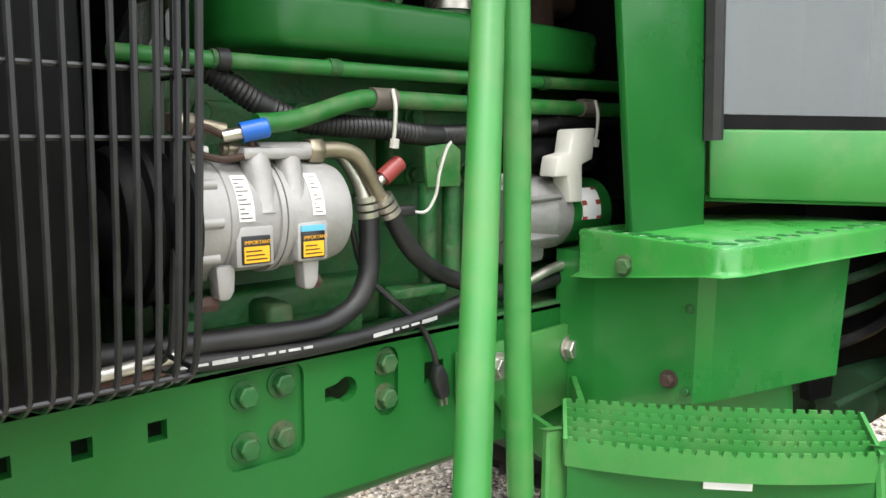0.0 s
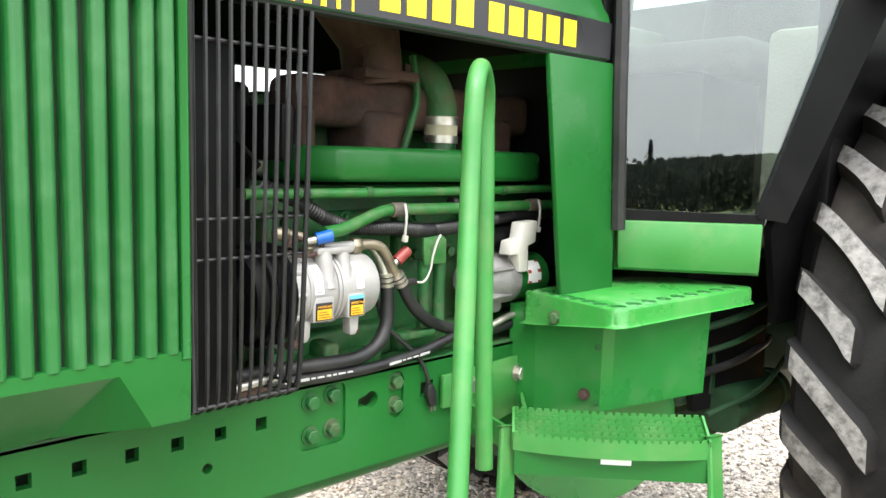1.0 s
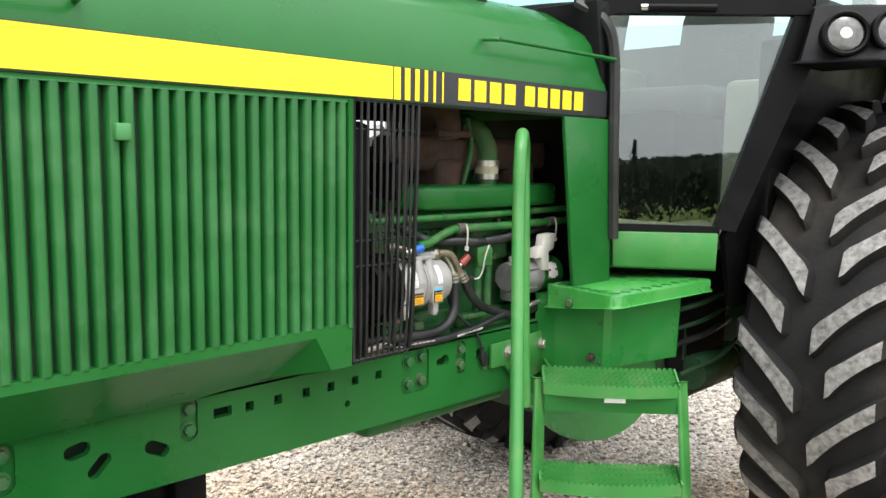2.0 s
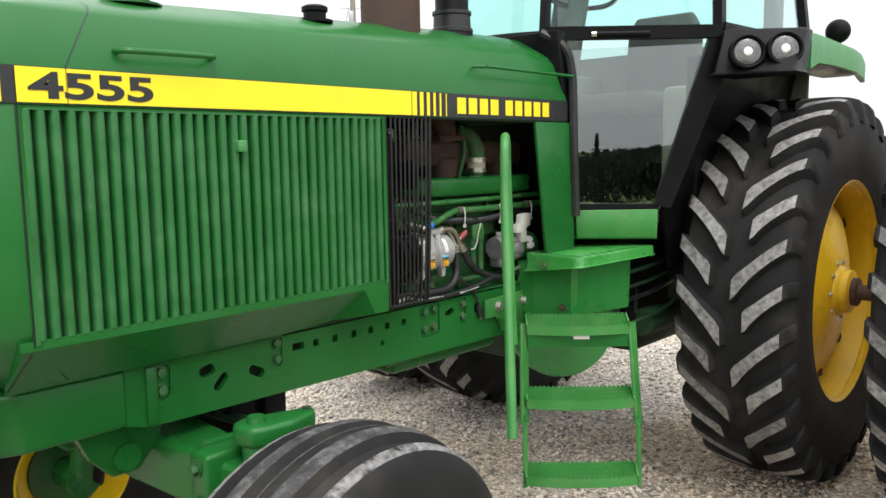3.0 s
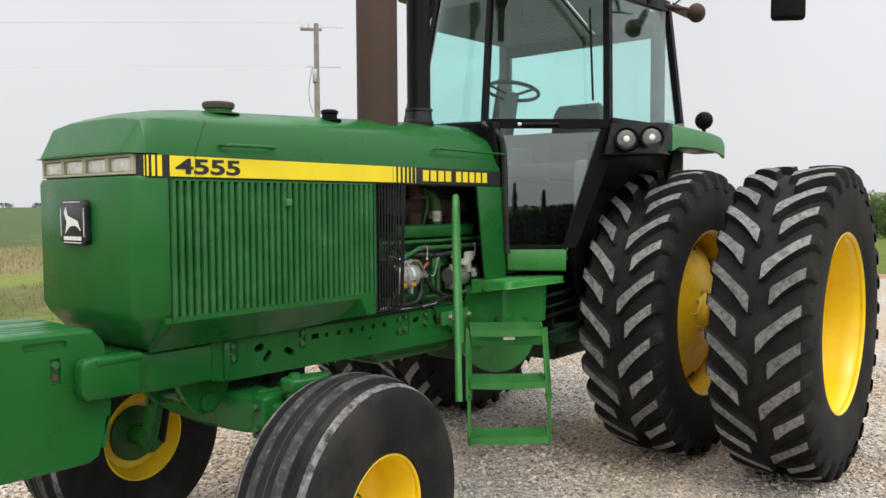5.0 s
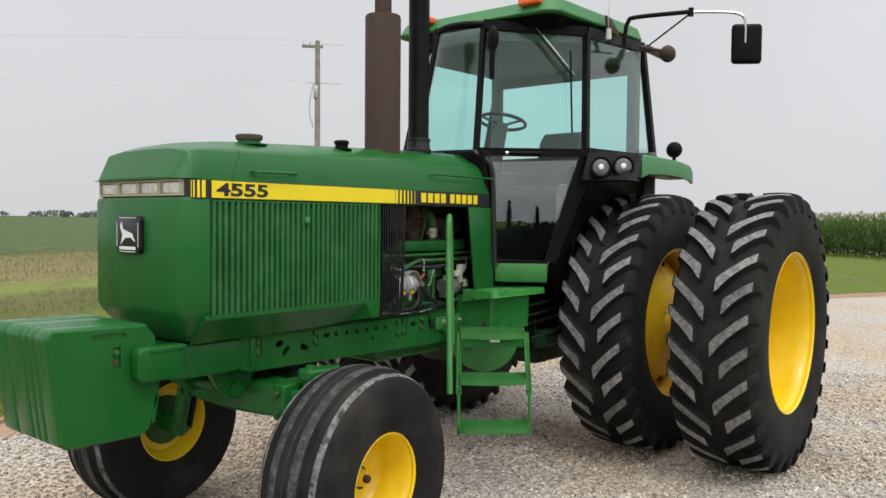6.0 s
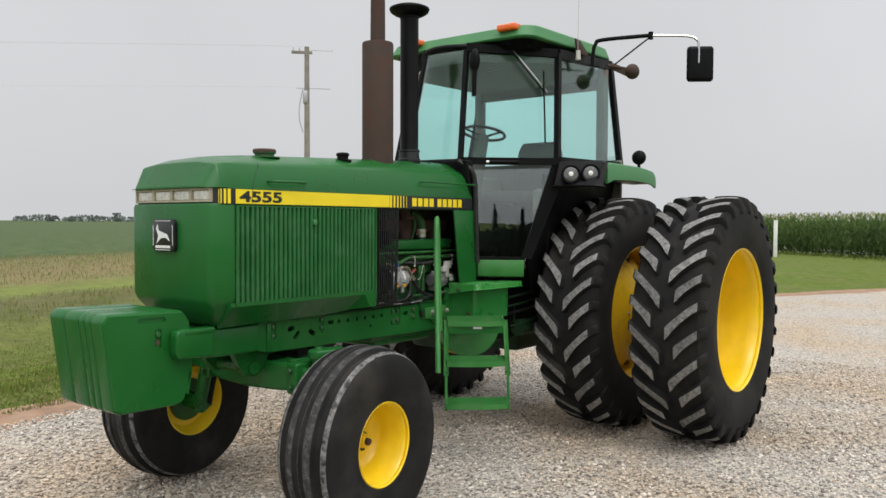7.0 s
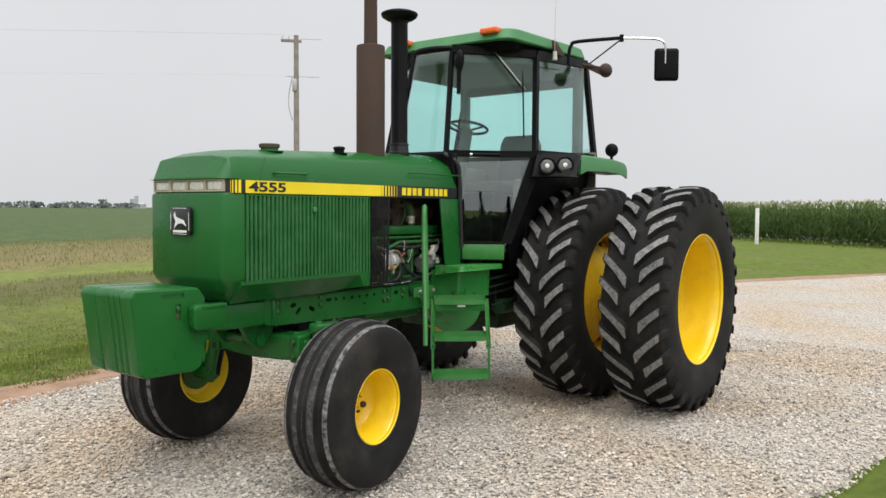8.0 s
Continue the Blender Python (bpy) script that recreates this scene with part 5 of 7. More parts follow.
prism(bm, [(-1.06, -0.20), (-0.66, -0.64), (0.20, -0.60), (0.20, 0.60), (-0.66, 0.64), (-1.06, 0.20)], "z", 2.76, 2.86, 0.02)
part("headliner", bm, LINING, tractor)

# steering wheel on its column
wheel_m = pose(-0.66, -0.05, 2.285, 0, 14, 0)
bm = bmesh.new()
ring = [wheel_m @ Vector((0.165 * math.cos(2 * math.pi * i / 28), 0.165 * math.sin(2 * math.pi * i / 28), 0)) for i in range(29)]
tube(bm, ring, 0.012, 8, 1, smooth=False)
for a in (0.5, 2.6, 4.7):
    rod(bm, wheel_m @ Vector((0, 0, -0.03)), wheel_m @ Vector((0.165 * math.cos(a), 0.165 * math.sin(a), 0)), 0.009, seg=8)
part("steering_wheel", bm, BLACK, tractor, "black steering wheel")
bm = bmesh.new()
rod(bm, wheel_m @ Vector((0, 0, -0.02)), (-0.74, -0.05, 2.05), 0.045, 0.055, seg=14)
rod(bm, (-0.74, -0.05, 2.05), (-0.95, -0.05, 1.40), 0.055, 0.09, seg=14)
part("steering_column", bm, SEAT, tractor)

# seat
bm = bmesh.new()
box(bm, -0.48, 0.02, -0.32, 0.18, 1.72, 1.84, 0.045, 4)
seat = part("seat", bm, SEAT, tractor, "grey cloth driver's seat")
bm = bmesh.new()
q = bmesh.new()
box(q, -0.06, 0.07, -0.21, 0.21, 0, 0.59, 0.06, 5)
for v in q.verts:
    v.co.z -= 4.2 * v.co.y ** 2 * max(0, v.co.z - 0.3) / 0.26
merge(bm, q, pose(0.09, -0.07, 1.80, 0, 10, 0))
part("backrest", bm, SEAT, seat)
bm = bmesh.new()
box(bm, -0.5, -0.1, -0.2, 0.2, 1.30, 1.74, 0.02)
part("seat_base", bm, BLACK, seat)

# roof
def roof_ring(z, grow, nose):
    pts = []
    x0, x1, y1, r = -0.985 - grow - nose, 0.31 + grow, 0.675 + grow, 0.10
    for cx, cy, a0 in ((x1 - r, y1 - r, 0), (x0 + r, y1 - r, 90), (x0 + r, -y1 + r, 180), (x1 - r, -y1 + r, 270)):
        for k in range(7):
            a = radians(a0 + 90 * k / 6)
            x = cx + r * math.cos(a)
            y = cy + r * math.sin(a)
            if x < -0.8:
                x -= 0.10 * (1 - (y / y1) ** 2)
            pts.append((x, y, z + 0.02 * (x + 1.0)))
    return pts


bm = bmesh.new()
loft(bm, [roof_ring(2.902, -0.03, 0), roof_ring(2.906, 0.0, 0), roof_ring(2.916, 0.004, 0), roof_ring(2.99, -0.018, -0.02), roof_ring(3.008, -0.045, -0.05), roof_ring(3.024, -0.16, -0.2), roof_ring(3.03, -0.45, -0.2)])
roof = part("roof", bm, GREEN_FADED, tractor, "faded green cab roof", angle=30)
bm = bmesh.new()
loft(bm, [roof_ring(2.845, -0.075, -0.03), roof_ring(2.902, -0.035, 0)])
part("roof_underside", bm, BLACK, roof)
for y0, y1, x0 in ((-0.575, -0.415, -1.005), (0.30, 0.46, -1.025)):
    bm = bmesh.new()
    box(bm, x0 - 0.03, x0 + 0.06, y0, y1, 2.958, 3.004, 0.012, 3)
    part("warning_lamp", bm, AMBER, roof, "amber plastic warning lamp")
bm = bmesh.new()
tube(bm, [(-0.37, -0.715, 2.90), (-0.368, -0.718, 3.2), (-0.35, -0.722, 3.75)], 0.003, 6, 4)
part("aerial", bm, STEEL, roof)
bm = bmesh.new()
rod(bm, (-0.40, -0.735, 2.82), (-0.40, -0.735, 2.89), 0.02, 0.016, seg=10)
part("aerial_base", bm, WHITE, roof)
bm = bmesh.new()
prism(bm, [(-0.40, 2.985), (-0.33, 2.98), (-0.20, 2.90), (-0.22, 2.875), (-0.37, 2.885)], "y", -0.715, -0.700, 0.002)
part("corner_bracket", bm, RUST_DARK, roof)
# mirror on its bent arm
bm = bmesh.new()
tube(bm, [(-0.25, -0.775, 2.79), (-0.25, -0.785, 2.90), (-0.245, -0.80, 2.955), (-0.225, -0.85, 2.985), (-0.105, -1.19, 2.995)], 0.015, 8, 6)
arm = part("mirror_arm", bm, BLACK, tractor)
bm = bmesh.new()
tube(bm, [(-0.115, -1.16, 2.995), (0.03, -1.40, 2.985), (0.06, -1.475, 2.955), (0.065, -1.49, 2.90), (0.065, -1.49, 2.78)], 0.010, 8, 6)
part("chrome_arm", bm, CHROME, arm, "chrome bent mirror arm")
bm = bmesh.new()
rod(bm, (-0.10, -1.18, 2.985), (0.10, -0.80, 2.86), 0.006, seg=6)
rod(bm, (-0.105, -1.186, 3.02), (-0.105, -1.186, 2.965), 0.018, seg=10)
part("arm_brace", bm, BLACK, arm)
bm = bmesh.new()
q = bmesh.new()
box(q, -0.022, 0.032, -0.098, 0.098, -0.132, 0.132, 0.026, 4)
bevel(q, [e for e in q.edges if abs(e.verts[0].co.x - e.verts[1].co.x) > 0.001 and max(abs(v.co.y) for v in e.verts) > 0.07], 0.012, 2)
merge(bm, q, pose(0.085, -1.495, 2.775, 0, 0, 34))
part("mirror", bm, BLACK, tractor, "black plastic rear-view mirror housing")
# work lamp on the rear corner of the roof
bm = bmesh.new()
bmesh.ops.create_uvsphere(bm, u_segments=20, v_segments=12, radius=0.062, matrix=pose(0.26, -0.872, 2.815) @ Matrix.Diagonal((1.1, 0.9, 1, 1)))
rod(bm, (0.12, -0.72, 2.86), (0.26, -0.86, 2.83), 0.014, seg=8)
bar(bm, (0.16, -0.74, 2.86), (0.235, -0.845, 2.80), 0.02, 0.05)
part("work_lamp", bm, RUST_DARK, tractor, "rusty round work lamp")
# wiper and interior mirror
bm = bmesh.new()
rod(bm, (-0.90, -0.475, 2.84), (-0.79, -0.70, 2.53), 0.006, 0.004, seg=8)
part("wiper_arm", bm, CHROME, tractor)
bm = bmesh.new()
rod(bm, (-0.80, -0.672, 2.68), (-0.875, -0.735, 2.15), 0.007, seg=6)
rod(bm, (-0.915, -0.46, 2.84), (-0.80, -0.69, 2.52), 0.006, seg=6)
part("wiper_blade", bm, BLACK, tractor)
bm = bmesh.new()
bmesh.ops.create_uvsphere(bm, u_segments=16, v_segments=10, radius=0.07, matrix=pose(-1.10, -0.276, 2.76) @ Matrix.Diagonal((0.4, 0.6, 1.2, 1)))
rod(bm, (-1.10, -0.276, 2.70), (-1.11, -0.276, 2.50), 0.017, seg=8)
part("inside_mirror", bm, BLACK, tractor)

# fenders with their lamp boxes
for side in (-1, 1):
    f = lambda p: flip(p, side)
    bm = bmesh.new()
    rings = []
    for x, zt, yo, drop in ((-0.52, 2.022, 1.05, 0.15), (-0.40, 2.033, 1.045, 0.13), (-0.05, 2.035, 1.02, 0.12), (0.25, 2.03, 1.01, 0.12), (0.41, 2.018, 1.00, 0.125), (0.465, 2.00, 0.995, 0.12), (0.497, 1.965, 0.985, 0.09)):
        rings.append([f((x, -0.78, zt)), f((x, -(yo - 0.04), zt)), f((x, -(yo - 0.01), zt - 0.012)), f((x, -yo, zt - 0.04)), f((x, -yo, zt - drop)), f((x, -(yo - 0.02), zt - drop)), f((x, -(yo - 0.05), zt - 0.05)), f((x, -0.78, zt - 0.03))])
    loft(bm, rings)
    fender = part("fender", bm, GREEN_FADED, tractor, "faded green fender", angle=35)
    # black fill puts the shade under the fender into colour
    bm = bmesh.new()
    box(bm, -0.50, 0.455, min(side * 0.78, side * 0.965), max(side * 0.78, side * 0.965), 1.905, 1.992, 0.03, 3)
    part("fender_shade_fill", bm, BLACK, fender)
    bm = bmesh.new()
    ring0 = [f((x, y, 1.845)) for x, y in ((-0.85, -0.78), (-0.77, -1.07), (-0.62, -1.07), (-0.60, -0.78))]
    ring1 = [f((x, y, 2.028)) for x, y in ((-0.80, -0.80), (-0.60, -1.055), (-0.51, -1.055), (-0.50, -0.80))]
    loft(bm, [ring0, ring1])
    bevel(bm, bm.edges, 0.012, 2)
    lampbox = part("lamp_box", bm, BLACK, fender, "black fender lamp box")
    n = Vector((-0.78, -0.55, 0.12)).normalized()
    for cx, cy, cz in ((-0.788, -0.895, 1.930), (-0.705, -1.005, 1.934)):
        c = Vector((cx, cy, cz)) + n * (0.022 if cx > -0.75 else 0.008)
        a, b = frame_of(n)
        m = Matrix((( a.x, -n.x, b.x, c.x), (a.y, -n.y, b.y, c.y), (a.z, -n.z, b.z, c.z), (0, 0, 0, 1)))
        if side > 0:
            m = Matrix.Diagonal((1, -1, 1, 1)) @ m
        b1 = bmesh.new()
        lathe(b1, [(0, 0.03), (0.068, 0.03), (0.068, -0.012), (0.062, -0.016), (0.056, -0.012), (0.056, 0.004), (0, 0.004)], 28, m)
        part("lamp_rim", b1, BLACK, lampbox)
        b1 = bmesh.new()
        lathe(b1, [(0.055, 0.003), (0.05, -0.004), (0.03, -0.009), (0, -0.011)], 28, m)
        part("lamp_lens", b1, LAMP_DARK, lampbox, "clear ribbed lens")
        b1 = bmesh.new()
        lathe(b1, [(0.017, -0.0100), (0.014, -0.0118), (0.008, -0.0130), (0, -0.0135)], 20, m)
        part("lamp_bulb", b1, LAMP_GLASS, lampbox, "bright bulb shield")
    bm = bmesh.new()
    bmesh.ops.create_uvsphere(bm, u_segments=20, v_segments=12, radius=0.06, matrix=pose(*f((0.38, -0.885, 2.125))) @ Matrix.Diagonal((0.8, 1, 1, 1)))
    rod(bm, f((0.38, -0.885, 2.02)), f((0.38, -0.885, 2.08)), 0.014, seg=8)
    part("fender_lamp", bm, BLACK, fender, "black round rear fender lamp")
    # inner fender wall above the axle
    bm = bmesh.new()
    box(bm, -0.70, 0.50, min(side * 0.60, side * 0.66), max(side * 0.60, side * 0.66), 0.95, 1.95, 0.01)
    part("fender_wall", bm, BLACK, tractor)

# ---- platform, box and ladder ----
GREEN_SIDE = material("bright_green_paint", (0.017, 0.165, 0.029), 0.30, vary=0.12, scale=4, dirt=(0.06, 0.20, 0.06), dirt_amount=0.4, dirt_scale=11, coat=0.3)
bm = bmesh.new()
# the lip is deep at its inner end and shallow along the outer edge
deck = [(-1.430, -0.295, 1.092), (-1.432, -0.33, 1.095), (-1.466, -0.535, 1.126), (-1.462, -0.556, 1.128), (-1.440, -0.568, 1.129), (-0.965, -0.600, 1.129), (-0.935, -0.585, 1.128), (-0.95, -0.38, 1.11), (-1.08, -0.29, 1.095)]
q = bmesh.new()
loft(q, [[(x, y, z) for x, y, z in deck], [(x, y, 1.166) for x, y, z in deck]])
bevel(q, q.edges, 0.007)
merge(bm, q)
platform = part("platform", bm, GREEN_WORN_SHEEN, tractor, "green steel boarding platform")
GRIP = bmesh.new()
lathe(GRIP, [(0, 0), (0.0165, 0), (0.0158, -0.0010), (0.012, -0.0014), (0.0095, -0.0002), (0, -0.0001)], 14, pose(0, 0, 0, -90))
bmesh.ops.recalc_face_normals(GRIP, faces=GRIP.faces)
GRIP_ME = bpy.data.meshes.new("grip_boss")
GRIP.to_mesh(GRIP_ME)
GRIP.free()
GRIP_ME.materials.append(GREEN)
for i in range(9):
    piece("grip_boss", GRIP_ME, platform, pose(-1.430 + 0.053 * i, -0.538 - 0.0030 * i, 1.166))
for i in range(6):
    piece("grip_boss", GRIP_ME, platform, pose(-1.435 + 0.005 * i, -0.500 + 0.032 * i, 1.166))
piece("bolt", BOLT, platform, pose(-1.4445, -0.395, 1.122, 0, 0, -80))
bm = bmesh.new()
ring_t = [(-1.412, -0.24), (-1.414, -0.318), (-1.394, -0.482), (-1.376, -0.500), (-1.072, -0.556), (-0.93, -0.24)]
ring_b = [(-1.408, -0.24), (-1.410, -0.318), (-1.392, -0.480), (-1.374, -0.497), (-1.066, -0.545), (-0.93, -0.24)]
low = [0.88, 0.886, 0.928, 0.931, 0.921, 0.87]
loft(bm, [[(x, y, z) for (x, y), z in zip(ring_b, low)], [(x, y, 1.128) for x, y in ring_t]])
sidebox = part("side_box", bm, GREEN_SIDE, tractor, "green steel box under the platform", smooth=False)
for x, y, z, size in ((-1.3985, -0.445, 0.958, 1.0), (-1.3955, -0.472, 1.065, 0.45), (-1.3955, -0.472, 0.945, 0.45)):
    piece("bolt", BOLT_RUST if size == 1.0 else BOLT, sidebox, pose(x, y, z, 0, 0, -83) @ Matrix.Scale(size, 4))

D = Vector((0.66, -0.751, 0))       # along a tread
NV = Vector((-0.751, -0.66, 0))     # away from the tractor
ladder = None
STEP0 = Vector((-1.578, -0.405, 0.0))


def tread(f0, width, depth, z_back, drop):
    """A serrated strip tread, sloping to the front: bowed front plate and toothed bars behind it."""
    out = None
    for k in range(5):
        back = depth * (1 - k / 4)
        z = z_back - drop * (1 - k / 4)
        bm = bmesh.new()
        n = 24
        line = []
        for u, notch in [((i + a) / n, d) for i in range(n) for a, d in ((0.0, 0), (0.60, 0), (0.68, 1), (0.92, 1))] + [(1.0, 0)]:
            bow = 0.026 * (1 - (2 * u - 1) ** 2) * (1 - 0.16 * k)
            p = STEP0 + D * (width * u - (width - 0.365) / 2) + NV * (f0 + bow + back)
            line.append((p, z - 0.0055 * notch))
        h = 0.038 if k == 0 else 0.024
        loft(bm, [[p + NV * 0.002 + Vector((0, 0, zz)) for p, zz in line], [p - NV * 0.002 + Vector((0, 0, zz)) for p, zz in line],
                  [p - NV * 0.002 + Vector((0, 0, z - h)) for p, zz in line], [p + NV * 0.002 + Vector((0, 0, z - h)) for p, zz in line],
                  [p + NV * 0.002 + Vector((0, 0, zz)) for p, zz in line]], closed=False)
        out = part("tread" if k == 0 else "tread_bar", bm, GREEN_LIGHT, ladder if k == 0 else out, smooth=False)
        if k == 0:
            first = out
        out = first
    for u in (-(width - 0.365) / 2, width - (width - 0.365) / 2):
        bm = bmesh.new()
        p, q = STEP0 + D * u + NV * (f0 + depth), STEP0 + D * u + NV * f0
        bar(bm, (p.x, p.y, z_back - drop - 0.02), (q.x, q.y, z_back - 0.018), 0.005, 0.042)
        part("tread_end", bm, GREEN_LIGHT, first)
    return first


WID = 0.375
stiles = []
for u in (-0.014, WID + 0.006):
    bm = bmesh.new()
    s0 = STEP0 + D * u
    top_p, knee, foot = s0 + NV * 0.05 + Vector((0, 0, 0.935)), s0 + D * (0.012 if u > 0 else -0.004) + NV * 0.125 + Vector((0, 0, 0.575)), s0 + D * (0.014 if u > 0 else -0.004) + NV * 0.15 + Vector((0, 0, 0.345))
    bar(bm, top_p, knee, 0.012, 0.045)
    bevel(bm, bm.edges, 0.003)
    if ladder is None:
        ladder = part("ladder", bm, GREEN_LIGHT, tractor, "green three-tread boarding ladder")
        stile = ladder
    else:
        part("stile", bm, GREEN_LIGHT, ladder)
    bm = bmesh.new()
    bar(bm, knee + Vector((0, 0, 0.03)), foot, 0.006, 0.022)
    part("strap", bm, GREEN_LIGHT, ladder)
    for z, f in ((0.60, 0.12), (0.37, 0.148)):
        p = s0 + NV * (f + 0.013) + Vector((0, 0, z))
        piece("bolt", BOLT, ladder, pose(p.x, p.y, p.z, 0, 0, -49) @ Matrix.Scale(0.7, 4))
tread(0.0, 0.372, 0.070, 0.958, 0.026)
tread(0.060, 0.385, 0.066, 0.698, 0.026)
tread(0.115, 0.40, 0.058, 0.430, 0.030)
bm = bmesh.new()
p, q = STEP0 + NV * 0.07, STEP0 + NV * 0.07 + D * WID
bar(bm, (p.x, p.y, 0.872), (q.x, q.y, 0.872), 0.006, 0.05)
part("tread_skirt", bm, GREEN, ladder)
bm = bmesh.new()
p = STEP0 + D * 0.165 + NV * 0.076
slab(bm, [p + Vector((0, 0, 0.876)), p + D * 0.058 + Vector((0, 0, 0.876)), p + D * 0.058 + Vector((0, 0, 0.890)), p + Vector((0, 0, 0.890))], 0.002)
part("maker_plate", bm, LABEL_WHITE, ladder)
# bracket that ties the ladder to the rail
bm = bmesh.new()
prism(bm, [(-1.646, 1.003), (-1.646, 0.932), (-1.585, 0.93), (-1.52, 0.862), (-1.40, 0.88), (-1.345, 0.985), (-1.36, 1.01)], "y", -0.266, -0.256, 0.002)
bracket = part("ladder_bracket", bm, GREEN_LIGHT, tractor)
bm = bmesh.new()
prism(bm, [(-1.405, 0.99), (-1.30, 0.86), (-1.30, 0.845), (-1.405, 0.845)], "y", -0.33, -0.266, 0.0)
part("bracket_gusset", bm, GREEN_LIGHT, bracket)
for p, q in (((-1.56, -0.27, 0.90), (-1.62, -0.44, 0.90)), ((-1.40, -0.27, 0.90), (-1.56, -0.42, 0.92))):
    bm = bmesh.new()
    bar(bm, p, q, 0.008, 0.05)
    part("bracket_strut", bm, GREEN_LIGHT, bracket)
for x in (-1.570, -1.408):
    piece("bolt", BOLT_BIG, bracket, pose(x, -0.267, 0.970))
# hand rail: a narrow upright loop
bm = bmesh.new()
pts = [(-2.035, -0.685, 0.67), (-2.004, -0.658, 0.80), (-1.946, -0.607, 1.0), (-1.891, -0.558, 1.2), (-1.836, -0.509, 1.42), (-1.817, -0.494, 1.53), (-1.800, -0.482, 1.582), (-1.748, -0.444, 1.610), (-1.698, -0.410, 1.578),
       (-1.684, -0.399, 1.51), (-1.690, -0.410, 1.36), (-1.696, -0.422, 1.1), (-1.700, -0.436, 0.87)]
tube(bm, pts, 0.0165, 14, 6)
part("hand_rail", bm, GREEN_LIGHT, tractor, "bright green tubular hand rail")
# ---- engine bay, seen through the open side ----
before_engine = set(tractor.children)
bm = bmesh.new()
box(bm, -2.05, -1.20, -0.165, 0.19, 0.80, 1.40, 0.02)
block = part("engine_block", bm, GREEN_OLD, tractor, "dusty green engine block")
for x0, x1, y, z0, z1 in ((-2.02, -1.72, -0.200, 1.22, 1.345), (-1.70, -1.27, -0.195, 1.235, 1.345), (-2.03, -1.72, -0.205, 1.045, 1.115), (-1.70, -1.25, -0.20, 1.04, 1.09)):
    bm = bmesh.new()
    box(bm, x0, x1, y, -0.14, z0, z1, 0.012, 3)
    part("side_cover", bm, GREEN_OLD, block)
for x, z in ((-1.98, 1.33), (-1.84, 1.33), (-1.66, 1.33), (-1.52, 1.33), (-1.38, 1.33), (-1.66, 1.25), (-1.56, 1.25), (-1.45, 1.25)):
    piece("bolt", BOLT, block, pose(x, -0.20, z))
bm = bmesh.new()
box(bm, -2.02, -1.42, -0.16, 0.16, 0.765, 0.85, 0.03, 3)
part("oil_pan", bm, GREEN, tractor)

# exhaust manifold, rusty, with gaps between the ports
bm = bmesh.new()
box(bm, -1.942, -1.27, -0.185, -0.07, 1.508, 1.605, 0.026, 3)
rod(bm, (-1.735, -0.15, 1.60), (-1.75, -0.15, 1.70), 0.062, seg=20)
rod(bm, (-1.75, -0.15, 1.69), (-2.0, -0.155, 1.93), 0.062, seg=20)
manifold = part("exhaust_manifold", bm, RUST_CAST, tractor, "rust-brown cast exhaust manifold")
bm = bmesh.new()
box(bm, -1.806, -1.664, -0.213, -0.08, 1.604, 1.624, 0.005, 2)
for x in (-1.79, -1.68):
    rod(bm, (x, -0.19, 1.62), (x, -0.19, 1.64), 0.010, seg=6)
part("manifold_flange", bm, RUST_CAST, manifold)
for x0, x1 in ((-1.942, -1.902), (-1.792, -1.675), (-1.455, -1.345)):
    bm = bmesh.new()
    box(bm, x0, x1, -0.197, -0.06, 1.452, 1.545, 0.02, 3)
    part("manifold_port", bm, RUST_CAST, manifold)
bm = bmesh.new()
box(bm, -1.955, -1.22, -0.06, 0.15, 1.40, 1.575, 0.02)
part("cylinder_head", bm, GREEN_OLD, tractor)

# broad green intake duct and its upright elbow with clamps
bm = bmesh.new()
prism(bm, [(-1.955, -0.05), (-1.97, -0.12), (-1.955, -0.21), (-1.90, -0.268), (-1.80, -0.282), (-1.45, -0.282), (-1.34, -0.272), (-1.30, -0.24), (-1.295, -0.05)], "z", 1.404, 1.470, 0.015, 3)
duct = part("intake_duct", bm, GREEN, tractor, "glossy green intake duct")
bm = bmesh.new()
tube(bm, [(-1.585, -0.195, 1.455), (-1.585, -0.195, 1.52), (-1.585, -0.19, 1.575), (-1.60, -0.165, 1.625), (-1.63, -0.11, 1.650), (-1.66, -0.03, 1.652)], 0.034, 18, 6)
part("intake_elbow", bm, GREEN_OLD, duct)
for z in (1.492, 1.530):
    bm = bmesh.new()
    rod(bm, (-1.585, -0.195, z - 0.008), (-1.585, -0.195, z + 0.008), 0.038, seg=20)
    part("hose_clamp", bm, STEEL, duct)
bm = bmesh.new()
rod(bm, (-1.585, -0.195, 1.484), (-1.585, -0.195, 1.540), 0.0365, seg=20)
part("rubber_sleeve", bm, LAMP_FRAME, duct)
bm = bmesh.new()
tube(bm, [(-1.70, -0.205, 1.465), (-1.685, -0.21, 1.52), (-1.66, -0.20, 1.58), (-1.665, -0.19, 1.66)], 0.008, 8, 6)
part("thin_pipe", bm, GREEN_OLD, tractor)

# fuel and injector lines
bm = bmesh.new()
tube(bm, [(-2.10, -0.262, 1.385), (-1.9, -0.262, 1.384), (-1.6, -0.262, 1.385), (-1.25, -0.260, 1.388)], 0.0095, 10, 6)
line1 = part("upper_line", bm, GREEN_TUBE, tractor)
for x in (-1.835, -1.455, -1.985):
    bm = bmesh.new()
    rod(bm, (x - 0.008, -0.262, 1.385), (x + 0.008, -0.262, 1.385), 0.0108, seg=12)
    part("line_fitting", bm, GREEN_OLD, line1)
bm = bmesh.new()
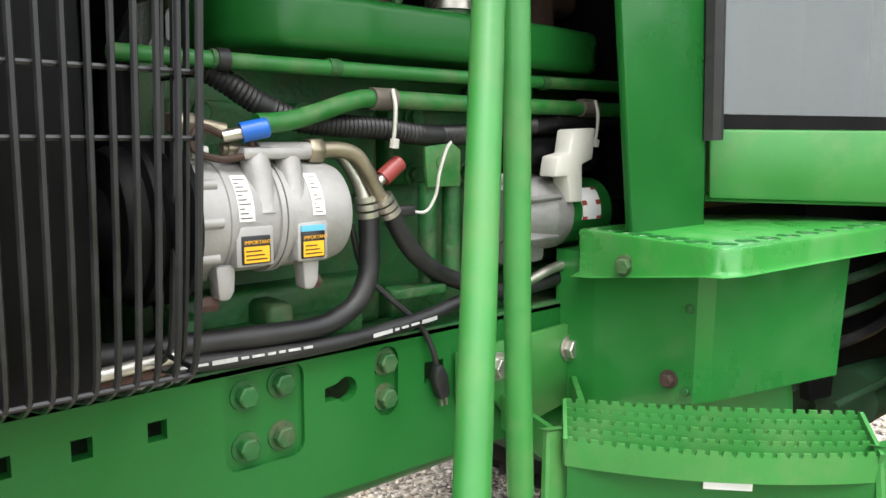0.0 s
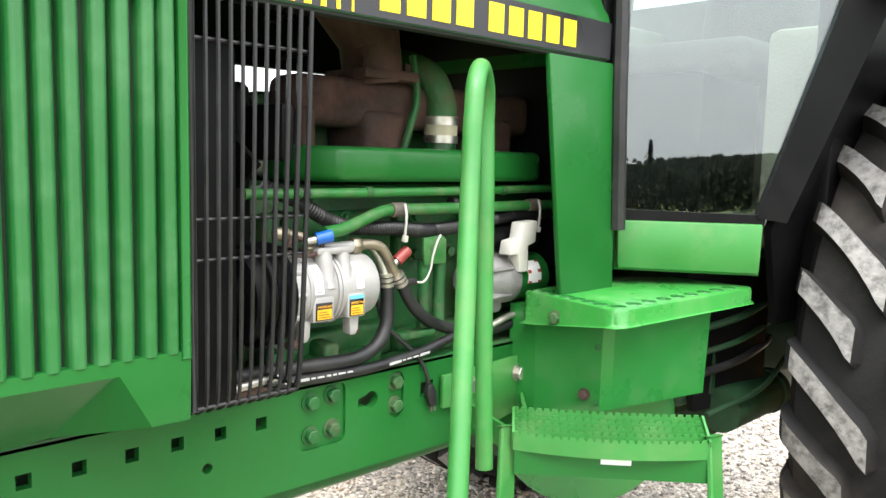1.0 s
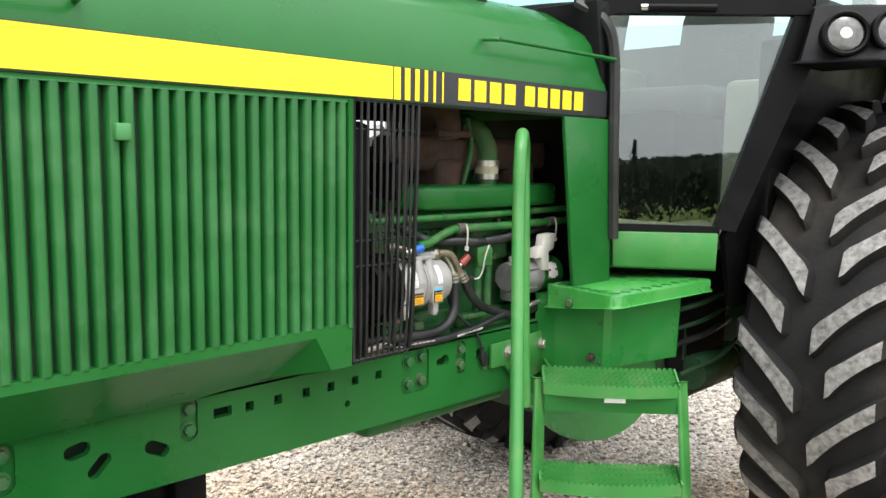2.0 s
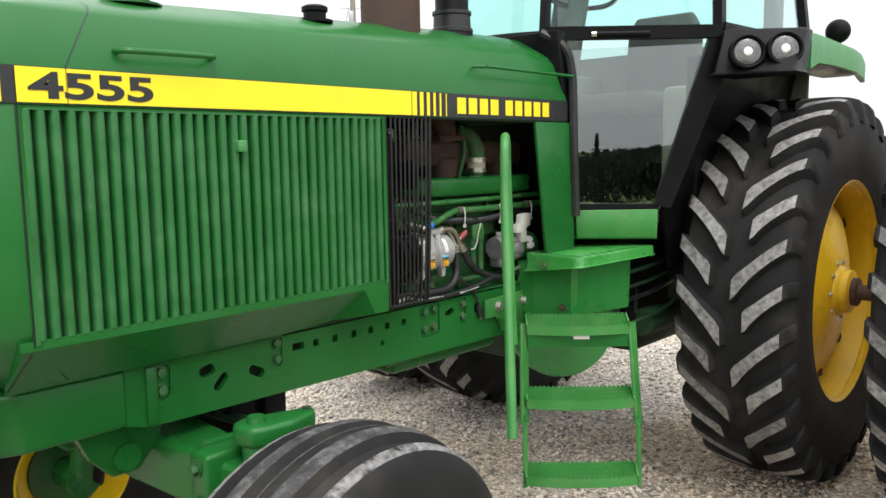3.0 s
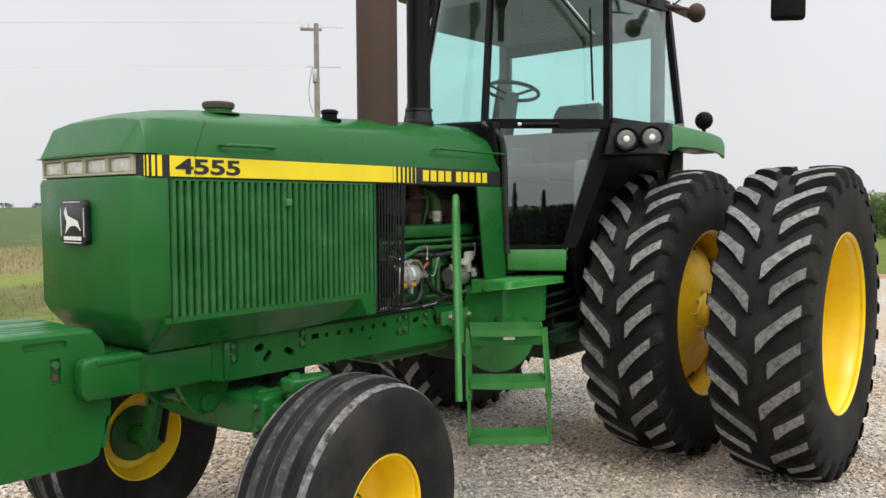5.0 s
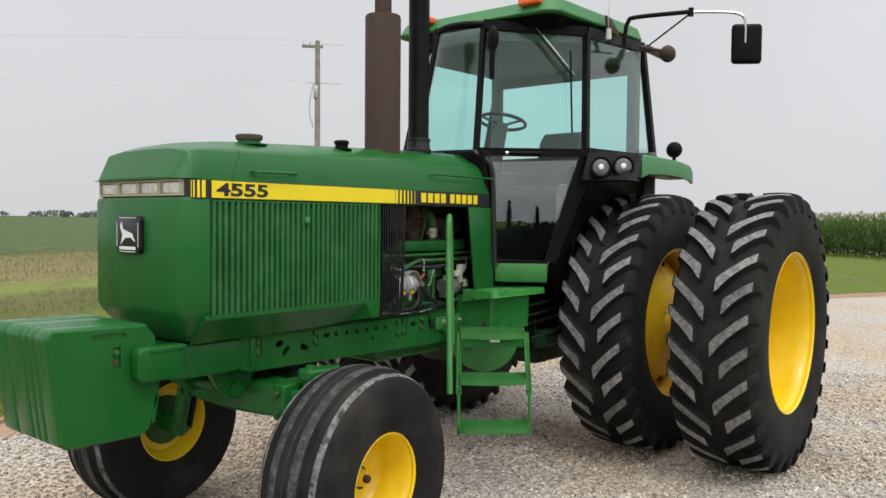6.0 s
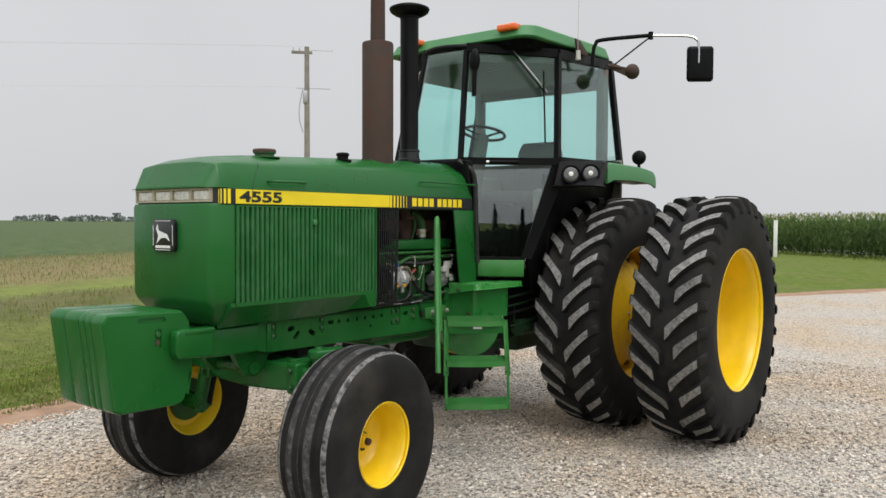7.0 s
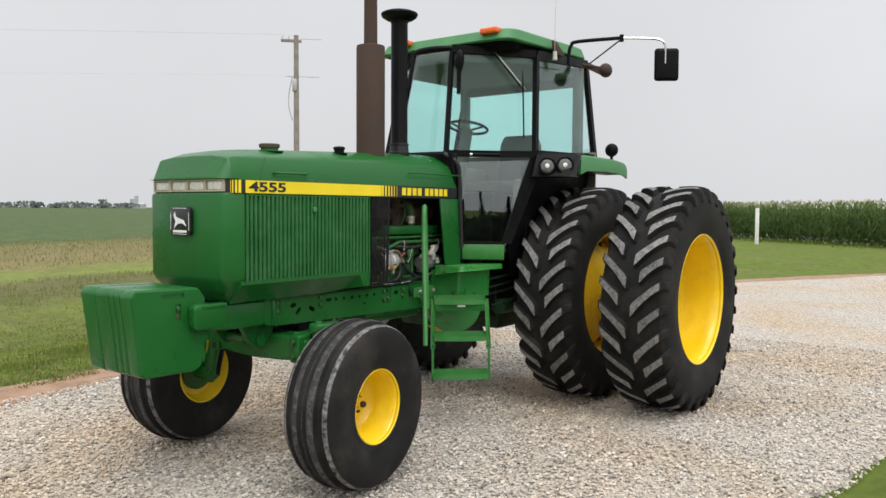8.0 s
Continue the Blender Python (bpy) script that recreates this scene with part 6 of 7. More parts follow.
tube(bm, [(-1.955, -0.288, 1.316), (-1.91, -0.282, 1.320), (-1.86, -0.272, 1.332), (-1.81, -0.265, 1.346), (-1.77, -0.263, 1.350), (-1.6, -0.262, 1.349), (-1.25, -0.262, 1.349)], 0.0115, 12, 8)
line2 = part("lower_line", bm, GREEN_TUBE, tractor)
for x in (-1.762, -1.35):
    bm = bmesh.new()
    rod(bm, (x - 0.018, -0.263, 1.350), (x + 0.018, -0.263, 1.350), 0.0145, seg=14)
    part("line_sleeve", bm, CLAMP, line2)
for x, y in ((-1.757, -0.264), (-1.545, -0.262), (-1.345, -0.262)):
    bm = bmesh.new()
    tube(bm, [(x, y - 0.014, 1.362), (x - 0.001, y - 0.021, 1.34), (x - 0.002, y - 0.020, 1.31), (x - 0.001, y - 0.015, 1.292)], 0.0026, 6, 5)
    rod(bm, (x, y - 0.018, 1.300), (x, y - 0.016, 1.289), 0.006, seg=8)
    part("zip_tie", bm, WHITE, line2, "white nylon cable tie")


def conduit(name, pts, r, label=""):
    """A corrugated sleeve, ridged at an even pitch."""
    line, out, left = curve_points(pts, 60), [], 0.0
    for p, q in zip(line, line[1:]):
        left += (q - p).length
        if left > 0.0030:
            out.append(q)
            left = 0.0
    b = bmesh.new()
    tube(b, out, r, 12, smooth=False, wave=0.0022)
    return part(name, b, HOSE, tractor, label, angle=60)


conduit("wiring_loom", [(-2.05, -0.235, 1.398), (-1.985, -0.245, 1.372), (-1.93, -0.25, 1.340), (-1.88, -0.25, 1.322), (-1.82, -0.255, 1.316), (-1.757, -0.258, 1.313), (-1.69, -0.255, 1.306), (-1.60, -0.25, 1.307), (-1.50, -0.25, 1.317), (-1.41, -0.25, 1.326)], 0.0125, "black corrugated wiring conduit")
conduit("second_loom", [(-1.50, -0.235, 1.330), (-1.46, -0.233, 1.322), (-1.42, -0.232, 1.318)], 0.013)
bm = bmesh.new()
tube(bm, [(-1.42, -0.25, 1.326), (-1.34, -0.248, 1.329), (-1.25, -0.245, 1.330)], 0.0145, 12, 8)
part("loom_tape", bm, HOSE, tractor, "black taped end of the wiring conduit")
for x, y, z, w in ((-1.60, -0.252, 1.36, 0.006), (-1.98, -0.262, 1.385, 0.007)):
    bm = bmesh.new()
    rod(bm, (x - w, y, z), (x + w, y, z), 0.0125, seg=14)
    part("tape_wrap", bm, HOSE, line1)

# air-conditioning compressor
CX0, CX1, CY, CZ, CR = -2.035, -1.838, -0.252, 1.212, 0.063
bm = bmesh.new()
lathe(bm, [(0, CX0 + 0.0), (CR * 0.9, CX0), (CR * 1.02, CX0 + 0.004), (CR * 1.02, CX0 + 0.030), (CR * 0.99, CX0 + 0.031), (CR * 0.99, CX0 + 0.034), (CR * 1.02, CX0 + 0.035), (CR * 1.02, CX0 + 0.042), (CR * 0.985, CX0 + 0.046), (CR * 0.985, CX0 + 0.12), (CR * 0.97, CX1 - 0.018),
           (CR * 0.90, CX1 - 0.004), (CR * 0.75, CX1), (0, CX1)], 40, Matrix.Translation((0, CY, CZ)) @ Matrix.Rotation(radians(-90), 4, "Z"))
for x, rr in ((-1.955, 0.0185), (-1.914, 0.0165)):
    rod(bm, (x, CY - 0.046, CZ + 0.004), (x, CY - 0.030, 1.284), rr, rr * 0.86, seg=20)
for x0 in (-2.003, -1.897):
    prism(bm, [(x0 - 0.011, 1.165), (x0 + 0.013, 1.165), (x0 + 0.011, 1.136), (x0 + 0.005, 1.126), (x0 - 0.008, 1.127)], "y", CY - 0.050, CY - 0.026, 0.004)
for x0, x1 in ((-1.996, -1.950), (-1.921, -1.880)):
    box(bm, x0, x1, CY - 0.0625, CY - 0.03, CZ - 0.050, CZ - 0.004, 0.004)
for x in (-1.938, -1.930):
    lathe(bm, [(CR * 0.9, x - 0.003), (CR * 1.045, x - 0.003), (CR * 1.045, x + 0.003), (CR * 0.9, x + 0.003)], 40, Matrix.Translation((0, CY, CZ)) @ Matrix.Rotation(radians(-90), 4, "Z"))
case_bolts = []
for k in range(7):
    a = radians(-75 + 38 * k)
    c = Vector((CX0 + 0.018, CY - CR * math.cos(a), CZ + CR * math.sin(a)))
    case_bolts.append((c - Vector((0.017, 0, 0)), c + Vector((0.006, 0, 0))))
comp = part("compressor", bm, ALU, tractor, "cast aluminium air-conditioning compressor with labels")
for p, q in case_bolts:
    bm = bmesh.new()
    rod(bm, p, q, 0.0065, seg=10)
    part("case_bolt", bm, ALU, comp)
bm = bmesh.new()
lathe(bm, [(0, -2.125), (0.03, -2.125), (0.04, -2.115), (0.075, -2.112), (0.080, -2.104), (0.080, -2.092), (0.088, -2.088), (0.090, -2.082), (0.082, -2.074), (0.090, -2.066), (0.082, -2.058), (0.090, -2.050), (0.088, -2.042), (0, -2.042)], 32, Matrix.Translation((0, CY, CZ)) @ Matrix.Rotation(radians(-90), 4, "Z"))
part("pulley", bm, BLACK, comp, "black belt pulley")
bm = bmesh.new()
box(bm, -1.975, -1.895, CY - 0.046, CY + 0.008, 1.277, 1.291, 0.005)
rod(bm, (-1.95, CY - 0.024, 1.286), (-1.862, CY - 0.015, 1.286), 0.0105, seg=14)
part("port_block", bm, ALU, comp)


def wrap_label(x0, x1, a0, a1, lift, mat, name, parent):
    """A thin label bent round the compressor; a0, a1: degrees above the level."""
    rings = []
    for k in range(7):
        a = radians(a0 + (a1 - a0) * k / 6)
        row = []
        for x, r in ((x0, CR * 0.985), (x0, CR * 0.985 + lift), (x1, CR * 0.985 + lift), (x1, CR * 0.985)):
            row.append((x, CY - r * math.cos(a), CZ + r * math.sin(a)))
        rings.append(row)
    b = bmesh.new()
    loft(b, rings)
    return part(name, b, mat, parent)


for x0, x1, a0, a1 in ((-1.993, -1.973, 0, 50), (-1.900, -1.884, 2, 50)):
    lab = wrap_label(x0, x1, a0, a1, 0.0012, LABEL_WHITE, "rating_label", comp)
    for k in range(10):
        a = a0 + (a1 - a0) * (k + 0.6) / 11
        wrap_label(x0 + 0.003, x1 - 0.003 - 0.004 * (k % 3), a, a + 1.3, 0.0016, CLAMP, "print_bar", lab)
for x0, x1 in ((-1.990, -1.956), (-1.917, -1.886)):
    b = bmesh.new()
    box(b, x0, x1, CY - 0.0645, CY - 0.060, CZ - 0.0465, CZ - 0.0155, 0.001)
    lab = part("caution_label", b, DECAL_BLACK, comp, "black and amber caution label")
    b = bmesh.new()
    box(b, x0 + 0.002, x1 - 0.002, CY - 0.0652, CY - 0.063, CZ - 0.0445, CZ - 0.027)
    part("amber_field", b, LABEL_ORANGE, lab)
    letters("IMPORTANT", 0.0058, LABEL_ORANGE, lab, pose(x0 + 0.0025, CY - 0.0647, CZ - 0.0245) @ FACE_LEFT, "caution_word", depth=0.0002, width=0.98)
    for k in range(3):
        b = bmesh.new()
        box(b, x0 + 0.004, x1 - 0.005 - 0.003 * k, CY - 0.0656, CY - 0.0650, CZ - 0.0415 + 0.0045 * k, CZ - 0.0402 + 0.0045 * k)
        part("print_bar", b, DECAL_BLACK, lab)
b = bmesh.new()
box(b, -1.917, -1.886, CY - 0.0645, CY - 0.060, CZ - 0.0155, CZ - 0.009)
part("blue_strip", b, LABEL_BLUE, comp)
for x, z in ((-2.015, 1.122), (-1.885, 1.132)):
    bm = bmesh.new()
    rod(bm, (x - 0.012, CY - 0.030, z), (x + 0.010, CY - 0.030, z), 0.009, seg=6)
    part("mount_bolt", bm, RUST, comp)
for x in (-2.02, -1.905):
    bm = bmesh.new()
    box(bm, x - 0.022, x + 0.014, CY - 0.004, CY + 0.06, 1.062, 1.104, 0.010, 3)
    part("mount_lug", bm, GREEN_OLD, tractor)
bm = bmesh.new()
box(bm, -2.04, -1.78, -0.245, -0.16, 1.045, 1.075, 0.008)
part("mount_bracket", bm, GREEN_OLD, tractor)

# fittings and pipes from the compressor
bm = bmesh.new()
hexa = [(CY - 0.014 + 0.0165 * math.cos(math.pi / 3 * i), 1.286 + 0.0165 * math.sin(math.pi / 3 * i)) for i in range(6)]
prism(bm, hexa, "x", -1.878, -1.858, 0.002, 1)
nut = part("pipe_nut", bm, BRASS, tractor)
bm = bmesh.new()
tube(bm, [(-1.862, -0.266, 1.286), (-1.835, -0.268, 1.287), (-1.81, -0.27, 1.280), (-1.793, -0.271, 1.260), (-1.780, -0.272, 1.236), (-1.770, -0.272, 1.222)], 0.0098, 14, 8)
part("bent_pipe", bm, BRASS, nut, "dull steel bent pipe")
for p, q in (((-1.771, -0.272, 1.226), (-1.754, -0.272, 1.201)), ((-1.789, -0.262, 1.228), (-1.784, -0.262, 1.198))):
    for k in range(3):
        a, b = Vector(p), Vector(q)
        bm = bmesh.new()
        rod(bm, a.lerp(b, k / 3), a.lerp(b, k / 3 + 0.24), 0.0145, seg=16)
        part("crimp_collar", bm, STEEL, nut)
bm = bmesh.new()
tube(bm, [(-1.83, -0.235, 1.285), (-1.815, -0.245, 1.28), (-1.80, -0.255, 1.255), (-1.789, -0.262, 1.22)], 0.009, 12, 6)
part("rear_pipe", bm, STEEL, nut)
for tip, tail, mat, nm in (((-1.948, -0.300, 1.312), (-1.975, -0.292, 1.306), BLUE_CAP, "blue_cap"), ((-1.742, -0.272, 1.270), (-1.768, -0.270, 1.250), RED_CAP, "red_cap")):
    a, b = Vector(tip), Vector(tail)
    bm = bmesh.new()
    rod(bm, a, b, 0.0112, seg=18)
    rod(bm, a, a + (a - b).normalized() * 0.002, 0.0112, 0.009, seg=18)
    cap = part(nm, bm, mat, tractor)
    bm = bmesh.new()
    rod(bm, b, b + (b - a) * 0.7, 0.007, seg=12)
    part("valve_stem", bm, STEEL, cap)
bm = bmesh.new()
tube(bm, [(-1.985, -0.285, 1.30), (-2.02, -0.29, 1.312), (-2.03, -0.292, 1.29), (-2.0, -0.292, 1.278), (-1.965, -0.292, 1.284), (-1.962, -0.29, 1.30)], 0.004, 8, 6)
part("wire_loop", bm, RUST_DARK, tractor)
bm = bmesh.new()
hx = [(-0.268 + 0.013 * math.cos(math.pi / 3 * i), 1.316 + 0.013 * math.sin(math.pi / 3 * i)) for i in range(6)]
prism(bm, hx, "x", -2.045, -2.018, 0.002, 1)
rod(bm, (-2.02, -0.268, 1.316), (-1.985, -0.275, 1.308), 0.008, seg=12)
part("brass_fitting", bm, BRASS, tractor)
bm = bmesh.new()
hx = [(-0.275 + 0.010 * math.cos(math.pi / 3 * i), 1.289 + 0.010 * math.sin(math.pi / 3 * i)) for i in range(6)]
prism(bm, hx, "x", -1.985, -1.970, 0.0015, 1)
rod(bm, (-1.99, -0.275, 1.289), (-1.955, -0.275, 1.287), 0.0065, seg=12)
part("brass_nut", bm, BRASS, tractor)
bm = bmesh.new()
box(bm, -2.028, -2.008, -0.285, -0.262, 1.279, 1.292, 0.003)
part("white_plug", bm, WHITE, tractor)


def hose(name, pts, r, label):
    b = bmesh.new()
    tube(b, pts, r, 14, 8)
    return part(name, b, HOSE, tractor, label)


hose("suction_hose", [(-1.785, -0.262, 1.205), (-1.786, -0.265, 1.165), (-1.792, -0.268, 1.123), (-1.818, -0.272, 1.090), (-1.869, -0.274, 1.073), (-1.95, -0.274, 1.074), (-2.05, -0.272, 1.078), (-2.22, -0.27, 1.082)], 0.0135, "thick black rubber hose")
hose("discharge_hose", [(-1.755, -0.272, 1.203), (-1.742, -0.272, 1.180), (-1.715, -0.270, 1.148), (-1.67, -0.266, 1.117), (-1.623, -0.264, 1.098), (-1.57, -0.262, 1.082), (-1.532, -0.262, 1.074), (-1.46, -0.262, 1.075), (-1.34, -0.26, 1.09)], 0.0125, "black rubber hose")
printed = hose("printed_hose", [(-2.24, -0.282, 1.062), (-2.12, -0.282, 1.060), (-2.032, -0.282, 1.058), (-1.95, -0.282, 1.052), (-1.87, -0.281, 1.050), (-1.79, -0.279, 1.052), (-1.707, -0.277, 1.060), (-1.65, -0.274, 1.070), (-1.58, -0.268, 1.082)], 0.0098, "black hose with a broken line of white print")
for x0, widths, z0, rise in ((-2.10, (0.030, 0.008, 0.011, 0.016, 0.030, 0.009, 0.015, 0.010, 0.008, 0.016, 0.012), 1.0602, -0.026), (-1.80, (0.030, 0.007, 0.011, 0.014, 0.026), 1.0528, 0.075)):
    x = x0
    for w in widths:
        b = bmesh.new()
        h = 0.0024 if w > 0.02 else 0.0014
        za, zb = z0 + rise * (x - x0), z0 + rise * (x + w - x0)
        prism(b, [(x, za - h), (x + w, zb - h), (x + w, zb + h), (x, za + h)], "y", -0.2922, -0.2908)
        part("print_bar", b, PRINT, printed)
        x += w + 0.0045
bm = bmesh.new()
tube(bm, [(-2.25, -0.27, 1.095), (-2.16, -0.29, 1.058), (-2.07, -0.292, 1.062)], 0.009, 10, 8)
part("lower_pipe", bm, RUST, tractor)
bm = bmesh.new()
tube(bm, [(-2.25, -0.31, 1.070), (-2.16, -0.31, 1.072), (-2.06, -0.30, 1.076)], 0.007, 10, 8)
part("steel_pipe", bm, STEEL, tractor)
bm = bmesh.new()
rod(bm, (-1.495, -0.266, 1.075), (-1.520, -0.266, 1.071), 0.0138, seg=14)
part("hose_tag", bm, STEEL, tractor)
bm = bmesh.new()
tube(bm, [(-1.49, -0.268, 1.083), (-1.44, -0.272, 1.098), (-1.39, -0.272, 1.104), (-1.36, -0.27, 1.106)], 0.008, 10, 6)
part("grey_line", bm, STEEL, tractor)

# lead with its connector hanging over the rail
bm = bmesh.new()
tube(bm, [(-1.80, -0.245, 1.19), (-1.785, -0.25, 1.13), (-1.75, -0.262, 1.09), (-1.71, -0.275, 1.05), (-1.695, -0.284, 1.015), (-1.686, -0.284, 0.985)], 0.0042, 8, 8)
lead = part("block_heater_lead", bm, HOSE, tractor, "black lead with a hanging connector")
bm = bmesh.new()
prism(bm, [(-1.693, 0.992), (-1.680, 0.992), (-1.670, 0.975), (-1.667, 0.945), (-1.684, 0.942), (-1.697, 0.972)], "y", -0.291, -0.277, 0.003)
part("connector", bm, HOSE, lead)
for dx in (0.0, 0.009):
    bm = bmesh.new()
    rod(bm, (-1.680 + dx, -0.284, 0.945), (-1.678 + dx, -0.284, 0.932), 0.0022, seg=6)
    part("prong", bm, CLAMP, lead)
bm = bmesh.new()
tube(bm, [(-1.73, -0.275, 1.207), (-1.70, -0.275, 1.204), (-1.685, -0.278, 1.225), (-1.680, -0.28, 1.255), (-1.668, -0.28, 1.285), (-1.655, -0.275, 1.296)], 0.0022, 6, 8)
part("white_wire", bm, WHITE, tractor)
bm = bmesh.new()
box(bm, -1.757, -1.722, -0.282, -0.268, 1.200, 1.214, 0.003)
part("wire_plug", bm, HOSE, tractor)

# filter bracket and post
bm = bmesh.new()
prism(bm, [(-1.690, 1.290), (-1.64, 1.295), (-1.625, 1.285), (-1.625, 1.235), (-1.685, 1.235)], "y", -0.262, -0.256, 0.001)
prism(bm, oval(-1.66, 1.268, 0.02, 0.02), "y", -0.2635, -0.262)
brk = part("post_bracket", bm, GREEN_TUBE, tractor)
for x in (-1.672, -1.628):
    bm = bmesh.new()
    rod(bm, (x, -0.245, 1.10), (x, -0.245, 1.24), 0.013, seg=14)
    part("post", bm, GREEN_OLD, brk)
bm = bmesh.new()
prism(bm, oval(-1.70, -0.255, 0.10, 0.034, 0.0), "z", 1.088, 1.102, 0.003)
part("cover_plate", bm, GREEN_OLD, block)

# starter motor with its solenoid
bm = bmesh.new()
rod(bm, (-1.555, -0.245, 1.188), (-1.47, -0.245, 1.186), 0.042, 0.058, seg=28)
rod(bm, (-1.47, -0.245, 1.186), (-1.435, -0.245, 1.186), 0.058, seg=28)
box(bm, -1.545, -1.46, -0.27, -0.21, 1.11, 1.16, 0.012)
for k in range(5):
    a = k * 1.1
    box(bm, -1.54, -1.46, -0.004, 0.004, 0.045, 0.062, 0.002, 1, Matrix.Translation((0, -0.245, 1.187)) @ Matrix.Rotation(a, 4, "X"))
starter = part("starter", bm, ALU_DARK, tractor, "aluminium nosed starter motor")
bm = bmesh.new()
rod(bm, (-1.435, -0.245, 1.186), (-1.335, -0.245, 1.184), 0.054, seg=28)
part("starter_body", bm, GREEN, starter)
bm = bmesh.new()
rings = []
for k in range(6):
    a = radians(-10 + 55 * k / 5)
    rings.append([(x, -0.245 - r * math.cos(a), 1.185 + r * math.sin(a)) for x, r in ((-1.41, 0.0535), (-1.41, 0.0555), (-1.365, 0.0555), (-1.365, 0.0535))])
loft(bm, rings)
lab = part("red_label", bm, LABEL_WHITE, starter)
for a0, xa, xb in ((-10, -1.410, -1.399), (-10, -1.376, -1.365)):
    bm = bmesh.new()
    rings = []
    for k in range(3):
        a = radians(a0 + 55 * k / 2)
        rings.append([(x, -0.245 - r * math.cos(a), 1.185 + r * math.sin(a)) for x, r in ((xa, 0.0552), (xa, 0.0562), (xb, 0.0562), (xb, 0.0552))])
    loft(bm, rings)
    part("red_field", bm, RED_CAP, lab)
bm = bmesh.new()
prism(bm, [(-1.488, 1.245), (-1.482, 1.275), (-1.455, 1.280), (-1.448, 1.315), (-1.395, 1.318), (-1.40, 1.270), (-1.425, 1.262), (-1.422, 1.205), (-1.452, 1.205), (-1.458, 1.245)], "y", -0.308, -0.275, 0.003)
part("white_cover", bm, WHITE, starter, "white plastic terminal cover")
bm = bmesh.new()
rod(bm, (-1.50, -0.24, 1.275), (-1.34, -0.24, 1.275), 0.030, seg=20)
part("solenoid", bm, BLACK, starter)

# the whole engine sits a little further in
for ob in tractor.children:
    if ob not in before_engine:
        ob.location += Vector((0.016 if ob.name.startswith("starter") else 0.004, 0.023, 0.0))

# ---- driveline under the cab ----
# housings below are painted darker for the shade under the cab
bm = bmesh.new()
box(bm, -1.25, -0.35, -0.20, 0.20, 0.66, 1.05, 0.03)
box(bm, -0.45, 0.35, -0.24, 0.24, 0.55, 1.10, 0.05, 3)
part("transmission", bm, GREEN_SHADED, tractor, "dark green transmission housing")
bm = bmesh.new()
tank = Matrix.Translation((-1.12, -0.20, 0.845)) @ Matrix.Rotation(radians(-40), 4, "Z")
lathe(bm, [(0, -0.20), (0.20, -0.20), (0.215, -0.19), (0.22, -0.17), (0.22, 0.30), (0, 0.30)], 40, tank)
part("belly_tank", bm, GREEN_SIDE, tractor, "rounded dark green tank under the cab")
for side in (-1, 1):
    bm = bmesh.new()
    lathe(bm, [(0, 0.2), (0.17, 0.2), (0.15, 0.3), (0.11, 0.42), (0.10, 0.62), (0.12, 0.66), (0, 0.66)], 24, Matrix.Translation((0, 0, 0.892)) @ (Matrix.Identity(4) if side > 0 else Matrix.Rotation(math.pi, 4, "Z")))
    part("axle_housing", bm, GREEN_SHADED, tractor)
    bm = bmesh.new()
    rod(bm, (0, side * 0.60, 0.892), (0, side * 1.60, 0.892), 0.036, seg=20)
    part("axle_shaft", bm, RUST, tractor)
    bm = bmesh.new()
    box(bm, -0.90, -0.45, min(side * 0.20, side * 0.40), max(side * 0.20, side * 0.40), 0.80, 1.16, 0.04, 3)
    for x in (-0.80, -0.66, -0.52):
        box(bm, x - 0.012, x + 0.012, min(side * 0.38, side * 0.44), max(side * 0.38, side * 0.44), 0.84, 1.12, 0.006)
    under = part("under_cab_box", bm, GREEN_SHADED, tractor)
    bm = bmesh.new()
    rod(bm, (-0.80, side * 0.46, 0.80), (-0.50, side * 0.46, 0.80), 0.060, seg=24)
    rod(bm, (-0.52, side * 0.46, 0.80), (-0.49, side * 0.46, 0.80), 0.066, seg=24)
    part("filter_canister", bm, GREEN_SHADED, under, "filter canister in grimy green darkened for shade")
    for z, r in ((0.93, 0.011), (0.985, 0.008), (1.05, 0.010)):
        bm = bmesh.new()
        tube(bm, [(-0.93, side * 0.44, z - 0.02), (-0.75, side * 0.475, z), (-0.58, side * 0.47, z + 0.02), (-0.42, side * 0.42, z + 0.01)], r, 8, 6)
        part("hydraulic_pipe", bm, HOSE if r > 0.0105 else GREEN_SHADED, under)
bm = bmesh.new()
tube(bm, [(-0.95, -0.50, 0.83), (-0.72, -0.53, 0.86), (-0.5, -0.5, 0.90), (-0.3, -0.45, 0.92)], 0.007, 8, 6)
part("hydraulic_line", bm, GREEN_SHADED, tractor)
# ---- the surroundings ----
CORN = leaf_material("corn_leaves", (0.105, 0.165, 0.05), 0.45, 0.8)
TASSEL = material("corn_tassels", (0.40, 0.36, 0.20), 0.9, vary=0.2)
# leaf colour greyed and lightened to carry the haze of distance
HAZY_LEAF = material("hazed_foliage", (0.15, 0.175, 0.155), 0.9, vary=0.4, scale=0.05)
BLADE = leaf_material("grass_blades", (0.155, 0.21, 0.040), 0.35, 1.5)
BLADE_DRY = leaf_material("dry_grass", (0.27, 0.215, 0.105), 0.3, 1.2)
SOIL = material("reddish_soil", (0.29, 0.175, 0.105), 0.95, vary=0.3, scale=4, grain=0.8, grain_scale=30, dirt=(0.40, 0.32, 0.24), dirt_amount=0.5, dirt_scale=6)
FLOWER = material("white_clover", (0.75, 0.74, 0.68), 0.8, vary=0.1)
GALV = material("galvanised_iron", (0.42, 0.43, 0.44), 0.5, metal=0.5, vary=0.15)


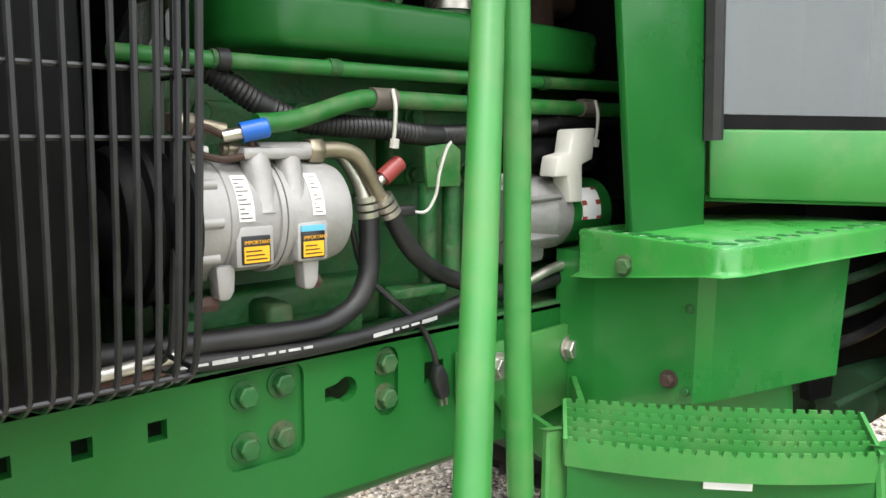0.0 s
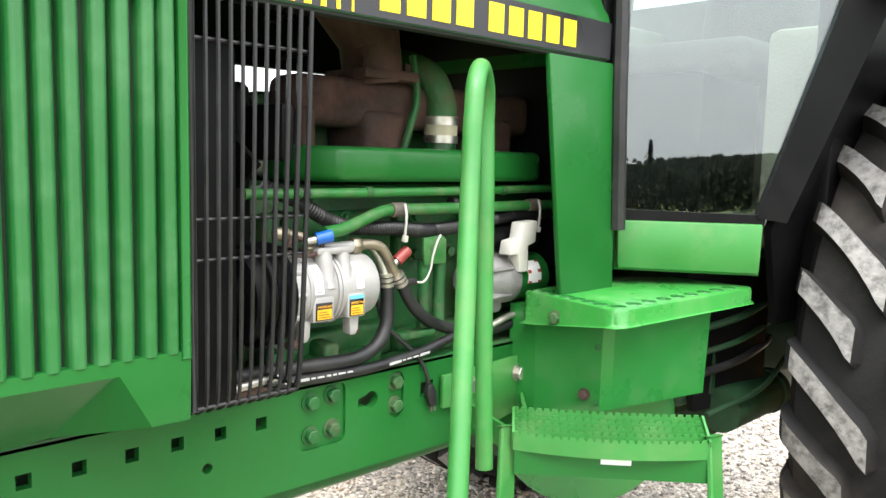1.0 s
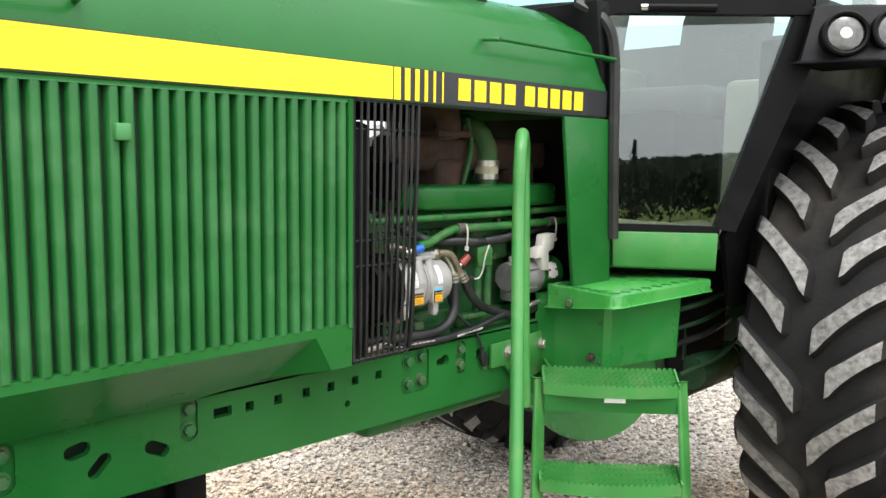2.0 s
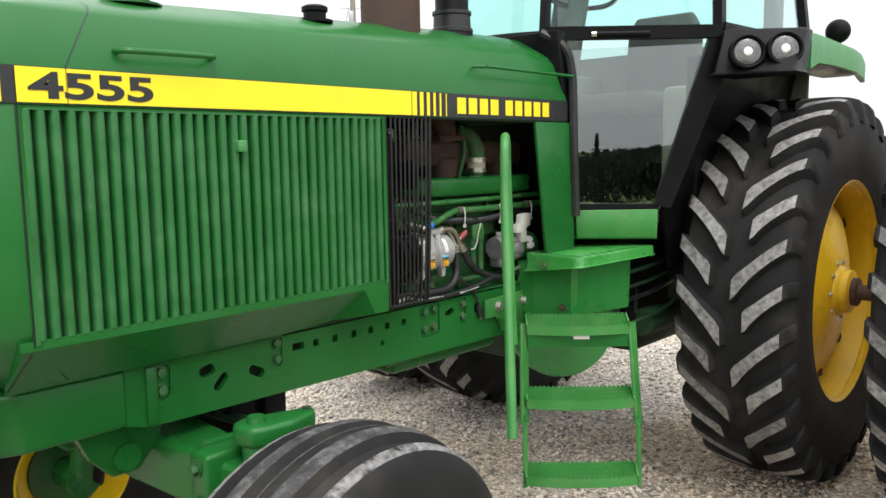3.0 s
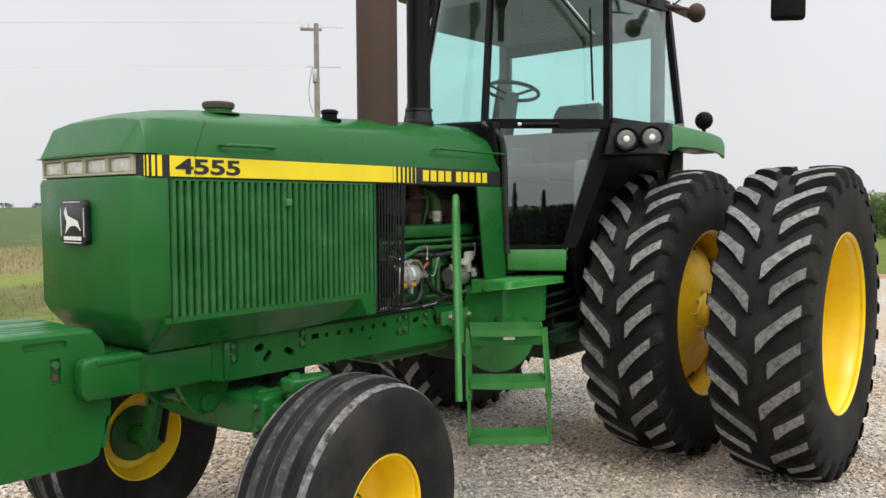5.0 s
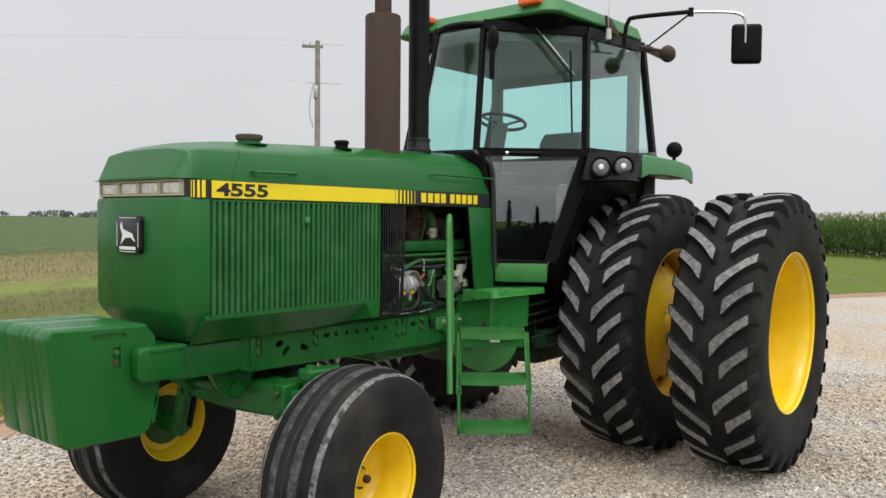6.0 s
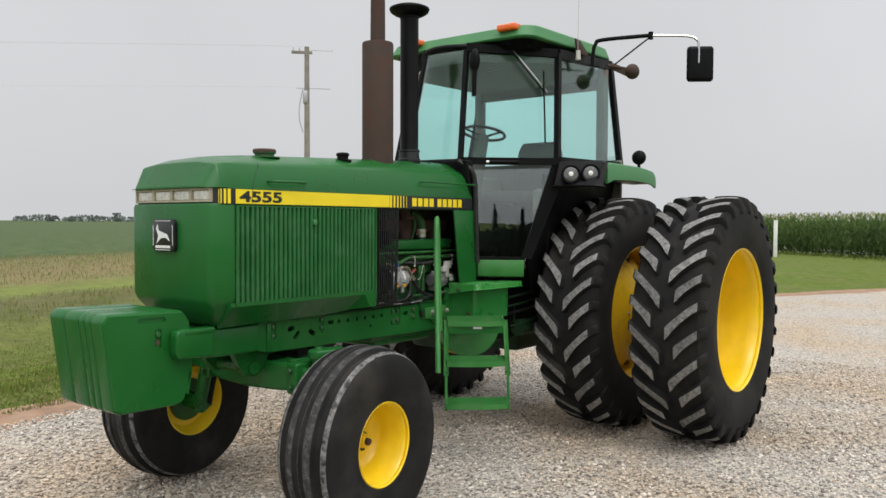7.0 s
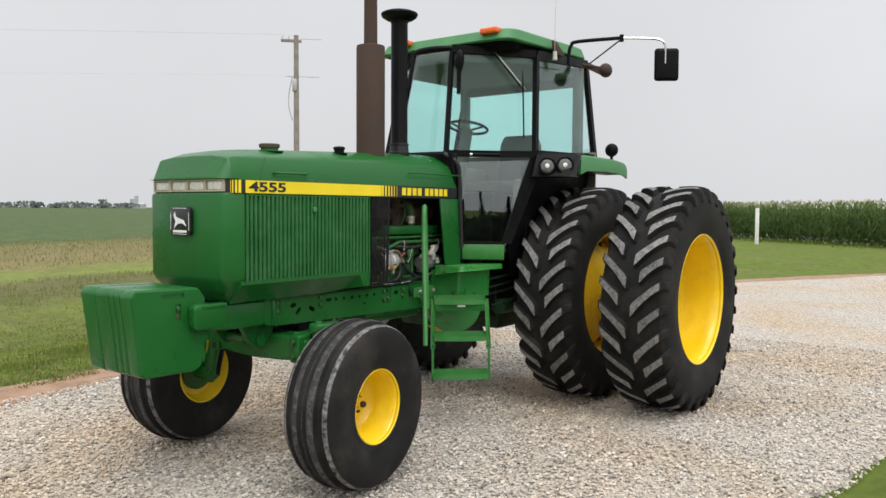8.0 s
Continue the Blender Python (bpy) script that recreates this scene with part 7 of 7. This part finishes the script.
class Soup:
    """Collects many small shapes for one object."""
    def __init__(self):
        self.v, self.f, self.m = [], [], []

    def add(self, pts, mat=0):
        n = len(self.v)
        self.v.extend(pts)
        self.f.append(tuple(range(n, n + len(pts))))
        self.m.append(mat)

    def leaf(self, base, way, length, width, droop, mat=0):
        """A narrow bent blade."""
        a, b = Vector(base), Vector(way)
        side = b.cross(Vector((0, 0, 1)))
        side = side.normalized() * width if side.length > 1e-4 else Vector((width, 0, 0))
        mid = a + b * length * 0.55
        tip = a + b * length + Vector((0, 0, -droop * length))
        self.add([tuple(a - side * 0.6), tuple(a + side * 0.6), tuple(mid + side), tuple(mid - side)], mat)
        self.add([tuple(mid - side), tuple(mid + side), tuple(tip)], mat)

    def make(self, name, mats, label, category):
        me = bpy.data.meshes.new(name)
        me.from_pydata(self.v, [], self.f)
        for m in mats:
            me.materials.append(m)
        me.polygons.foreach_set("material_index", self.m)
        return tagged(new(name, me), label, category, "", "stuff")


# soil edge between gravel and grass
def margin(edge, out, seed, wide):
    bm = bmesh.new()
    rows = []
    for i in range(0, 161):
        x = -14 + 0.3 * i
        w = wide - 0.12 + 0.40 * math.exp(-((x + 2.4) / 1.8) ** 2) + 0.055 * max(0.0, x - 4) + 0.55 * noise.noise(Vector((x * 0.5, seed, 0))) + 0.2 * noise.noise(Vector((x * 5, seed + 3, 0)))
        y0 = edge(x) - out * 0.35
        y1 = edge(x) + out * max(-0.25, w)
        rows.append([bm.verts.new((x, y0 + (y1 - y0) * k / 4, dip(x) + (-0.012 if k < 3 else (-0.02 if k == 3 else -0.07)))) for k in range(5)])
    for a, b in zip(rows, rows[1:]):
        for k in range(4):
            bm.faces.new((a[k], b[k], b[k + 1], a[k + 1]))
    return tagged(finish("soil_edge", bm, SOIL), "bare reddish soil along the edge of the gravel", "soil", "", "structure")


margin(drive_left, 1, 2.0, 0.42)

# grass and weeds on the near verges
rng = random.Random(11)
soup = Soup()
for _ in range(60000):
    x = rng.uniform(-7.5, 9.0)
    d = 0.22 + abs(rng.gauss(0, 1)) * 2.3
    y = drive_left(x) + d
    z = ground_height(x, y)
    tuft = max(0.0, noise.noise(Vector((x * 1.1, y * 1.1, 3))))
    tall = 0.022 + 0.02 * rng.random() + (0.16 * tuft if d < 1.9 else 0.05 * tuft)
    a = rng.uniform(0, 6.283)
    lean = rng.uniform(0.1, 0.6)
    dry = rng.random() < (0.5 if d < 0.42 else 0.15)
    soup.leaf((x, y, z), Vector((math.cos(a) * lean, math.sin(a) * lean, 1)).normalized(), tall * rng.uniform(0.6, 1.4), 0.004 + 0.004 * rng.random(), 0.25, 1 if dry else 0)
# rough brown weeds along the ditch
for _ in range(9000):
    u = rng.uniform(-10, 30)
    x, y = u, rng.uniform(9.6, 12.9) + 0.25 * u
    if noise.noise(Vector((x * 0.8, y * 0.8, 8))) < -0.1:
        continue
    a = rng.uniform(0, 6.283)
    lean = rng.uniform(0.1, 0.7)
    soup.leaf((x, y, ground_height(x, y)), Vector((math.cos(a) * lean, math.sin(a) * lean, 1)).normalized(), rng.uniform(0.08, 0.24), 0.006, 0.4, 1 if rng.random() < 0.4 else 0)
for _ in range(5000):
    x = rng.uniform(-2.6, 3.5)
    y = drive_right(x) - 0.10 - abs(rng.gauss(0, 0.5))
    a = rng.uniform(0, 6.283)
    lean = rng.uniform(0.2, 0.8)
    soup.leaf((x, y, ground_height(x, y)), Vector((math.cos(a) * lean, math.sin(a) * lean, 1)).normalized(), rng.uniform(0.04, 0.10), 0.004, 0.3, 1 if rng.random() < 0.15 else 0)
soup.make("verge_grass", [BLADE, BLADE_DRY], "green and dry grass on the verge", "grass")

# taller dry grass along the ditch and field edge
soup = Soup()
for _ in range(22000):
    u = rng.uniform(-12, 60)
    w = rng.uniform(15.8, 30)
    x, y = u, w + 0.25 * u
    a = rng.uniform(0, 6.283)
    lean = rng.uniform(0.1, 0.5)
    soup.leaf((x, y, -0.05), Vector((math.cos(a) * lean, math.sin(a) * lean, 1)).normalized(), rng.uniform(0.10, 0.28), 0.008, 0.4, 1 if rng.random() < 0.6 else 0)
soup.make("dry_grass", [BLADE, BLADE_DRY], "tall bleached grass at the edge of the bean field", "grass")

# corn field
soup = Soup()
P0, AL = Vector((35.0, 3.6, 0)), Vector((0.59, 0.807, 0))
OUT = Vector((0.807, -0.59, 0))
for row in range(7):
    n = 330 if row < 4 else 200
    for k in range(n):
        s = -26 + 52 * (k + rng.random()) / n
        p = P0 + AL * s + OUT * (row * 0.76 + rng.uniform(-0.12, 0.12))
        h = rng.uniform(1.72, 2.02)
        soup.leaf(p, Vector((rng.uniform(-.05, .05), rng.uniform(-.05, .05), 1)), h, 0.018, 0.0, 0)
        for j in range(9 if row < 4 else 5):
            z = h * (0.15 + 0.8 * (j + rng.random()) / 9)
            a = rng.uniform(0, 6.283)
            soup.leaf(p + Vector((0, 0, z)), Vector((math.cos(a) * 0.75, math.sin(a) * 0.75, 0.75)), rng.uniform(0.5, 0.8), 0.035, 0.65, 0)
        for j in range(3):
            a = rng.uniform(0, 6.283)
            soup.leaf(p + Vector((0, 0, h - 0.05)), Vector((math.cos(a) * 0.35, math.sin(a) * 0.35, 1)), 0.28, 0.012, 0.2, 1)
soup.make("corn_field", [CORN, TASSEL], "rows of tall green corn with pale tassels", "corn")
bm = bmesh.new()
pts = [P0 - AL * 26 + OUT * 3, P0 + AL * 26 + OUT * 3, P0 + AL * 26 + OUT * 200, P0 - AL * 26 + OUT * 200]
loft(bm, [[(p.x, p.y, 0.0) for p in pts], [(p.x, p.y, 1.7) for p in pts]])
tagged(finish("corn_depth", bm, CORN), "dense corn behind the first rows", "corn", "", "stuff")
soup = Soup()
for _ in range(1400):
    p = P0 + AL * rng.uniform(-26, 26) - OUT * abs(rng.gauss(0.2, 0.9))
    z = rng.uniform(0.05, 0.35)
    r = rng.uniform(0.012, 0.03)
    soup.add([(p.x - r, p.y, z), (p.x, p.y - r, z + r), (p.x + r, p.y, z + 0.3 * r), (p.x, p.y + r, z + r)], 1)
    a = rng.uniform(0, 6.283)
    soup.leaf((p.x, p.y, -0.05), Vector((math.cos(a) * 0.4, math.sin(a) * 0.4, 1)), 0.3, 0.02, 0.4, 0)
soup.make("flowering_weeds", [BLADE, FLOWER], "low weeds with small white flowers before the corn", "weeds")

# white marker post
post = thing("marker_post", "white painted wooden marker post in mown grass", "post", at=(33.4, 7.03, 0))
bm = bmesh.new()
box(bm, -0.075, 0.075, -0.075, 0.075, -0.1, 1.68, 0.012)
part("shaft", bm, POST_WHITE, post)
bm = bmesh.new()
box(bm, -0.082, 0.082, -0.082, 0.082, 1.68, 1.71, 0.01)
part("cap", bm, POST_WHITE, post)

# utility pole with its cross-arm
pole = thing("utility_pole", "weathered grey wooden utility pole with a cross-arm", "utility pole", at=(16.64, 20.98, -0.27))
PR = Matrix.Rotation(radians(-42), 4, "Z")
bm = bmesh.new()
rod(bm, (0, 0, -0.3), (0, 0, 9.0), 0.14, 0.095, seg=16)
part("pole_shaft", bm, WOOD_POLE, pole)
bm = bmesh.new()
box(bm, -0.62, 0.22, -0.05, 0.05, 8.72, 8.83, 0.01, 2, PR)
part("cross_arm", bm, WOOD_POLE, pole)
bm = bmesh.new()
box(bm, -0.45, 0.95, -0.012, 0.012, 7.30, 7.325, 0.004, 2, PR)
part("thin_arm", bm, GALV, pole)
bm = bmesh.new()
box(bm, 0.15, 1.05, -0.012, 0.012, 8.86, 8.88, 0.004, 2, PR)
part("thin_arm", bm, GALV, pole)
for x in (-0.55, -0.3, 0.02):
    bm = bmesh.new()
    rod(bm, PR @ Vector((x, 0, 8.83)), PR @ Vector((x, 0, 8.97)), 0.035, 0.02, seg=10)
    part("insulator", bm, GALV, pole)
bm = bmesh.new()
box(bm, -0.16, 0.02, -0.16, 0.16, 6.7, 7.2, 0.03, 2, PR)
tube(bm, [PR @ Vector((-0.16, -0.05, 7.3)), PR @ Vector((-0.30, -0.05, 6.6)), PR @ Vector((-0.30, -0.05, 6.0)), PR @ Vector((-0.16, -0.05, 5.5))], 0.02, 8, 6)
part("cable_box", bm, GALV, pole)
for k, (sx, zz) in enumerate(((-0.55, 8.97), (0.02, 8.97), (0.0, 7.32))):
    wire = thing("power_line", "thin sagging overhead power line", "cable", "power lines")
    a = Matrix.Translation((16.64, 20.98, -0.22)) @ PR @ Vector((sx, 0, zz))
    bm = bmesh.new()
    tube(bm, [a, a + Vector((-28, 24, -1.0)), a + Vector((-56, 48, 0))], 0.002, 5, 10)
    part("line_span", bm, GALV, wire)

# far trees and a farmstead on the horizon
soup = Soup()


def clump(cx, cy, w, h, n, size):
    for _ in range(n):
        a, r = rng.uniform(0, 6.283), math.sqrt(rng.random())
        z = rng.random() ** 0.8
        k = 1 - 0.75 * abs(z - 0.45)
        x, y, z = cx + math.cos(a) * r * w * k, cy + math.sin(a) * r * w * k, h * (0.05 + 0.95 * z)
        s = size * rng.uniform(0.5, 1.2)
        b = rng.uniform(0, 6.283)
        d, e = Vector((math.cos(b), math.sin(b), rng.uniform(-.5, .5))) * s, Vector((rng.uniform(-.4, .4), rng.uniform(-.4, .4), 1)) * s
        c = Vector((x, y, z))
        soup.add([tuple(c - d - e), tuple(c + d - e * 0.6), tuple(c + d * 0.8 + e), tuple(c - d * 0.7 + e * 0.8)])


CAM = Vector((-6.3, -4.1, 0))
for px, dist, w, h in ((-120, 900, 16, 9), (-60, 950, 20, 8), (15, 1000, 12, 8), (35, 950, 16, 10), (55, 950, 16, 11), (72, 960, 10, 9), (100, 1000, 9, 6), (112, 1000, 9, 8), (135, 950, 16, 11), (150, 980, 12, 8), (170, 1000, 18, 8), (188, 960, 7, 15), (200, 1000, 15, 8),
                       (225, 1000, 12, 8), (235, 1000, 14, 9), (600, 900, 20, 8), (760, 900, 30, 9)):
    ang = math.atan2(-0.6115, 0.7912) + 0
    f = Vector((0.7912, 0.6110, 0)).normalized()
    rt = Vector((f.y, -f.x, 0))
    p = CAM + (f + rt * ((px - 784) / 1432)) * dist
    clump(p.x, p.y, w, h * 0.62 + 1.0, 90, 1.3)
soup.make("far_woods", [HAZY_LEAF], "distant tree line on the horizon, haze in its pale colour", "trees")
for k, (px, w, h) in enumerate(((243, 9, 13), (248, 5, 17), (256, 14, 6))):
    f = Vector((0.7912, 0.6110, 0)).normalized()
    p = CAM + (f + Vector((f.y, -f.x, 0)) * ((px - 784) / 1432)) * 1100
    silo = thing("farm_building", "pale grey farm silo on the far horizon", "farm building", "farmstead", at=(p.x, p.y, 0))
    bm = bmesh.new()
    rod(bm, (0, 0, 0), (0, 0, h), w / 2, seg=16)
    part("wall", bm, GALV, silo)
    bm = bmesh.new()
    rod(bm, (0, 0, h), (0, 0, h + w * 0.25), w / 2, w / 12, seg=16)
    part("roof", bm, GALV, silo)

# clipped shrubs and small conifers behind the viewer, mirrored in the door glass
HEDGE_LEAF = material("dark_shrub_leaves", (0.042, 0.055, 0.034), 0.8, vary=0.4, scale=2)
soup = Soup()
for _ in range(30000):
    u = rng.random() ** 0.8
    x, y = -14.2 + 9.5 * u + rng.gauss(0, 0.5), -12.0 - 7.0 * u + rng.gauss(0, 0.5)
    crest = (0.75 + 1.0 * math.sin(min(1.0, max(0.0, u / 0.62)) * math.pi / 2) ** 1.4) * (1 + 0.05 * noise.noise(Vector((x * 0.9, y * 0.9, 0))))
    z = crest * rng.random() ** 0.35
    s = rng.uniform(0.03, 0.055)
    b = rng.uniform(0, 6.283)
    d, e, c = Vector((math.cos(b), math.sin(b), rng.uniform(-.5, .5))) * s, Vector((rng.uniform(-.4, .4), rng.uniform(-.4, .4), 1)) * s, Vector((x, y, z - 0.05))
    soup.add([tuple(c - d - e), tuple(c + d - e * 0.6), tuple(c + d * 0.8 + e), tuple(c - d * 0.7 + e * 0.8)])
soup.make("hedge", [HEDGE_LEAF], "dark clipped shrubs along the lawn", "hedge")
for x, y, h in ((-11.95, -13.5, 1.95), (-11.55, -13.9, 2.2), (-10.9, -14.4, 2.05)):
    tree = thing("conifer", "small dark pointed conifer among the shrubs", "tree", "conifers", at=(x, y, -0.08))
    bm = bmesh.new()
    rod(bm, (0, 0, 0), (0, 0, h * 0.9), 0.04, 0.01, seg=8)
    part("trunk", bm, RUST_DARK, tree)
    bm = bmesh.new()
    for _ in range(420):
        z = rng.random()
        a, r = rng.uniform(0, 6.283), 0.30 * (1 - z) * math.sqrt(rng.random())
        c = Vector((r * math.cos(a), r * math.sin(a), 0.15 + z * (h - 0.15)))
        d, e = Vector((math.cos(a), math.sin(a), 0.5)) * 0.07, Vector((-math.sin(a), math.cos(a), 0.2)) * 0.04
        bm.faces.new([bm.verts.new(p) for p in (c - d, c + e, c + d, c - e)])
    part("crown", bm, HEDGE_LEAF, tree, smooth=False)
